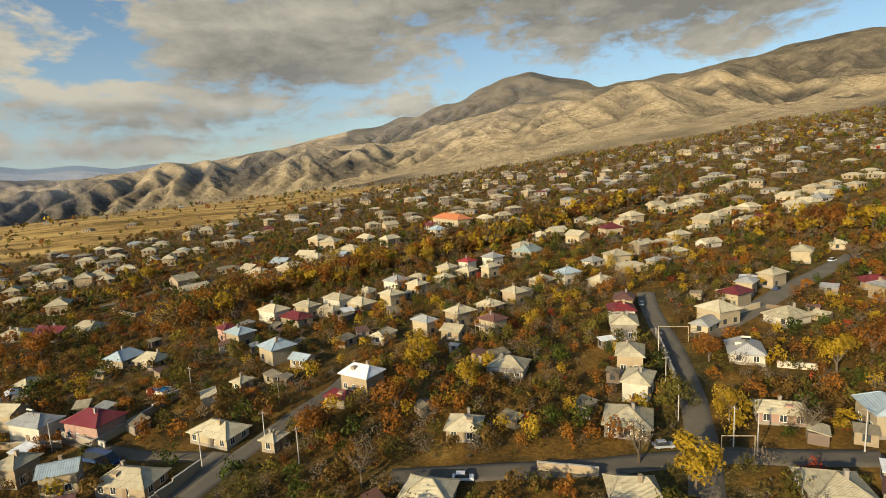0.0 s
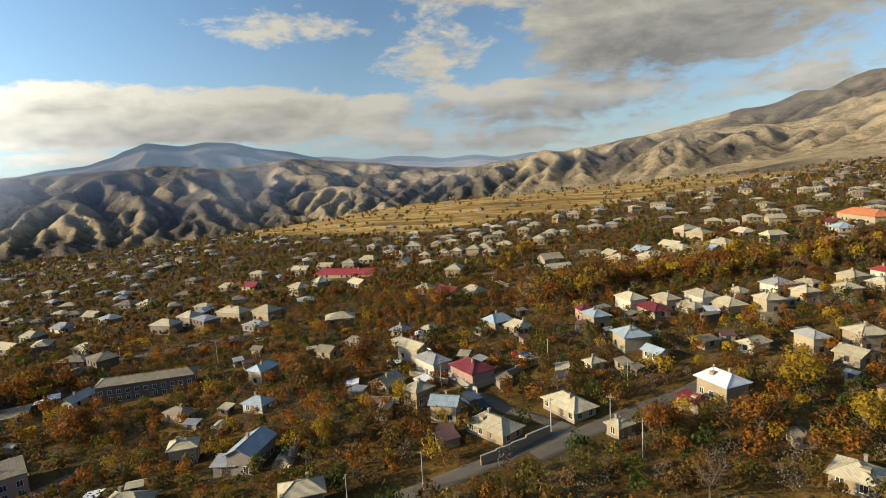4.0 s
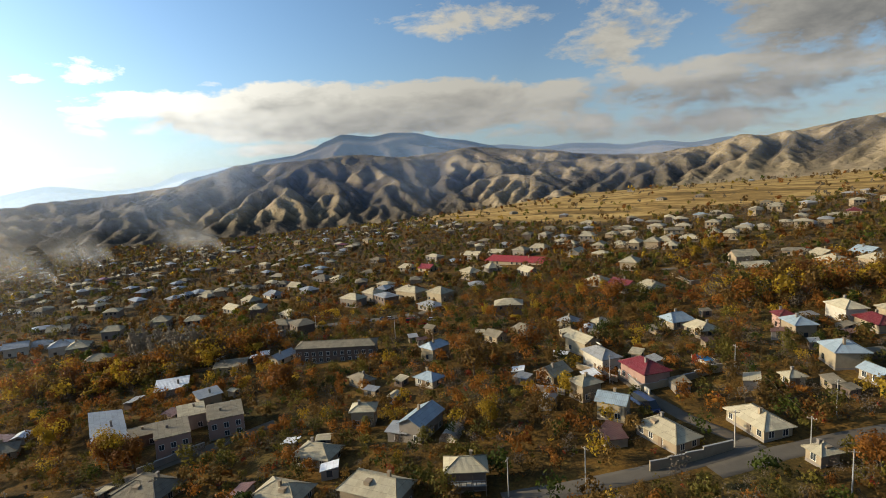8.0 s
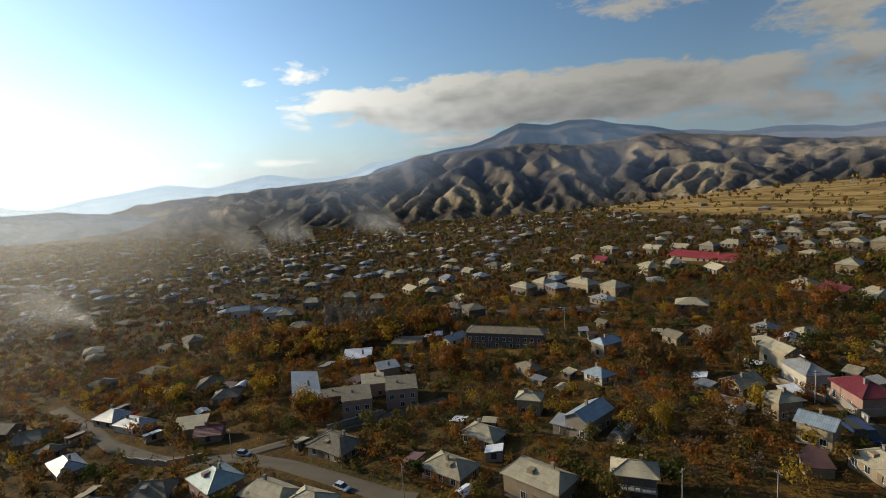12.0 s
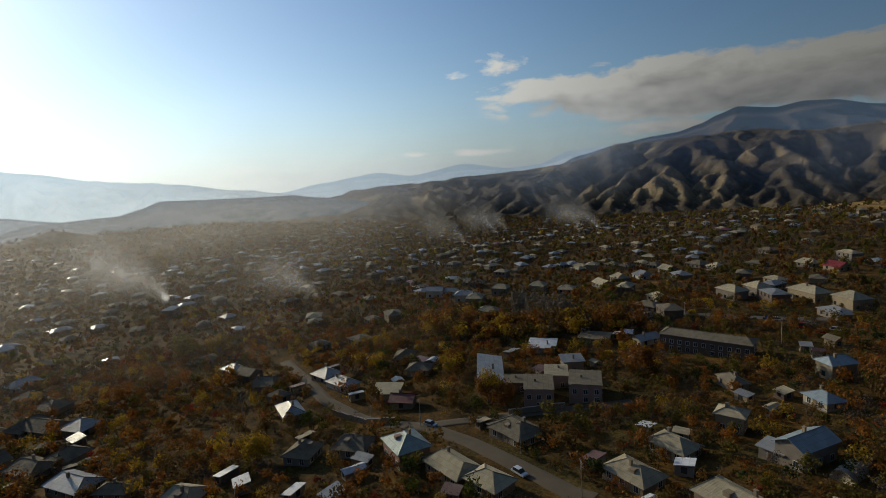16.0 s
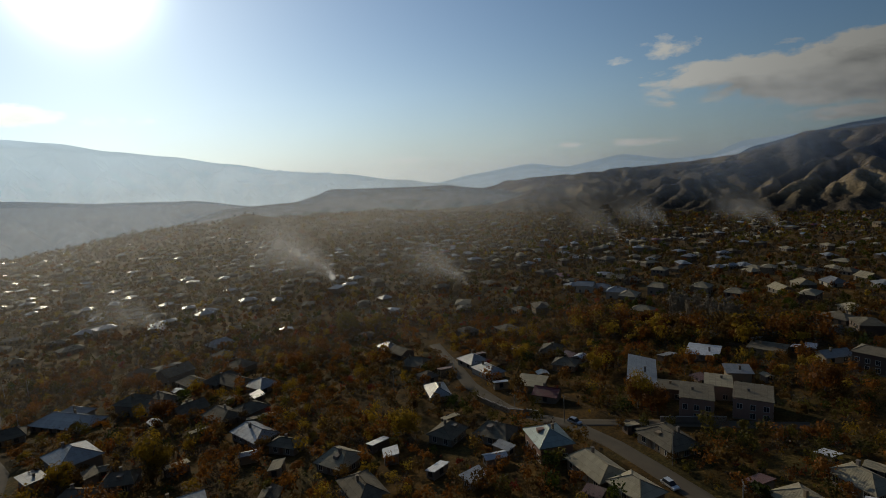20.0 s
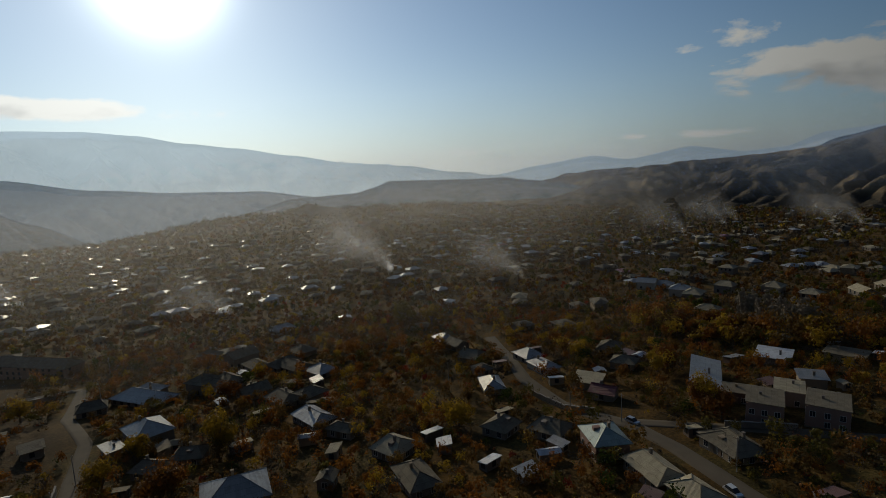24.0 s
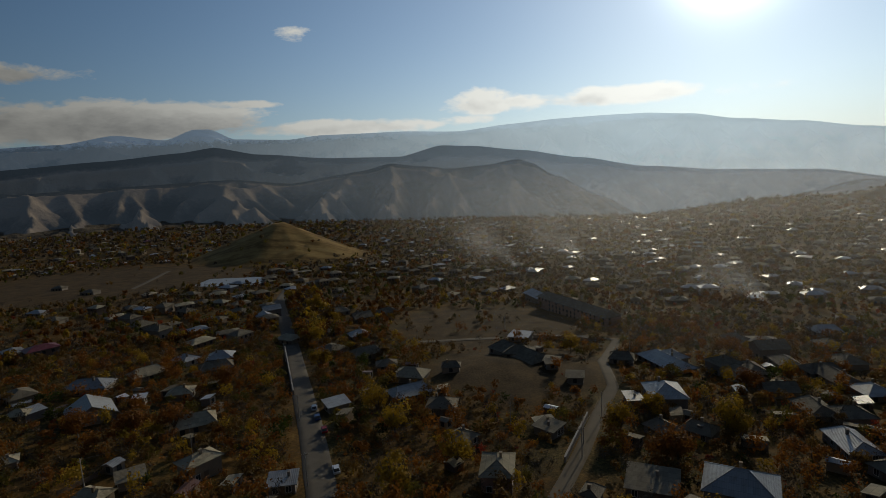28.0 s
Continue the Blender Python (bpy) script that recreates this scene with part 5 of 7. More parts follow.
def fence(x, y, turn, length, tall):
    """A garden fence: posts and upright boards on two rails."""
    base = empty("fence", x, y, ground(x, y), turn)
    tagged(base, "weathered grey board fence between two gardens", "fence", "garden fences")
    n = max(2, int(length / 2.4))
    m = base.matrix_basis
    heights = []
    for i in range(n + 1):
        p = m @ Vector((-length / 2 + length * i / n, 0, 0))
        heights.append(ground(p.x, p.y) - ground(x, y))
    if "board" not in _shared:
        _shared["post"] = mesh_from("post", *box_geo(-0.06, -0.06, -0.4, 0.06, 0.06, 1.6), M["wood"])
        _shared["board"] = mesh_from("board", *box_geo(-0.08, 0.06, 0.1, 0.08, 0.09, 1.4), M["wood"])
        _shared["rail"] = mesh_from("rail", *box_geo(-1.2, 0.03, -0.05, 1.2, 0.06, 0.05), M["wood"])
    for i in range(n + 1):
        part("post", _shared["post"], base).location = (-length / 2 + length * i / n, 0, heights[i])
        if i < n:
            mid, slope = (heights[i] + heights[i + 1]) / 2, (heights[i + 1] - heights[i]) / (length / n)
            for low in (0.4, 1.1):
                ob = part("rail", _shared["rail"], base)
                ob.location = (-length / 2 + length * (i + 0.5) / n, 0, mid + low)
                ob.rotation_euler = (0, -math.atan(slope), 0)
            for k in range(12):
                at = -1.1 + 0.2 * k
                part("board", _shared["board"], base).location = (-length / 2 + length * (i + 0.5) / n + at, 0, mid + slope * at + 0.04 * ((k * 7) % 3))


def outbuildings():
    """Sheds and fences round the nearer houses."""
    rng = random.Random(19)
    taken = {}
    for x, y, r in FOOTPRINTS:
        taken.setdefault((int(x // 16), int(y // 16)), []).append((x, y, r + 1.5))
    for pts, wide in ROADS_FLAT:
        for x, y in pts:
            taken.setdefault((int(x // 16), int(y // 16)), []).append((x, y, wide / 2 + 2))
    near = [(x, y) for x, y, r in FOOTPRINTS if math.hypot(x, y) < 235]
    rng.shuffle(near)
    sheds = fences = 0
    for x, y in near:
        for _ in range(2):
            g, k = rng.uniform(0, 360), rng.uniform(9, 15)
            b = bearing(g)
            sx, sy = x + b.x * k, y + b.y * k
            if sheds < 130 and clear_of(sx, sy, taken):
                shed(sx, sy, rng.choice((-30, 60, 20, -55)) + rng.uniform(-10, 10), rng.uniform(3, 6), rng.uniform(2.4, 4), rng.uniform(1.9, 2.6), rng.choice(("zinc", "slate_dark", "slate_dark", "slate", "brown", "white_roof")), rng.choice(("grey", "dark", "tuff")), rng.choice(("shed", "shed", "gable")))
                taken.setdefault((int(sx // 16), int(sy // 16)), []).append((sx, sy, 4))
                sheds += 1
        b = bearing(rng.uniform(0, 360))
        fx, fy = x + b.x * 13, y + b.y * 13
        if fences < 13 and clear_of(fx, fy, taken):
            fence(fx, fy, rng.choice((-30, 60)) + rng.uniform(-8, 8), rng.choice((7.2, 9.6, 12.0)), 1.5)
            fences += 1


def solar_heater(x, y, z, turn):
    """A flat solar water heater on a roof."""
    base = empty("solar_heater", x, y, z, turn)
    tagged(base, "solar water heater with a dark panel on a roof", "solar heater")
    part("panel", mesh_from("panel", [(-1, -0.8, 0.1), (1, -0.8, 0.1), (1, 0.7, 1.1), (-1, 0.7, 1.1), (-1, -0.8, 0.0), (1, -0.8, 0.0), (1, 0.7, 1.0), (-1, 0.7, 1.0)], box_geo(0, 0, 0, 1, 1, 1)[1], M["glass"]), base)
    part("tank", mesh_from("tank", *prism([(-1.1, 0.75, 1.25), (1.1, 0.75, 1.25)], 0.25, 0.25, 10), M["white"], True), base)
    for sx in (-0.9, 0.9):
        part("leg", mesh_from("leg", *box_geo(sx - 0.03, 0.6, -0.6, sx + 0.03, 0.7, 1.1), M["iron"]), base)


# ---- far houses, as one ----


def hip_house_geo(w, d, tall, rise):
    a, b, e = w / 2, d / 2, max(w / 2 - d / 2, 0.3)
    v, f = box_geo(-a, -b, -1.5, a, b, tall)
    a, b = a + 0.6, b + 0.6
    v += [(-a, -b, tall - 0.05), (a, -b, tall - 0.05), (a, b, tall - 0.05), (-a, b, tall - 0.05), (-e, 0, tall + rise), (e, 0, tall + rise)]
    roof = [(8, 9, 13, 12), (10, 11, 12, 13), (9, 10, 13), (11, 8, 12)]
    panes = []
    for side in (-1, 1):
        for k in (-0.28, 0.0, 0.28):
            q = len(v)
            cx = k * w
            yy = side * (d / 2 + 0.04)
            v += [(cx - 0.6, yy, tall - 2.1), (cx + 0.6, yy, tall - 2.1), (cx + 0.6, yy, tall - 0.7), (cx - 0.6, yy, tall - 0.7)]
            panes.append((q, q + 1, q + 2, q + 3))
    return v, f, roof, panes


FAR_ROOFS = ("slate", "slate_dark", "zinc", "blue", "red")
FAR_WALLS = ("tuff", "grey", "dark")


def far_houses():
    """All houses past the counted ones."""
    rng = random.Random(41)
    spots = list(FAR_PLACES)
    taken = {}
    for x, y, r in FOOTPRINTS:
        taken.setdefault((int(x // 16), int(y // 16)), []).append((x, y, r + 4))
    ring = 250.0
    while ring < 1420:
        step = 23 if ring < 420 else 26 if ring < 800 else 36
        n = int(2 * math.pi * ring * 252 / 360 / step)
        for i in range(n):
            az = -45 + 252 * (i + rng.random()) / n
            r = ring + rng.uniform(-0.5, 0.5) * step
            x, y = on(az, r)
            dense = 0.62 + 0.9 * noise.noise(Vector((x / 120, y / 120, 12)))
            if ring < 420:
                dense *= 0.5 if az > 60 else 0.18
            if r > start_of_fields(az):
                dense *= 0.04 if az < 60 or az > 180 else 0.3
            if r > 1150 and 62 < az < 105:
                dense *= 0.6
            if any(math.hypot(x - bx, y - by) < br for bx, by, br in BARE):
                dense = 0
            if rng.random() < dense and clear_of(x, y, taken):
                roof = rng.choices(FAR_ROOFS, (5 if az < 60 else 3.5, 7, 5.0 if 105 < az < 165 else 2.6, 0.3, 0.3))[0]
                spots.append((x, y, rng.choice((35, -50, 10, -30)) + rng.uniform(-12, 12), rng.uniform(8.5, 13), rng.uniform(7, 9), rng.choice((1, 1, 1, 2)), roof, rng.choice(FAR_WALLS)))
                taken.setdefault((int(x // 16), int(y // 16)), []).append((x, y, 8))
        ring += step
    mats = [M[k] for k in (*FAR_ROOFS, *FAR_WALLS, "glass")]
    slot = {k: i for i, k in enumerate((*FAR_ROOFS, *FAR_WALLS))}
    verts, faces, index, uvs = [], [], [], []
    for x, y, turn, w, d, floors, roof, wall in spots:
        tall = floors * 2.3 + 0.2
        v, f, rf, panes = hip_house_geo(w, d, tall, d * rng.uniform(0.17, 0.24))
        m = pose(x, y, ground(x, y), 0, 0, turn)
        k = len(verts)
        verts += [tuple(m @ Vector(p)) for p in v]
        for group, mat in ((f, slot.get(wall, 5)), (rf, slot.get(roof, 0)), (panes, len(mats) - 1)):
            for q in group:
                faces.append(tuple(i + k for i in q))
                index.append(mat)
                uvs += [(v[i][0] + x, v[i][1] * 1.1 + v[i][2]) for i in q]
        FOOTPRINTS.append((x, y, 0.5 * math.hypot(w, d) * 0.85))
    me = mesh_from("distant_houses", verts, faces, mats, uvs=uvs, index=index)
    tagged(new("distant_houses", me), "distant low houses with grey slate and zinc roofs", "houses", kind="stuff")
    print("far houses", len(spots))

# ---- houses, street by street ----
house(-90.0, 132.1, -21, 11.5, 7.9, 2, "red", "pink", "hip")
house(-106.3, 133.7, -19, 10.8, 6.2, 2, "zinc", "white", "hip")
house(-83.3, 109.2, 21, 6.8, 5.4, 2, "blue", "cream", "gable")
house(-67.5, 107.5, -12, 11.8, 6.9, 1, "slate", "tuff", "hip")
house(-55.4, 124.0, -25, 11.7, 7.0, 1, "slate", "cream", "hip")
house(-23.7, 143.7, -33, 9.0, 7.1, 2, "white_roof", "tuff", "half")
house(16.4, 144.1, -21, 9.3, 7.8, 1, "slate", "white", "hip", veranda=True)
house(2.8, 115.4, 77, 6.9, 6.9, 1, "slate", "tuff", "hip")
house(37.8, 111.3, 69, 9.1, 9.1, 1, "slate", "tuff", "hip")
house(44.9, 125.0, 61, 8.5, 5.8, 2, "slate", "white", "hip")
house(48.2, 140.2, 70, 9.3, 6.3, 2, "slate", "tuff", "hip")
house(53.8, 162.5, -106, 10.0, 7.3, 2, "slate", "grey", "hip")
house(56.8, 173.8, -12, 7.7, 7.2, 2, "red", "white", "hip", detail=1)
house(61.4, 185.1, 69, 8.2, 5.9, 2, "brown", "tuff", "hip", detail=1)
house(78.9, 140.5, -112, 10.3, 8.0, 1, "zinc", "white", "half")
house(69.7, 110.0, -19, 9.2, 5.2, 1, "slate", "pink", "half")
house(86.4, 103.0, -104, 8.5, 7.0, 2, "blue", "cream", "half")
house(63.2, 84.3, -104, 9.4, 9.2, 1, "slate", "tuff", "hip")
house(30.8, 88.3, -8, 7.9, 6.5, 1, "slate", "tuff", "half")
house(-4.8, 93.4, -16, 8.7, 7.1, 1, "slate", "cream", "hip")
house(84.2, 165.5, -68, 8.7, 8.4, 2, "slate", "cream", "hip", detail=1)
house(96.8, 179.5, 35, 8.8, 6.4, 2, "red", "cream", "hip", detail=1)
house(77.7, 159.9, 41, 8.8, 5.1, 1, "zinc", "cream", "half", detail=1)
house(102.9, 161.2, 23, 9.5, 8.6, 1, "slate", "white", "hip", detail=1)
house(105.6, 188.6, 48, 6.7, 5.3, 2, "zinc", "cream", "hip", detail=1)
house(118.5, 195.1, 31, 8.7, 5.4, 2, "slate", "cream", "hip", detail=1)
house(149.0, 225.4, 53, 9.8, 7.1, 2, "slate", "cream", "hip", detail=1)
house(171.9, 236.7, -37, 5.7, 4.7, 1, "slate", "cream", "hip", detail=1)
house(147.2, 184.9, -7, 8.7, 6.0, 1, "red", "tuff", "hip", detail=1)
house(141.4, 173.4, -83, 5.7, 4.7, 2, "zinc", "tuff", "hip", detail=1)
house(-68.0, 212.4, -37, 10.0, 6.9, 2, "slate", "white", "hip", detail=1)
house(-57.8, 207.1, -39, 11.4, 6.6, 1, "red", "cream", "hip", detail=1)
house(-55.2, 214.1, -38, 8.6, 5.5, 2, "slate", "cream", "hip", detail=1)
house(-45.9, 212.3, -34, 9.3, 5.3, 1, "slate", "cream", "hip", detail=1)
house(-44.2, 220.6, -40, 10.3, 6.4, 2, "slate", "white", "hip", detail=1)
house(-34.4, 217.7, -43, 10.3, 7.0, 1, "slate", "tuff", "hip", detail=1)
house(-33.8, 234.8, -28, 6.8, 6.0, 1, "slate", "cream", "hip", detail=1)
house(-21.7, 218.3, -49, 7.3, 6.5, 2, "slate", "cream", "hip", detail=1)
house(-21.3, 241.3, -40, 8.6, 8.0, 2, "zinc", "white", "hip", detail=1)
house(-11.8, 231.0, -42, 6.9, 5.6, 2, "slate", "cream", "hip", detail=1)
house(-12.2, 252.2, -27, 6.6, 4.3, 1, "slate", "cream", "hip", detail=1)
house(0.2, 238.3, -52, 6.4, 6.2, 2, "slate", "tuff", "hip", detail=1)
house(1.6, 256.0, -41, 7.5, 6.2, 2, "slate", "cream", "hip", detail=1)
house(11.5, 263.5, -45, 6.2, 6.0, 2, "bright_red", "white", "hip", detail=1)
house(10.8, 254.7, -39, 7.0, 7.0, 1, "slate", "cream", "hip", detail=1)
house(21.5, 249.8, 40, 7.5, 5.0, 2, "slate", "cream", "hip", detail=1)
house(24.2, 267.5, -51, 7.5, 7.1, 2, "zinc", "white", "hip", detail=1)
house(26.6, 206.3, -53, 7.1, 6.3, 2, "slate", "tuff", "hip", detail=1)
house(16.3, 199.0, -49, 7.4, 7.2, 1, "slate", "cream", "hip", detail=1)
house(4.9, 188.0, 38, 7.9, 7.1, 2, "slate", "tuff", "hip", detail=1)
house(15.2, 176.3, -49, 7.0, 5.8, 2, "brown", "cream", "hip", detail=1, veranda=True)
house(-7.4, 181.6, -46, 7.3, 4.8, 2, "zinc", "cream", "hip", detail=1)
house(2.4, 175.3, -34, 6.7, 5.7, 1, "slate", "tuff", "gable", detail=1)
house(-21.3, 178.1, 63, 7.4, 5.0, 1, "slate", "white", "half", detail=1)
house(-54.8, 171.1, -46, 8.9, 8.1, 2, "blue", "cream", "hip", detail=1)
house(-45.0, 163.5, -29, 6.2, 4.3, 1, "blue", "cream", "gable")
house(-72.9, 188.5, -39, 8.3, 6.3, 2, "blue", "tuff", "hip", detail=1)
house(-79.6, 194.2, -41, 5.4, 4.8, 2, "red", "pink", "hip", detail=1)
house(-97.8, 175.9, -21, 8.2, 7.1, 1, "slate", "tuff", "half", detail=1)
house(-109.9, 180.8, 68, 8.4, 8.2, 1, "blue", "cream", "half", detail=1)
house(-59.2, 150.8, 60, 4.3, 3.5, 1, "slate", "cream", "hip")
house(-28.5, 135.3, -26, 5.9, 4.3, 1, "red", "cream", "half")
house(-40.5, 117.9, 66, 4.3, 3.6, 1, "slate", "tuff", "hip")
house(51.7, 226.9, 26, 8.2, 6.9, 2, "blue", "white", "hip", detail=1)
house(62.7, 217.8, 39, 7.6, 6.5, 1, "slate", "cream", "hip", detail=1)
house(41.0, 226.7, -47, 8.3, 7.7, 1, "slate", "tuff", "hip", detail=1)
house(68.6, 249.2, 34, 7.7, 6.3, 1, "zinc", "white", "hip", detail=1)
house(79.0, 247.6, 16, 9.1, 8.4, 2, "slate", "cream", "hip", detail=1)
house(95.6, 263.3, 34, 10.5, 6.1, 2, "slate", "tuff", "gable", detail=1)
house(110.0, 272.1, 13, 9.1, 5.8, 1, "slate", "cream", "hip", detail=1)
house(120.2, 277.7, 26, 9.0, 6.5, 2, "slate", "tuff", "hip", detail=1)
house(107.3, 251.5, 28, 8.5, 6.6, 1, "slate", "cream", "hip", detail=1)
house(94.0, 238.1, 26, 8.6, 5.2, 1, "zinc", "cream", "hip", detail=1)
house(128.2, 263.0, 23, 10.1, 6.4, 1, "slate", "white", "gable", detail=1)
house(138.9, 297.8, 26, 8.0, 7.2, 1, "slate", "cream", "hip", detail=1)
house(41.9, 285.2, 28, 9.0, 7.3, 2, "slate", "cream", "hip", detail=1)
house(43.8, 281.2, 46, 11.8, 11.7, 1, "green_roof", "cream", "half", detail=1)
house(-195.3, 85.8, 53, 30.3, 9.0, 2, "slate_dark", "dark", "half", rise=1.3, height=6.4, chimney=False)
house(-187.0, 6.9, 178, 24.0, 8.0, 2, "zinc", "grey", "shed", rise=1.4)
house(-164.6, 20.8, 173, 12.0, 8.8, 2, "slate_dark", "pink", "flat", height=6.3, over=0.2)
house(-165.2, 35.4, 168, 12.0, 9.6, 2, "slate_dark", "pink", "flat", height=6.0, over=0.2)
house(-177.0, 14.9, 84, 8.0, 7.0, 1, "slate_dark", "dark", "flat", height=3.6, over=0.2)
house(-178.5, 28.6, 172, 10.0, 7.6, 1, "slate", "grey", "flat", height=4.6, over=0.2)
house(-215.2, 29.4, 75, 10.2, 8.5, 1, "white_roof", "grey", "shed", detail=1)
house(-187.8, 35.7, 93, 6.8, 5.6, 2, "zinc", "tuff", "shed", detail=1)
house(-220.0, 51.5, 67, 11.2, 8.8, 1, "slate_dark", "tuff", "flat", detail=1)
house(-211.5, 69.1, 115, 9.6, 5.5, 1, "zinc", "white", "gable", detail=1)
house(-160.0, 108.0, 100, 8.2, 6.1, 2, "blue", "cream", "half", detail=1)
house(-160.5, 78.2, 5, 8.3, 4.7, 1, "slate_dark", "tuff", "hip", detail=1)
house(-140.4, 92.0, 13, 7.3, 5.5, 1, "blue", "white", "hip")
house(-132.8, 64.6, 53, 6.3, 5.1, 2, "slate", "tuff", "hip")
house(-114.7, 71.8, 115, 11.0, 6.4, 2, "blue", "grey", "gable")
house(-117.0, 66.6, 34, 5.1, 4.3, 1, "zinc", "grey", "shed")
house(-124.0, 46.9, 34, 9.7, 6.8, 1, "slate", "tuff", "hip")
house(-113.2, 34.2, 34, 10.8, 7.4, 1, "slate", "tuff", "hip")
house(-95.2, 47.8, 29, 13.0, 7.6, 2, "slate", "tuff", "half")
house(-86.8, 64.5, 53, 8.2, 5.7, 2, "slate", "dark", "hip", veranda=True)
house(-140.6, 11.4, 34, 12.9, 8.8, 1, "slate_dark", "tuff", "hip")
house(-111.5, 117.7, 91, 7.4, 7.2, 1, "slate", "tuff", "gable")
house(-95.9, 113.5, 78, 6.1, 5.8, 2, "slate", "tuff", "hip")
house(-120.5, 141.7, -11, 10.5, 6.1, 2, "slate", "cream", "gable", detail=1)
house(-143.3, 161.4, -1, 6.7, 6.6, 1, "zinc", "cream", "hip", detail=1)
house(-152.0, 144.8, 4, 6.7, 5.5, 1, "slate_dark", "tuff", "half", detail=1)
house(-155.0, 132.8, 6, 6.6, 5.5, 1, "slate_dark", "tuff", "gable", detail=1)
house(-132.2, 166.1, 82, 6.0, 4.8, 1, "slate", "cream", "hip", detail=1)
house(-265.3, 249.7, 20, 43.2, 10.8, 1, "bright_red", "cream", "half", detail=1)
house(-314.1, 210.1, 15, 10.1, 8.4, 1, "bright_red", "cream", "gable", detail=1)
house(-261.8, 207.0, -11, 12.3, 8.8, 2, "slate", "cream", "hip", detail=1)
house(-254.6, 158.2, 13, 15.4, 8.8, 2, "slate", "cream", "hip", detail=1)
house(-234.1, 163.4, 7, 11.2, 8.8, 2, "slate", "cream", "hip", detail=1)
house(-186.4, 124.6, 13, 4.3, 3.4, 1, "slate_dark", "tuff", "gable", detail=1)
house(-171.7, -60.4, 31, 11.2, 6.5, 1, "zinc", "grey", "hip", detail=1)
house(-230.0, -104.0, 52, 9.8, 7.0, 1, "zinc", "grey", "hip", detail=1)
house(-204.7, -80.6, 84, 10.4, 8.7, 1, "slate_dark", "grey", "half", detail=1)
house(-221.8, -93.9, 60, 8.6, 7.2, 1, "slate_dark", "grey", "gable", detail=1)
house(-187.3, -69.5, 53, 6.6, 5.4, 1, "slate_dark", "grey", "hip", detail=1)
house(-206.7, -56.7, 49, 9.6, 8.0, 1, "zinc", "grey", "hip", detail=1)
house(-193.9, -47.5, 49, 11.6, 6.7, 1, "zinc", "white", "hip", detail=1)
house(-180.7, -29.0, 83, 8.7, 7.2, 1, "slate", "tuff", "shed", detail=1)
house(-170.7, -22.5, 80, 7.2, 5.9, 1, "red", "grey", "gable", detail=1)
house(-202.7, -19.6, 83, 8.2, 6.8, 1, "slate_dark", "tuff", "hip", detail=1)
house(-134.1, -17.8, 30, 10.6, 8.5, 2, "green_roof", "pink", "hip")
house(-123.5, -5.5, 40, 12.2, 7.6, 1, "slate", "tuff", "half")
house(-115.3, 2.9, 45, 9.1, 6.8, 1, "slate", "tuff", "hip")
house(-141.3, 9.4, 44, 8.0, 6.8, 1, "slate_dark", "tuff", "hip")
house(-139.3, -46.7, 165, 7.8, 7.4, 1, "slate_dark", "grey", "half")
house(-140.8, -32.8, 75, 9.3, 8.2, 1, "slate_dark", "grey", "half")
house(-115.3, -32.6, 147, 5.2, 3.0, 1, "zinc", "grey", "shed")
house(-180.4, -151.7, 74, 18.3, 8.8, 1, "slate_dark", "grey", "half", detail=1)
house(-176.5, -135.7, 73, 10.2, 8.7, 1, "zinc", "grey", "hip", detail=1)
house(-120.0, -70.3, 76, 8.8, 8.8, 1, "slate", "grey", "half")
house(-107.0, -57.5, 49, 12.3, 7.2, 1, "slate_dark", "grey", "hip")
house(-86.5, -93.5, 137, 14.0, 11.5, 2, "zinc", "grey", "hip")
house(-108.4, -150.3, 69, 12.9, 10.7, 2, "zinc", "grey", "hip", detail=1)
house(-98.6, -153.3, 71, 7.2, 4.3, 1, "zinc", "grey", "flat", detail=1)
house(-101.9, -125.3, 119, 7.9, 6.6, 1, "slate_dark", "grey", "half")
house(-132.6, -106.3, 68, 13.0, 7.6, 1, "zinc", "grey", "half")
house(-126.8, -91.3, 87, 8.5, 4.8, 1, "slate_dark", "grey", "hip")
house(-135.4, -186.9, 91, 22.9, 10.6, 1, "zinc", "grey", "hip", detail=1)
house(-121.4, -196.5, 144, 9.2, 7.6, 1, "slate_dark", "grey", "half", detail=1)
house(-150.9, -292.8, 100, 64.6, 10.8, 3, "slate_dark", "pink", "half", detail=1)
house(-149.3, -345.4, 93, 22.4, 10.8, 2, "zinc", "grey", "half", detail=1)
house(-81.6, -209.6, 108, 28.1, 10.8, 1, "slate_dark", "grey", "half", detail=1)
house(-88.6, -193.2, 142, 5.4, 4.4, 1, "slate", "grey", "shed", detail=1)
house(-89.3, -175.8, 156, 4.5, 4.3, 1, "slate_dark", "grey", "shed", detail=1)
house(-62.3, -139.3, 120, 6.6, 5.4, 1, "slate_dark", "grey", "shed")
house(-92.5, -129.1, 101, 7.7, 6.4, 1, "slate_dark", "grey", "half")
house(-98.1, -250.4, 138, 9.7, 8.1, 1, "zinc", "grey", "shed", detail=1)
house(-100.6, -78.4, -162, 4.3, 3.8, 1, "slate_dark", "grey", "gable")
house(74.4, -196.1, 115, 13.6, 12.8, 1, "zinc", "grey", "gable", detail=1)
house(85.2, -226.4, 171, 15.6, 8.8, 1, "zinc", "grey", "hip", detail=1)
house(96.6, -200.4, 176, 6.1, 5.0, 1, "slate", "tuff", "hip", detail=1)
house(93.5, -201.8, -134, 5.8, 4.8, 1, "zinc", "grey", "shed", detail=1)
house(67.9, -237.7, -147, 12.2, 8.8, 1, "slate", "tuff", "half", detail=1)
house(62.2, -205.6, -85, 4.3, 3.5, 1, "white_roof", "grey", "flat", detail=1)
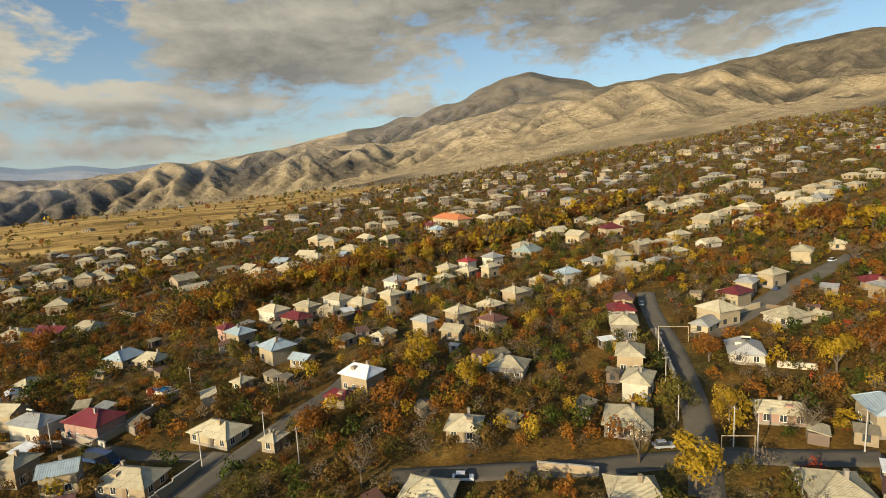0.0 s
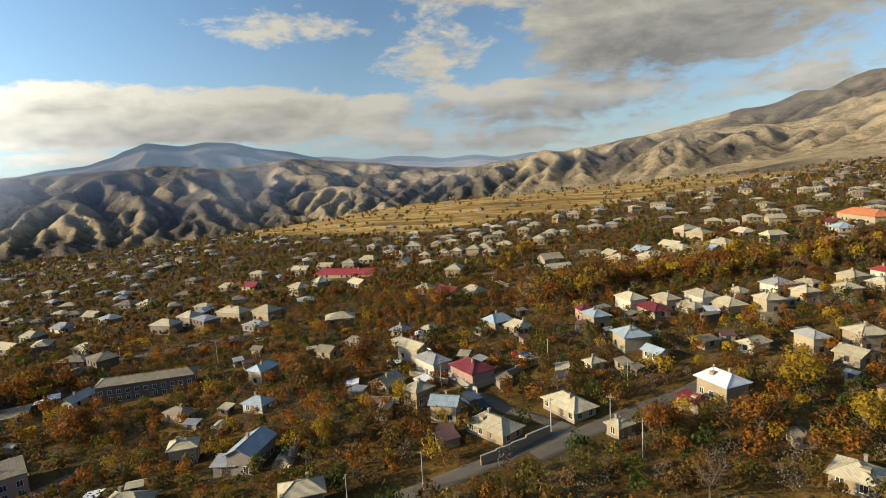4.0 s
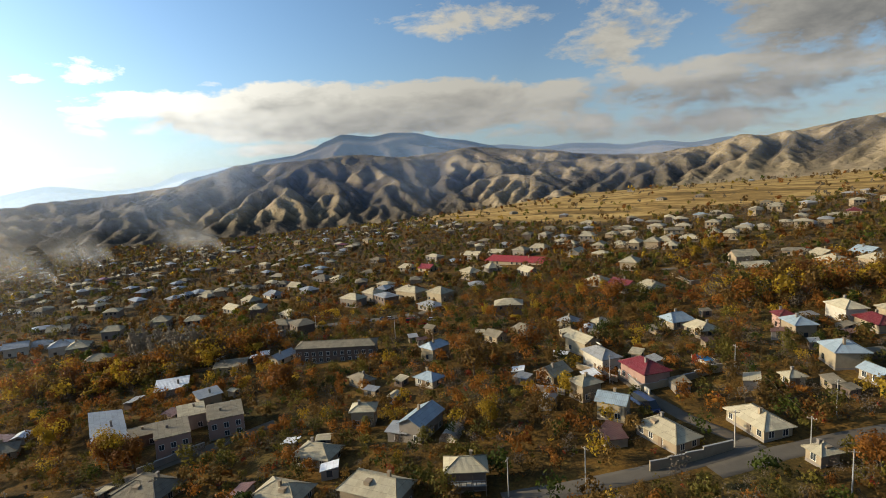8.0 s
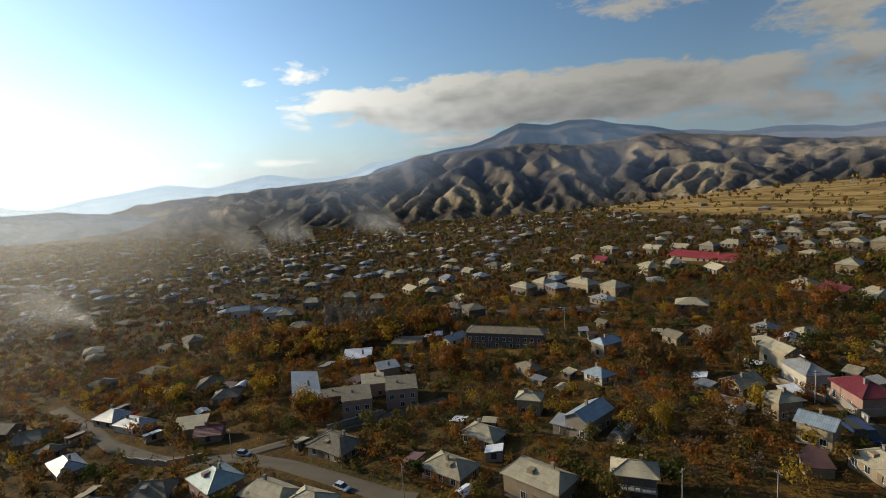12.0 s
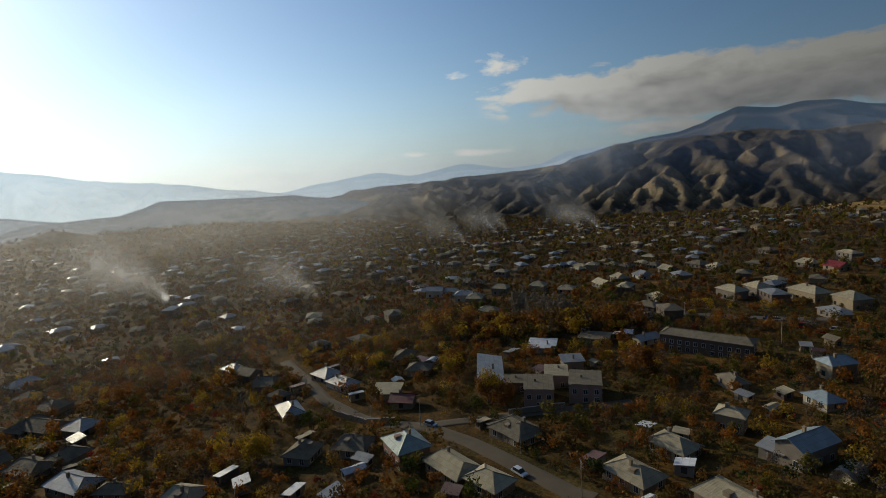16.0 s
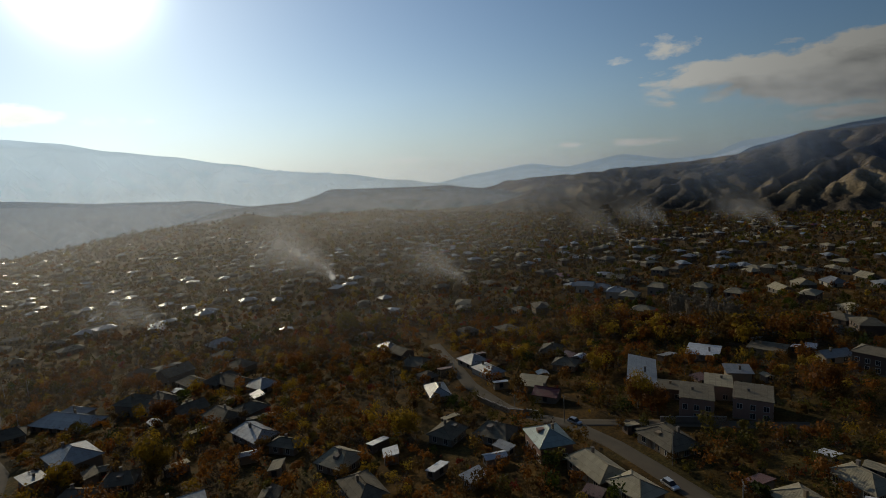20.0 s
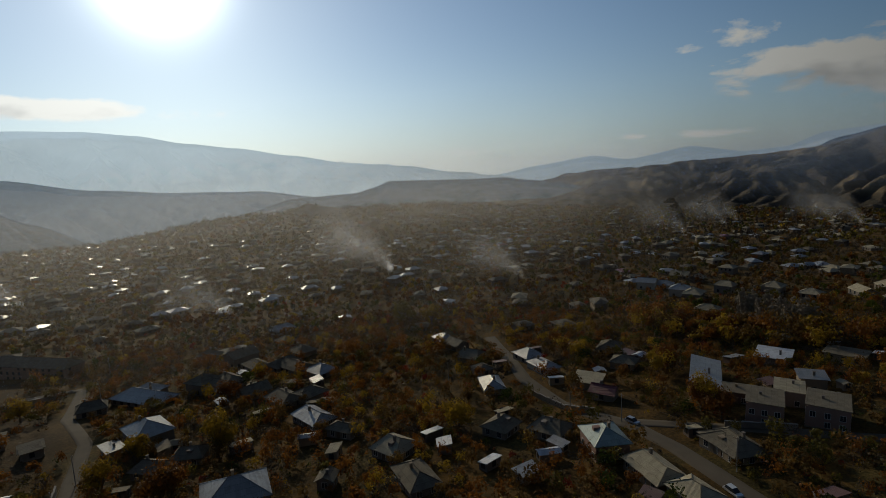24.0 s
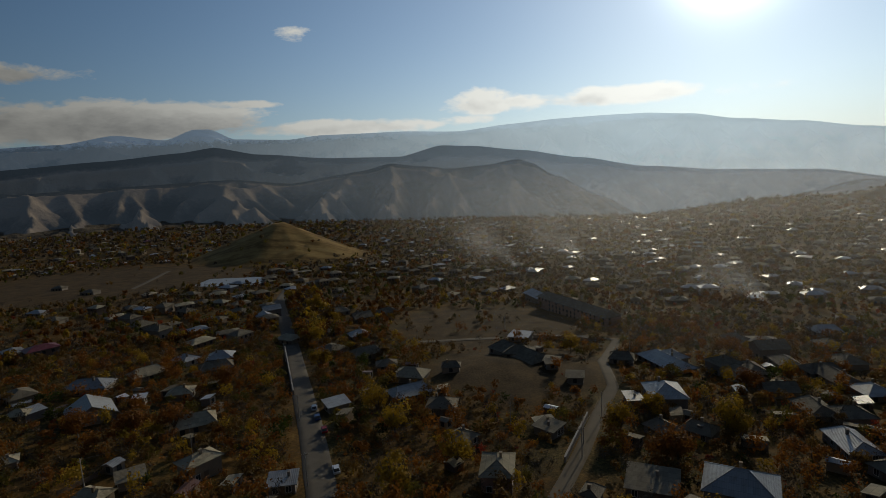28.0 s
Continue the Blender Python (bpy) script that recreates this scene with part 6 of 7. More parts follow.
house(49.4, -208.1, 179, 8.0, 6.6, 1, "slate", "grey", "hip", detail=1)
house(42.9, -257.6, 178, 10.5, 8.8, 1, "zinc", "grey", "hip", detail=1)
house(57.2, -256.7, 137, 9.0, 7.5, 1, "zinc", "white", "hip", detail=1)
house(42.3, -240.1, -170, 12.7, 8.8, 1, "slate_dark", "grey", "half", detail=1)
house(38.9, -176.4, -169, 11.2, 8.8, 1, "slate", "tuff", "half", detail=1)
house(31.6, -142.1, -142, 8.6, 5.8, 2, "slate", "tuff", "hip")
house(52.8, -133.4, 152, 6.6, 5.4, 1, "slate", "tuff", "half")
house(47.3, -141.8, -160, 5.8, 4.7, 1, "slate_dark", "grey", "shed")
house(81.7, -161.6, -69, 4.3, 3.0, 1, "slate", "grey", "hip", detail=1)
house(10.9, -127.8, 174, 6.0, 4.9, 1, "zinc", "grey", "shed")
house(-29.6, -181.9, -168, 13.5, 8.8, 1, "zinc", "grey", "half", detail=1)
house(-37.4, -166.8, 156, 9.0, 7.5, 1, "slate_dark", "grey", "hip")
house(-36.7, -141.0, 123, 6.6, 6.5, 1, "slate_dark", "grey", "hip")
house(-38.8, -116.9, -113, 10.3, 7.1, 2, "slate", "pink", "hip")
house(-33.7, -202.0, 148, 12.1, 8.8, 1, "slate", "grey", "hip", detail=1)
house(-26.8, -219.9, 174, 8.0, 6.6, 1, "slate_dark", "grey", "hip", detail=1)
house(-20.7, -241.6, -169, 12.3, 8.8, 1, "slate_dark", "grey", "half", detail=1)
house(-20.5, -276.9, -166, 9.3, 7.7, 1, "zinc", "grey", "hip", detail=1)
house(-81.4, -209.4, 151, 12.0, 8.8, 1, "slate_dark", "grey", "hip", detail=1)
house(-49.5, -200.8, 162, 6.5, 5.3, 1, "slate_dark", "grey", "half", detail=1)
house(-62.5, -142.4, 180, 5.3, 4.3, 1, "slate", "grey", "shed")
house(-86.9, -190.1, 166, 4.6, 4.3, 1, "slate_dark", "grey", "shed", detail=1)
house(-90.0, -176.7, 152, 5.7, 4.7, 1, "slate_dark", "grey", "shed", detail=1)
house(-4.1, -178.0, -163, 6.9, 5.7, 1, "zinc", "grey", "shed", detail=1)
house(-71.1, -102.9, 142, 10.6, 8.8, 1, "slate_dark", "grey", "shed")
house(-55.6, -102.4, -137, 4.3, 3.5, 1, "slate_dark", "grey", "half")
house(70.5, -528.4, 161, 61.1, 34.8, 1, "zinc", "grey", "flat", detail=1)
house(56.9, 316.7, 118, 10.6, 8.6, 1, "slate", "cream", "hip", detail=1)
house(67.9, 325.0, 25, 10.2, 9.3, 1, "slate", "cream", "gable", detail=1)
house(73.5, 297.6, 121, 10.2, 7.8, 2, "slate", "cream", "gable", detail=1)
house(95.9, 338.5, 118, 10.0, 9.2, 1, "slate", "cream", "hip", detail=1)
house(111.4, 334.6, 29, 10.3, 8.6, 1, "slate", "cream", "gable", detail=1)
house(117.7, 339.8, 28, 11.2, 9.2, 2, "slate", "cream", "hip", detail=1)
house(145.9, 374.7, 22, 10.2, 9.2, 1, "slate", "cream", "gable", detail=1)
house(146.5, 357.2, 26, 10.7, 8.1, 1, "slate", "cream", "gable", detail=1)
house(155.8, 361.9, 27, 12.3, 9.0, 1, "slate", "cream", "hip", detail=1)
house(168.4, 369.1, 120, 11.2, 8.8, 1, "slate", "cream", "hip", detail=1)
house(156.8, 311.7, 29, 9.6, 8.6, 2, "slate", "cream", "hip", detail=1)
house(148.1, 306.8, 117, 11.2, 9.2, 2, "slate", "cream", "half", detail=1)
house(174.4, 329.9, 24, 9.7, 8.6, 1, "slate", "cream", "hip", detail=1)
house(186.9, 334.0, 24, 10.3, 8.7, 1, "slate", "cream", "half", detail=1)
house(166.5, 299.9, 30, 12.2, 8.2, 1, "slate", "cream", "gable", detail=1)
house(216.3, 342.9, 119, 11.5, 7.7, 2, "slate", "cream", "half", detail=1)
house(204.5, 317.1, 118, 10.2, 8.0, 2, "slate", "cream", "half", detail=1)
house(219.3, 329.6, 114, 11.9, 9.3, 1, "slate", "cream", "half", detail=1)
house(240.0, 344.1, 111, 11.5, 9.2, 1, "slate", "cream", "half", detail=1)
house(95.1, 309.6, 12, 10.7, 9.2, 2, "red", "cream", "hip", detail=1)
house(175.6, 299.7, 25, 12.0, 8.6, 1, "red", "cream", "gable", detail=1)
house(-214.9, 348.4, 105, 11.1, 7.6, 1, "slate", "tuff", "hip", detail=1)
house(-211.5, 333.8, 17, 11.1, 9.0, 1, "slate", "tuff", "hip", detail=1)
house(-198.8, 342.3, 24, 11.9, 9.0, 1, "slate", "tuff", "hip", detail=1)
house(-210.7, 319.2, 111, 10.7, 8.9, 2, "slate", "tuff", "hip", detail=1)
house(-197.4, 318.8, 111, 10.8, 8.4, 1, "slate", "tuff", "hip", detail=1)
house(-235.3, 317.8, 16, 9.6, 8.4, 1, "slate", "tuff", "hip", detail=1)
house(-248.5, 313.2, 110, 10.4, 8.1, 1, "slate", "tuff", "half", detail=1)
house(-220.6, 314.0, 109, 10.4, 8.0, 2, "slate", "tuff", "half", detail=1)
house(-193.4, 363.3, 114, 9.7, 8.6, 1, "slate", "tuff", "half", detail=1)
house(-176.0, 351.4, 109, 9.6, 7.9, 2, "slate", "tuff", "half", detail=1)
house(-107.6, 304.5, -40, 10.0, 7.9, 1, "slate", "tuff", "gable", detail=1)
house(-99.1, 292.6, -36, 12.3, 8.5, 1, "slate", "tuff", "hip", detail=1)
house(-81.5, 290.7, 60, 12.3, 9.0, 2, "slate", "tuff", "hip", detail=1)
house(-136.4, 284.3, 53, 11.2, 9.2, 2, "slate", "tuff", "gable", detail=1)
house(-124.3, 269.4, 52, 12.2, 7.8, 1, "slate", "tuff", "gable", detail=1)
house(-183.2, 256.6, 110, 10.8, 8.8, 2, "slate", "tuff", "hip", detail=1)
house(-177.1, 220.8, 2, 9.9, 8.4, 1, "slate", "tuff", "hip", detail=1)
house(-146.1, 220.1, 160, 10.7, 9.0, 1, "slate", "tuff", "half", detail=1)
house(-74.1, 318.4, -32, 10.9, 8.2, 1, "slate", "tuff", "hip", detail=1)
house(-81.7, 329.9, -29, 11.8, 7.8, 1, "slate", "tuff", "gable", detail=1)
house(-56.8, 335.4, -27, 12.2, 8.7, 1, "slate", "tuff", "hip", detail=1)
house(-83.8, 373.4, 58, 12.3, 8.9, 2, "slate", "tuff", "hip", detail=1)
house(-72.9, 356.8, -23, 11.4, 8.9, 2, "slate", "tuff", "hip", detail=1)
house(-50.9, 371.3, -49, 12.0, 8.0, 1, "slate", "tuff", "half", detail=1)
house(-33.1, 345.6, 47, 10.5, 7.6, 2, "slate", "tuff", "half", detail=1)
house(-38.7, 411.0, 28, 9.9, 8.0, 2, "slate", "tuff", "gable", detail=1)
house(32.5, 402.5, 118, 11.7, 8.1, 1, "slate", "tuff", "half", detail=1)
house(45.3, 405.5, 23, 9.9, 8.4, 1, "slate", "tuff", "half", detail=1)
house(-92.8, 313.9, -29, 10.4, 9.0, 1, "blue", "cream", "gable", detail=1)
house(-58.4, 306.1, -29, 12.2, 8.1, 2, "blue", "cream", "gable", detail=1)
house(-2.8, 375.0, 117, 11.3, 8.8, 1, "blue", "cream", "hip", detail=1)
house(-159.4, 217.3, 169, 11.9, 9.2, 1, "red", "tuff", "gable", detail=1)
house(-6.9, 395.9, 115, 11.5, 7.8, 1, "red", "tuff", "gable", detail=1)
house(7.7, 407.6, 122, 34.0, 12.0, 2, "orange_roof", "cream", "hip", detail=1)
house(230.6, 335.4, 29, 11.3, 9.2, 1, "zinc", "white", "hip", detail=1)
house(-404.2, -2.0, 75, 11.6, 8.5, 1, "slate", "grey", "gable", detail=1)
house(-386.9, 7.5, 157, 9.6, 8.3, 1, "slate", "grey", "gable", detail=1)
house(-351.0, 22.3, 66, 9.6, 8.0, 2, "slate", "grey", "half", detail=1)
house(-327.5, 5.4, 164, 10.7, 9.2, 2, "slate", "grey", "hip", detail=1)
house(-294.0, 11.5, 72, 10.9, 7.9, 1, "slate", "grey", "hip", detail=1)
house(-346.8, 46.0, 66, 9.6, 9.2, 2, "slate", "grey", "hip", detail=1)
house(-335.8, 61.9, 66, 10.1, 8.1, 1, "slate", "grey", "hip", detail=1)
house(-338.9, 85.0, 14, 11.9, 8.0, 1, "slate", "grey", "gable", detail=1)
house(-351.5, 99.1, 11, 10.3, 9.0, 1, "slate", "grey", "half", detail=1)
house(-281.0, 98.9, 9, 10.8, 7.7, 1, "slate", "grey", "hip", detail=1)
house(-367.7, 135.4, 17, 9.6, 8.4, 1, "slate", "grey", "gable", detail=1)
house(-335.1, 207.1, 19, 11.0, 8.4, 1, "slate", "grey", "half", detail=1)
house(-266.5, 227.6, -14, 9.7, 9.0, 1, "slate", "grey", "hip", detail=1)
house(-233.0, 227.5, -14, 12.2, 7.7, 1, "slate", "grey", "gable", detail=1)
house(-311.2, 249.2, 19, 11.5, 7.7, 2, "slate", "grey", "gable", detail=1)
house(-307.0, 268.5, 21, 10.8, 7.7, 1, "slate", "grey", "gable", detail=1)
house(-286.2, 272.9, 16, 9.5, 8.0, 2, "slate", "grey", "hip", detail=1)
house(-287.1, 292.7, 17, 11.8, 9.2, 1, "slate", "grey", "half", detail=1)
house(-273.6, 311.3, 20, 9.8, 7.9, 1, "slate", "grey", "hip", detail=1)
house(-245.1, 284.3, 107, 12.1, 8.8, 1, "slate", "grey", "gable", detail=1)
house(-271.7, 131.3, 18, 12.3, 8.0, 2, "slate", "grey", "hip", detail=1)
house(-358.0, 163.2, 11, 10.0, 8.4, 1, "slate", "grey", "hip", detail=1)
house(-273.4, 144.7, 10, 10.1, 8.4, 2, "slate", "grey", "hip", detail=1)
house(-364.9, -21.1, 79, 10.8, 7.9, 2, "zinc", "white", "gable", detail=1)
house(-367.8, -11.6, 80, 12.1, 8.2, 1, "zinc", "white", "hip", detail=1)
house(-341.2, -1.5, 80, 10.9, 9.3, 2, "zinc", "white", "hip", detail=1)
house(-352.0, 114.0, 13, 10.9, 9.1, 1, "zinc", "white", "half", detail=1)
house(-150.2, -162.4, 86, 12.5, 8.9, 1, "slate_dark", "grey", "half", detail=1)
house(-149.4, -146.2, 158, 10.1, 7.5, 1, "slate_dark", "grey", "gable", detail=1)
house(-145.5, -128.7, 69, 11.9, 8.3, 1, "slate_dark", "grey", "half", detail=1)
house(-150.7, -122.3, 161, 10.8, 8.0, 1, "slate_dark", "grey", "hip", detail=1)
house(-178.6, -171.6, 69, 12.5, 7.8, 1, "slate_dark", "grey", "hip", detail=1)
house(-182.6, -159.8, 166, 11.9, 8.4, 1, "slate_dark", "grey", "half", detail=1)
house(-218.4, -188.0, 69, 9.6, 8.4, 1, "slate_dark", "grey", "hip", detail=1)
house(-185.0, -186.3, 165, 12.3, 9.0, 2, "slate_dark", "grey", "gable", detail=1)
house(-220.9, -27.1, 175, 10.4, 7.6, 1, "slate_dark", "grey", "hip", detail=1)
house(-14.6, -346.5, -166, 11.9, 8.3, 1, "slate_dark", "grey", "hip", detail=1)
house(-26.5, -323.2, -165, 10.7, 9.0, 1, "slate_dark", "grey", "gable", detail=1)
house(-43.5, -335.6, -168, 11.3, 7.7, 1, "slate_dark", "grey", "hip", detail=1)
house(-19.9, -403.8, -73, 10.3, 8.3, 1, "slate_dark", "grey", "hip", detail=1)
house(98.0, -397.3, -112, 9.9, 8.0, 2, "slate_dark", "grey", "hip", detail=1)
house(83.1, -319.7, 142, 11.7, 8.8, 2, "slate_dark", "grey", "hip", detail=1)
house(98.9, -346.9, -129, 12.1, 9.2, 1, "slate_dark", "grey", "hip", detail=1)
house(108.9, -362.8, 142, 10.9, 8.0, 2, "slate_dark", "grey", "hip", detail=1)
house(82.0, -385.4, 137, 10.0, 7.8, 1, "slate_dark", "grey", "hip", detail=1)
house(-149.7, -171.9, -180, 9.5, 8.2, 2, "slate_dark", "grey", "hip", detail=1)
house(-188.1, -209.1, 93, 9.9, 7.8, 1, "slate_dark", "grey", "hip", detail=1)
house(-157.9, -166.8, 73, 12.5, 8.0, 1, "slate_dark", "grey", "hip", detail=1)
house(-202.5, -165.7, 72, 10.7, 9.2, 1, "slate_dark", "grey", "hip", detail=1)
house(29.8, -347.4, -72, 10.9, 8.8, 1, "zinc", "grey", "gable", detail=1)
house(27.0, -360.8, -165, 10.4, 7.8, 2, "zinc", "grey", "gable", detail=1)
house(-239.7, -208.3, 162, 11.7, 8.8, 1, "zinc", "grey", "half", detail=1)
house(-143.2, -193.4, 89, 10.1, 7.6, 1, "zinc", "grey", "hip", detail=1)

# the farthest ones
FAR_PLACES = []
FAR_PLACES += [(182.6, 389.1, 22, 10.9, 8.6, 1, "slate", "cream"), (172.9, 387.8, 29, 10.7, 7.8, 1, "slate", "cream"), (233.0, 357.9, 27, 11.4, 7.6, 1, "slate", "cream"), (241.5, 357.1, 27, 10.6, 8.8, 2, "slate", "cream"), (257.5, 364.4, 27, 10.5, 8.2, 2, "slate", "cream"), (291.5, 390.1, 113, 11.9, 7.7, 1, "slate", "cream"), (272.4, 361.8, 26, 11.5, 8.0, 1, "slate", "cream"), (307.8, 395.9, 115, 11.6, 7.7, 1, "slate", "cream"), (300.8, 379.3, 119, 10.8, 9.0, 1, "slate", "cream"), (214.3, 410.3, 28, 10.2, 8.5, 1, "slate", "cream")]
FAR_PLACES += [(226.8, 418.0, 21, 12.4, 8.1, 1, "slate", "cream"), (195.8, 523.9, 29, 11.4, 9.0, 1, "slate", "cream"), (286.1, 444.2, 24, 11.9, 8.0, 1, "slate", "cream"), (-271.4, 358.3, 110, 11.8, 8.8, 1, "slate", "tuff"), (-279.1, 385.5, 24, 12.1, 9.2, 1, "slate", "tuff"), (-261.7, 365.9, 16, 11.9, 8.4, 1, "slate", "tuff"), (-245.7, 381.0, 106, 10.9, 7.7, 2, "slate", "tuff"), (-233.0, 392.9, 25, 11.1, 9.0, 1, "slate", "tuff"), (-212.6, 397.5, 17, 9.5, 8.8, 2, "slate", "tuff"), (-222.6, 433.7, 19, 11.3, 8.9, 1, "slate", "tuff")]
FAR_PLACES += [(-186.1, 388.6, 18, 9.9, 7.6, 1, "slate", "tuff"), (-176.5, 394.3, 113, 10.3, 8.3, 1, "slate", "tuff"), (-217.3, 473.0, 106, 10.5, 8.5, 2, "slate", "tuff"), (-207.7, 485.3, 18, 10.7, 8.4, 2, "slate", "tuff"), (-154.4, 401.9, 23, 10.5, 9.0, 2, "slate", "tuff"), (-174.0, 447.9, 110, 11.6, 8.0, 1, "slate", "tuff"), (-151.3, 449.6, 25, 11.2, 8.5, 1, "slate", "tuff"), (-171.6, 418.2, 113, 12.3, 7.6, 1, "slate", "tuff"), (-77.1, 423.3, 25, 10.1, 8.0, 1, "slate", "tuff"), (-65.3, 417.4, 24, 9.6, 7.8, 1, "slate", "tuff")]
FAR_PLACES += [(-52.5, 420.5, 28, 10.1, 8.6, 2, "slate", "tuff"), (-45.4, 460.4, 32, 12.2, 7.7, 1, "slate", "tuff"), (-21.0, 442.6, 26, 11.5, 8.7, 1, "slate", "tuff"), (4.9, 492.0, 29, 11.1, 7.7, 1, "slate", "tuff"), (13.3, 444.2, 30, 11.5, 8.5, 1, "slate", "tuff"), (32.0, 480.9, 26, 12.3, 8.3, 1, "slate", "tuff"), (44.1, 478.9, 29, 11.4, 8.3, 1, "slate", "tuff"), (53.6, 521.1, 27, 11.8, 8.8, 1, "slate", "tuff"), (-47.5, 584.1, 120, 10.6, 8.1, 1, "slate", "tuff"), (-31.8, 571.4, 121, 9.7, 8.4, 2, "slate", "tuff")]
FAR_PLACES += [(-16.2, 528.8, 29, 11.5, 8.5, 1, "slate", "tuff"), (17.8, 566.2, 115, 10.7, 8.8, 1, "slate", "tuff"), (-252.8, 452.1, 23, 11.1, 7.8, 1, "blue", "cream"), (-148.6, 471.2, 108, 10.0, 8.6, 1, "red", "tuff"), (-145.5, 412.6, 105, 10.5, 8.1, 2, "zinc", "white"), (256.4, 354.8, 30, 12.1, 8.3, 1, "zinc", "white"), (98.6, 427.7, 22, 9.6, 7.6, 2, "zinc", "white"), (-548.8, -31.4, 53, 11.0, 8.6, 1, "slate", "grey"), (-529.6, -9.4, 102, 11.0, 7.6, 1, "slate", "grey"), (-422.1, 28.4, 65, 9.6, 8.8, 2, "slate", "grey")]
FAR_PLACES += [(-518.3, 65.6, 17, 12.2, 7.9, 1, "slate", "grey"), (-618.6, 84.9, 20, 12.3, 7.6, 1, "slate", "grey"), (-589.1, 24.7, 20, 10.1, 8.2, 2, "slate", "grey"), (-679.3, -30.0, 107, 12.3, 7.8, 1, "slate", "grey"), (-648.3, -9.5, 14, 10.7, 7.9, 1, "slate", "grey"), (-657.9, 143.2, 19, 11.0, 8.9, 1, "slate", "grey"), (-525.6, 165.1, 12, 11.6, 7.5, 2, "slate", "grey"), (-551.3, 159.0, 107, 9.8, 7.9, 1, "slate", "grey"), (-539.5, 139.3, 15, 12.1, 8.7, 1, "slate", "grey"), (-724.7, 88.6, 12, 11.9, 9.1, 1, "slate", "grey")]
FAR_PLACES += [(-731.0, 104.7, 15, 12.0, 7.9, 1, "slate", "grey"), (-677.7, 138.3, 102, 12.5, 7.7, 1, "slate", "grey"), (-319.9, 333.2, 106, 11.1, 7.9, 2, "slate", "grey"), (-276.4, 333.9, 25, 12.2, 9.2, 2, "slate", "grey"), (-427.4, -10.6, 78, 11.7, 8.0, 1, "zinc", "white"), (-522.2, 86.3, 101, 9.9, 8.5, 1, "zinc", "white"), (182.4, -516.7, 161, 12.2, 9.2, 1, "slate_dark", "grey"), (222.8, -562.2, 165, 10.0, 8.2, 1, "slate_dark", "grey"), (159.8, -388.5, 158, 12.3, 9.2, 1, "slate_dark", "grey"), (182.7, -421.5, 165, 10.2, 8.1, 1, "zinc", "grey")]

# ---- roads and lanes ----
road("main_street", "worn grey asphalt street between gardens", [(43.3, 87.1), (50.0, 102.7), (56.9, 122.9), (60.6, 137.4), (63.4, 149.6), (66.4, 167.4), (70.1, 184.3), (74.8, 201.2)], 6.5, "asphalt")
road("upper_street", "worn grey asphalt street between gardens", [(72.7, 153.8), (98.7, 172.8), (123.2, 191.5), (154.3, 214.2), (170.4, 224.8)], 7.5, "asphalt")
road("cross_street", "worn grey asphalt street between gardens", [(-12.9, 102.1), (6.2, 100.4), (26.8, 98.6), (53.3, 99.2), (79.2, 93.7)], 6, "asphalt")
road("lane_street", "worn grey asphalt street between gardens", [(-53.6, 101.8), (-47.4, 116.6), (-39.5, 131.0), (-31.8, 143.5), (-27.2, 156.4)], 5.5, "asphalt")
road("lane_street_end", "worn grey asphalt street between gardens", [(-77.2, 66.1), (-70.3, 78.2), (-62.7, 93.6), (-54.7, 112.1), (-52.7, 117.8)], 5.5, "asphalt")
road("shady_lane", "pale dirt lane between gardens", [(-99.0, 132.4), (-83.0, 124.1), (-70.5, 119.4), (-52.9, 116.2)], 4, "dirt")
road("winding_road", "pale dirt lane between gardens", [(-240.3, -84.5), (-209.7, -66.5), (-183.7, -51.9), (-163.5, -35.1), (-156.0, -23.4), (-151.4, -12.9), (-139.7, -1.5), (-127.2, 8.1), (-118.2, 15.1), (-111.3, 20.1), (-107.9, 24.2)], 5.5, "dirt")
road("branch_road", "pale dirt lane between gardens", [(-153.1, -11.3), (-154.4, 2.1), (-155.8, 15.6), (-156.2, 32.3), (-156.7, 47.4)], 5, "dirt")
road("avenue", "worn grey asphalt street between gardens", [(2.0, -120.6), (4.4, -163.5), (9.2, -227.3), (15.5, -307.3), (24.7, -408.2), (21.1, -469.1), (-3.6, -515.0)], 8, "asphalt")
road("hill_track", "pale dirt lane between gardens", [(-48.6, -105.8), (-65.5, -125.8), (-84.0, -149.4), (-101.4, -170.0), (-114.0, -199.2), (-141.2, -232.5)], 4.5, "dirt")
road("yard_track", "pale dirt lane between gardens", [(-141.2, -232.5), (-122.2, -249.9), (-82.4, -257.6), (-48.3, -261.6)], 5, "dirt")
road("middle_road", "worn grey asphalt street between gardens", [(-270.3, 59.6), (-256.4, 76.9), (-249.5, 99.8), (-232.8, 121.9), (-219.2, 144.4)], 6, "asphalt")
road("far_lane", "pale dirt lane between gardens", [(-172.6, 257.9), (-163.5, 261.0), (-152.4, 276.6), (-144.4, 290.6), (-123.9, 292.7), (-99.7, 284.4)], 5, "dirt")
road("field_track", "pale dirt lane between gardens", [(154.9, -533.5), (154.0, -595.4), (153.6, -664.6)], 5, "dirt")

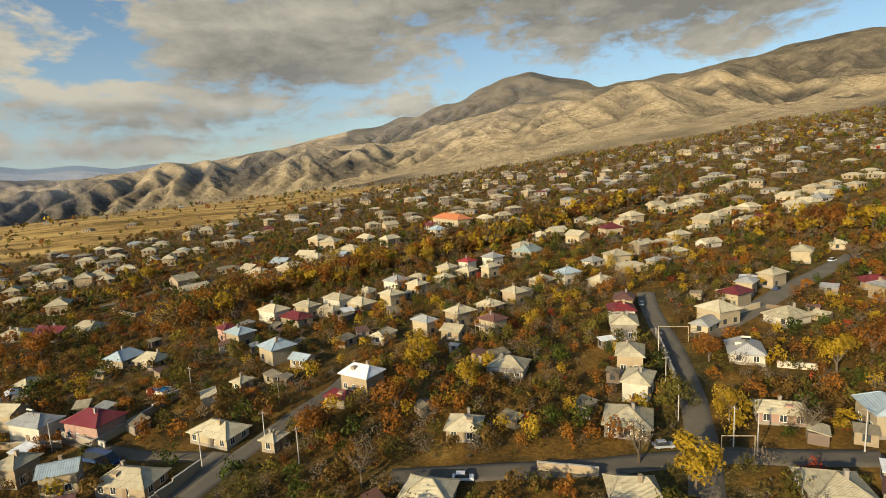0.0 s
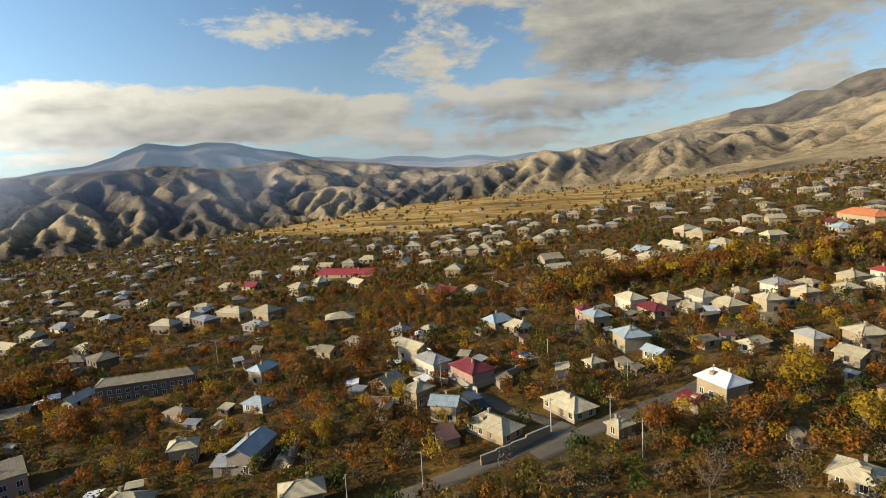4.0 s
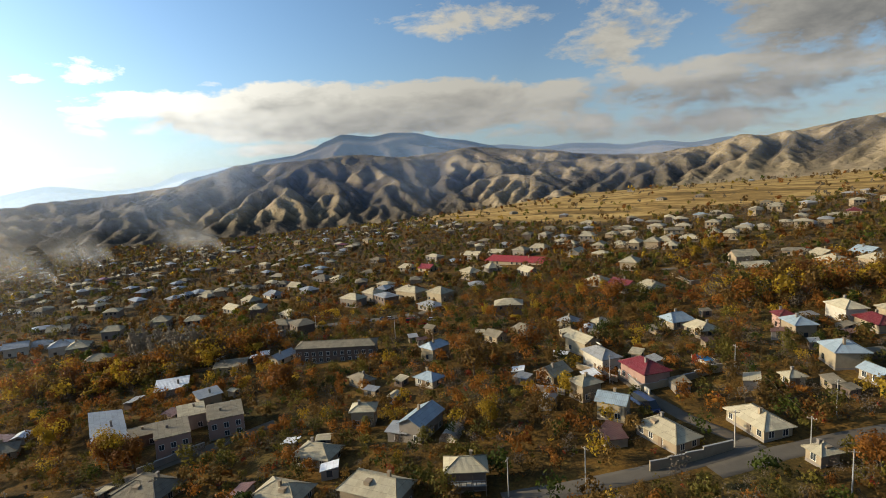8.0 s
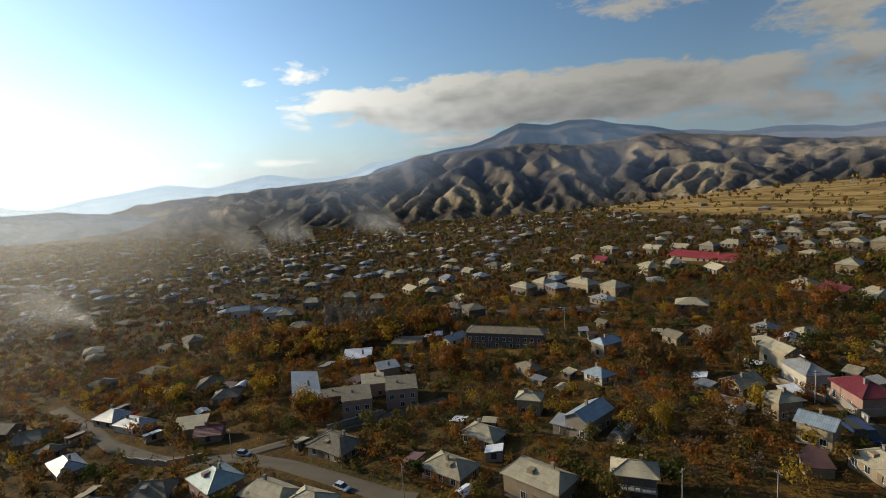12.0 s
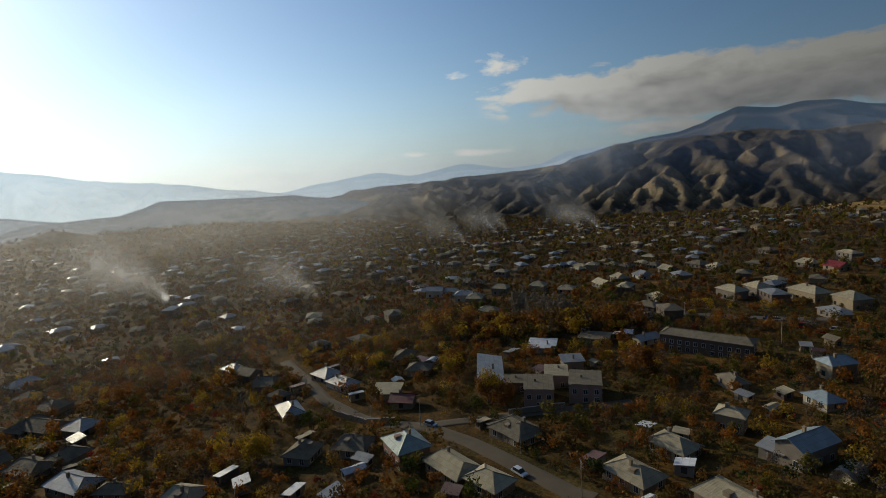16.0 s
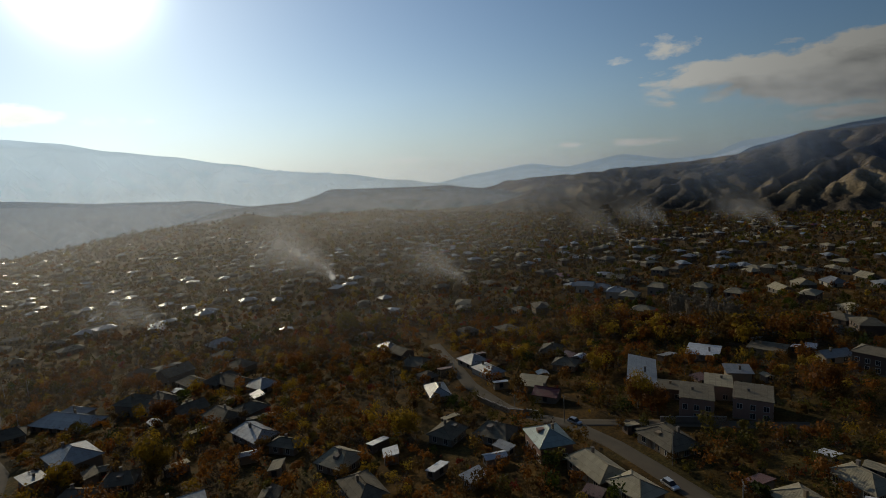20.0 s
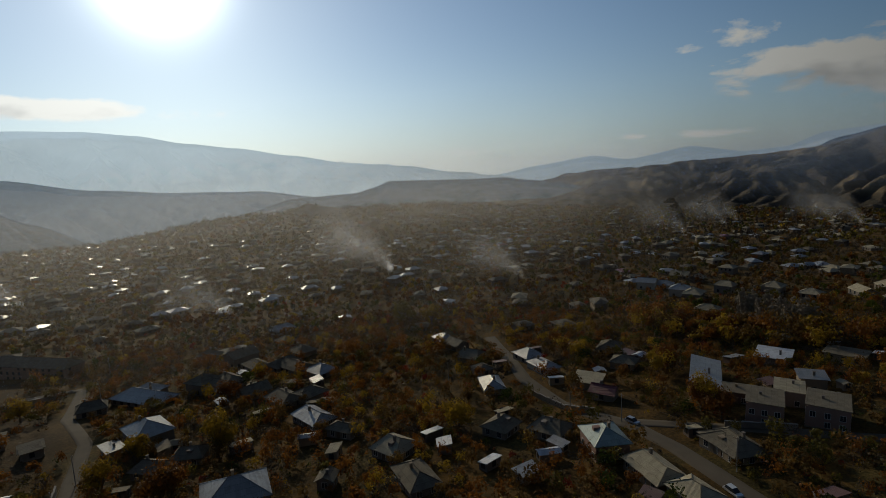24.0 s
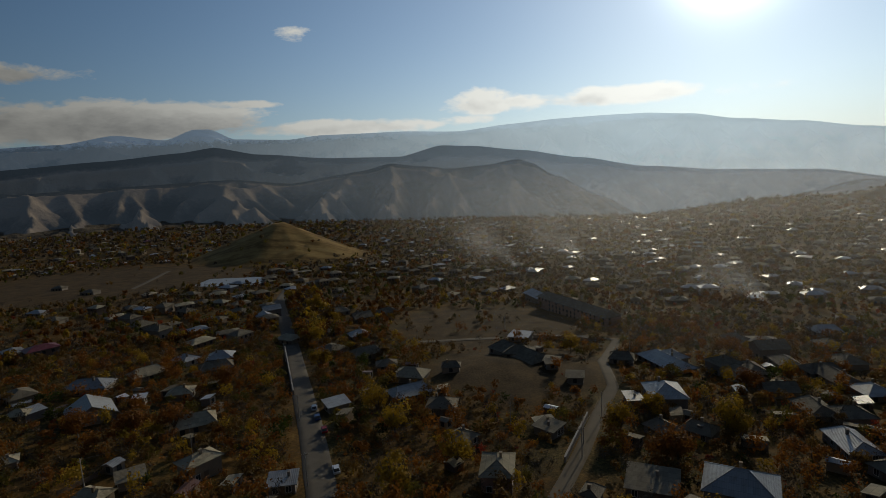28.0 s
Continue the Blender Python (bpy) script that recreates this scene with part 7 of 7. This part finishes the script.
# ---- walls, poles and vehicles ----
garden_wall([(-86.7, 125.2), (-82.1, 135.7), (-78.7, 147.1), (-74.1, 153.4)], 1.8, "cream")
garden_wall([(62.6, 160.0), (58.4, 141.3), (54.9, 126.0)], 2.0, "grey")
garden_wall([(83.3, 133.6), (91.4, 130.1)], 1.6, "white")
garden_wall([(16.1, 99.5), (27.2, 96.0)], 1.6, "tuff")
garden_wall([(-97.4, 131.9), (-86.7, 125.2)], 2.0, "grey")
garden_wall([(-62.8, 93.8), (-57.7, 105.1), (-55.1, 112.3)], 2.0, "tuff")
garden_wall([(-111.2, 108.0), (-100.9, 110.9)], 1.6, "grey")
garden_wall([(-169.3, -45.5), (-158.4, -32.5), (-157.7, -23.6)], 1.5, "tuff")
garden_wall([(-155.6, 10.5), (-157.4, 27.5)], 1.6, "grey")
garden_wall([(-25.8, 134.5), (-14.3, 137.0)], 1.6, "tuff")
garden_wall([(-106.1, -252.4), (-131.2, -230.8)], 1.8, "grey")
garden_wall([(-58.4, -121.3), (-78.8, -147.1)], 1.6, "grey")
garden_wall([(-112.3, 128.9), (-95.6, 127.1)], 1.6, "tuff")
garden_wall([(89.7, 169.5), (102.4, 174.5)], 1.8, "cream")
garden_wall([(-106.0, 140.4), (-99.0, 132.4), (-83.6, 125.0)], 1.5, "white")
garden_wall([(10.1, -197.3), (15.6, -268.5)], 1.7, "grey")
garden_wall([(-153.2, 248.1), (-136.1, 235.7), (-130.9, 245.2)], 1.5, "tuff")
line = [utility_pole(x, y, turn) for x, y, turn in [(59.0, 99.6, 0), (-33.0, 110.1, 37), (-96.7, 125.2, 74), (55.6, 102.0, 111), (56.3, 141.7, 148), (52.1, 126.5, 5), (49.2, 112.6, 42), (-25.5, 142.8, 79), (77.3, 96.3, 116), (-73.5, 149.9, 153), (-42.9, 118.8, 10)]]
for a, b in zip(line, line[1:]):
    if (Vector(a) - Vector(b)).length < 60:
        wire(a, b)
line = [utility_pole(x, y, turn) for x, y, turn in [(-68.9, 81.1, 0), (-55.2, 113.1, 37), (-45.3, 138.9, 74), (-77.2, 67.7, 111), (-195.3, 112.2, 148), (-237.8, 94.8, 5)]]
for a, b in zip(line, line[1:]):
    if (Vector(a) - Vector(b)).length < 60:
        wire(a, b)
line = [utility_pole(x, y, turn) for x, y, turn in [(-174.1, -77.6, 0), (-152.8, -15.5, 37), (-130.4, 11.5, 74), (-190.0, -59.8, 111), (-152.4, -29.7, 148), (-109.1, 22.1, 5)]]
for a, b in zip(line, line[1:]):
    if (Vector(a) - Vector(b)).length < 60:
        wire(a, b)
line = [utility_pole(x, y, turn) for x, y, turn in [(-98.0, -271.9, 0), (-159.8, -241.3, 37), (-68.3, -130.1, 74), (-150.1, -240.7, 111)]]
for a, b in zip(line, line[1:]):
    if (Vector(a) - Vector(b)).length < 60:
        wire(a, b)
line = [utility_pole(x, y, turn) for x, y, turn in [(-64.0, -122.8, 0), (-82.9, -145.7, 37), (-125.3, -196.7, 74), (7.8, -171.4, 111), (14.8, -247.6, 148), (5.4, -128.2, 5), (36.7, -158.4, 42), (57.6, -141.9, 79), (-53.3, -146.2, 116), (-46.3, -251.8, 153)]]
for a, b in zip(line, line[1:]):
    if (Vector(a) - Vector(b)).length < 60:
        wire(a, b)
gas_pipe((61.1, 154.0), (69.0, 152.1))
gas_pipe((51.3, 98.3), (57.3, 97.6))


def along(x, y):
    """The direction of the nearest road."""
    best = min(((rx - x) ** 2 + (ry - y) ** 2, i, line) for line, _ in ROADS_FLAT for i, (rx, ry) in enumerate(line))
    _, i, line = best
    a, b = line[max(i - 1, 0)], line[min(i + 1, len(line) - 1)]
    return math.degrees(math.atan2(b[1] - a[1], b[0] - a[0]))


SMOKE = (smoke_material(0.9, 0.06, 0.3), smoke_material(0.45, 0.03, 0.35))
THICK_SMOKE = (smoke_material(2.6, 0.1, 0.25), smoke_material(0.7, 0.04, 0.35))
car(157.7, 219.7, along(157.7, 219.7), ("white_paint", (0.75, 0.75, 0.74)), "white", "car")
car(116.7, 189.0, along(116.7, 189.0), ("navy_paint", (0.04, 0.07, 0.16)), "dark blue", "car")
car(81.2, 235.6, along(81.2, 235.6), ("white_paint", (0.75, 0.75, 0.74)), "white", "car")
car(42.2, 103.1, along(42.2, 103.1), ("silver_paint", (0.4, 0.42, 0.45)), "silver", "car")
car(110.5, 226.5, along(110.5, 226.5), ("white_paint", (0.75, 0.75, 0.74)), "white", "car")
car(68.6, 188.2, along(68.6, 188.2), ("silver_paint", (0.4, 0.42, 0.45)), "silver", "car")
car(1.7, 98.7, along(1.7, 98.7), ("white_paint", (0.75, 0.75, 0.74)), "white", "car")
car(-214.1, 134.4, along(-214.1, 134.4), ("silver_paint", (0.4, 0.42, 0.45)), "silver", "car")
car(-202.9, 136.4, along(-202.9, 136.4), ("white_paint", (0.75, 0.75, 0.74)), "white", "car")
car(-201.9, 130.5, along(-201.9, 130.5), ("red_paint", (0.4, 0.03, 0.03)), "red", "car")
car(-227.5, 125.3, along(-227.5, 125.3), ("navy_paint", (0.04, 0.07, 0.16)), "dark blue", "car")
car(-232.7, 118.8, along(-232.7, 118.8), ("silver_paint", (0.4, 0.42, 0.45)), "silver", "car")
car(-225.7, 127.4, along(-225.7, 127.4), ("white_paint", (0.75, 0.75, 0.74)), "white", "car")
car(-152.6, -12.6, along(-152.6, -12.6), ("silver_paint", (0.4, 0.42, 0.45)), "silver", "car")
car(-120.5, 10.1, along(-120.5, 10.1), ("white_paint", (0.75, 0.75, 0.74)), "white", "car")
car(0.5, -160.7, along(0.5, -160.7), ("red_paint", (0.4, 0.03, 0.03)), "red", "car")
car(2.3, -171.2, along(2.3, -171.2), ("navy_paint", (0.04, 0.07, 0.16)), "dark blue", "car")
car(3.2, -180.1, along(3.2, -180.1), ("silver_paint", (0.4, 0.42, 0.45)), "silver", "car")
car(-1.6, -133.9, along(-1.6, -133.9), ("white_paint", (0.75, 0.75, 0.74)), "white", "car")
car(85.0, 167.3, along(85.0, 167.3), ("silver_paint", (0.4, 0.42, 0.45)), "silver", "truck")
car(-80.6, 118.3, along(-80.6, 118.3), ("navy_paint", (0.04, 0.07, 0.16)), "dark blue", "bus")
car(-210.3, 129.5, along(-210.3, 129.5), ("red_paint", (0.4, 0.03, 0.03)), "red", "van")
greenhouse(-107.0, 75.8, 35)
pool(-85.1, 155.2, -25)
smoke(-425.4, -241.1, 15, 1.0, THICK_SMOKE)
smoke(-264.6, -271.5, 9, 1.0, SMOKE)
smoke(-196.1, -508.4, 13, 1.0, SMOKE)
smoke(-276.6, -520.2, 13, 1.0, SMOKE)
smoke(-400.2, -112.5, 10, 1.0, SMOKE)
smoke(-855.3, 51.5, 13, 1.0, SMOKE)
smoke(-780.5, 189.2, 13, 1.0, SMOKE)
smoke(-740.0, 0.2, 13, 1.0, SMOKE)
smoke(-934.1, 72.6, 13, 1.0, SMOKE)
smoke(-888.1, 182.7, 13, 1.0, SMOKE)
solar_heater(-106.3, 133.7, ground(-106.3, 133.7) + 6.6, 160)
solar_heater(78.9, 140.5, ground(78.9, 140.5) + 4.5, 160)
# added sheets imitating leaf smoke, haze and glare, over town and before the hills
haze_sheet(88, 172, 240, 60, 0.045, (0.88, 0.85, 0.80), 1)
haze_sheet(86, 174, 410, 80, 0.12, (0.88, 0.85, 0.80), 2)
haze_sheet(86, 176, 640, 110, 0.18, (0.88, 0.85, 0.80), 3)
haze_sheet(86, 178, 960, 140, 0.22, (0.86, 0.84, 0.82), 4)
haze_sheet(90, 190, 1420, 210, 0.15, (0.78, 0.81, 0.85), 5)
# blue tint imitates the air between the town and the hills
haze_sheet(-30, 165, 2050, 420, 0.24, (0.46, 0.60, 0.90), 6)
outbuildings()
far_houses()

# ---- trees that stand out, groves, then the gardens ----
tree(42.3, 89.7, "gold", 2.0, 1, 77)
tree(49.5, 114.3, "olive", 1.6, 2, 154)
tree(-8.1, 151.9, "gold", 2.1, 3, 231)
tree(70.8, 102.6, "bare", 1.8, 0, 308)
tree(-18.3, 100.3, "bare", 1.9, 1, 25)
tree(35.6, 98.8, "bare", 1.6, 2, 102)
tree(68.8, 139.3, "rust", 1.5, 3, 179)
tree(59.5, 111.2, "gold", 1.3, 0, 256)
tree(94.5, 128.1, "gold", 2.0, 1, 333)
tree(106.5, 132.1, "rust", 2.0, 2, 50)
tree(191.9, 282.3, "rust", 2.1, 3, 127)
tree(202.7, 283.0, "rust", 2.1, 0, 204)
tree(209.5, 265.4, "gold", 2.4, 1, 281)
tree(202.3, 248.3, "green", 2.0, 2, 358)
tree(160.1, 211.4, "bare", 1.9, 3, 75)
tree(4.7, 133.2, "gold", 1.6, 0, 152)
tree(-31.2, 119.0, "rust", 1.7, 1, 229)
tree(-13.4, 125.4, "rust", 1.8, 2, 306)
tree(-42.9, 294.6, "gold", 2.2, 3, 23)
tree(-58.6, 287.9, "gold", 2.0, 0, 100)
tree(-47.4, 273.4, "rust", 2.2, 1, 177)
tree(-18.2, 291.4, "gold", 2.0, 2, 254)
tree(-7.4, 280.6, "gold", 1.8, 3, 331)
tree(-93.2, 244.9, "rust", 2.2, 0, 48)
tree(-165.9, 305.6, "gold", 1.8, 1, 125)
tree(-166.5, 293.7, "gold", 1.5, 2, 202)
tree(-176.5, 56.5, "rust", 2.2, 3, 279)
tree(-147.2, 110.9, "rust", 2.0, 0, 356)
tree(-133.6, 104.9, "brownleaf", 2.2, 1, 73)
tree(-132.3, 127.7, "rust", 1.9, 2, 150)
tree(-195.0, -7.7, "gold", 1.8, 3, 227)
tree(-165.7, 5.9, "gold", 1.8, 0, 304)
tree(-160.9, 10.1, "rust", 1.6, 1, 21)
tree(-260.7, 0.1, "rust", 2.0, 2, 98)
tree(-257.3, 9.7, "rust", 2.0, 3, 175)
tree(-249.1, 19.0, "rust", 2.0, 0, 252)
tree(-244.6, 28.8, "rust", 2.0, 1, 329)
tree(-144.9, 190.5, "rust", 2.2, 2, 46)
tree(-98.8, 255.3, "rust", 2.0, 3, 123)
tree(-102.4, 84.1, "gold", 1.4, 0, 200)
tree(-277.4, -149.9, "gold", 1.5, 1, 277)
tree(-272.1, -132.8, "gold", 1.5, 2, 354)
tree(-208.1, -36.4, "gold", 1.6, 3, 71)
tree(-202.7, -5.0, "rust", 1.8, 0, 148)
tree(-166.1, 5.1, "rust", 1.8, 1, 225)
tree(-141.2, -60.4, "gold", 1.8, 2, 302)
tree(-108.1, -215.8, "gold", 1.8, 3, 19)
tree(-80.4, -131.3, "gold", 1.7, 0, 96)
tree(-109.3, -118.3, "gold", 1.6, 1, 173)
tree(-82.2, -112.8, "rust", 1.8, 2, 250)
tree(-19.7, -153.0, "gold", 1.9, 3, 327)
tree(-16.5, -167.4, "gold", 1.8, 0, 44)
tree(-0.5, -224.2, "gold", 2.0, 1, 121)
tree(3.6, -359.4, "gold", 2.0, 2, 198)
tree(34.9, -212.3, "rust", 1.9, 3, 275)
tree(71.5, -177.7, "rust", 2.0, 0, 352)
tree(54.9, -172.5, "rust", 2.0, 1, 69)
tree(44.2, -173.2, "rust", 1.8, 2, 146)
tree(-31.4, -126.8, "gold", 1.9, 3, 223)
tree(-107.4, -120.8, "gold", 2.0, 0, 300)
tree(-83.6, -110.6, "rust", 1.9, 1, 17)
tree(-96.8, -141.4, "gold", 1.7, 2, 94)
tree(-14.0, -117.1, "gold", 2.0, 3, 171)
tree(-262.3, -142.4, "olive", 2.6, 0, 40)
tree(-261.5, -124.7, "gold", 2.4, 1, 140)
tree(-166.3, -187.3, "rust", 1.8, 2, 80)
tree(-140.6, -150.3, "rust", 1.8, 3, 200)
GROVES = [[(-105.3, 217.2), (-93.5, 249.2), (-68.2, 264.6), (-42.1, 276.6), (-7.7, 300.1), (31.9, 320.0), (66.0, 359.8), (111.0, 387.3), (168.6, 411.3)], [(-268.4, -12.9), (-248.6, 9.1), (-238.8, 32.1), (-239.8, 49.8), (-242.4, 64.8)], [(0.6, -286.2), (4.7, -349.9), (10.5, -417.4)], [(172.3, 278.7), (197.5, 286.3), (212.0, 270.5)]]
rng = random.Random(9)
for (x0, y0), (x1, y1) in zip([(-277.2, 26.6), (-269.0, 32.4), (-260.3, 37.9), (-249.8, 43.9)], [(-269.0, 32.4), (-260.3, 37.9), (-249.8, 43.9), (-249.5, 52.1)]):
    for i in range(11):
        k = rng.random()
        tree(x0 + (x1 - x0) * k + rng.uniform(-4, 4), y0 + (y1 - y0) * k + rng.uniform(-4, 4), "poplar", rng.uniform(1.05, 1.45), rng.randrange(3), rng.uniform(0, 360))
scatter_trees()
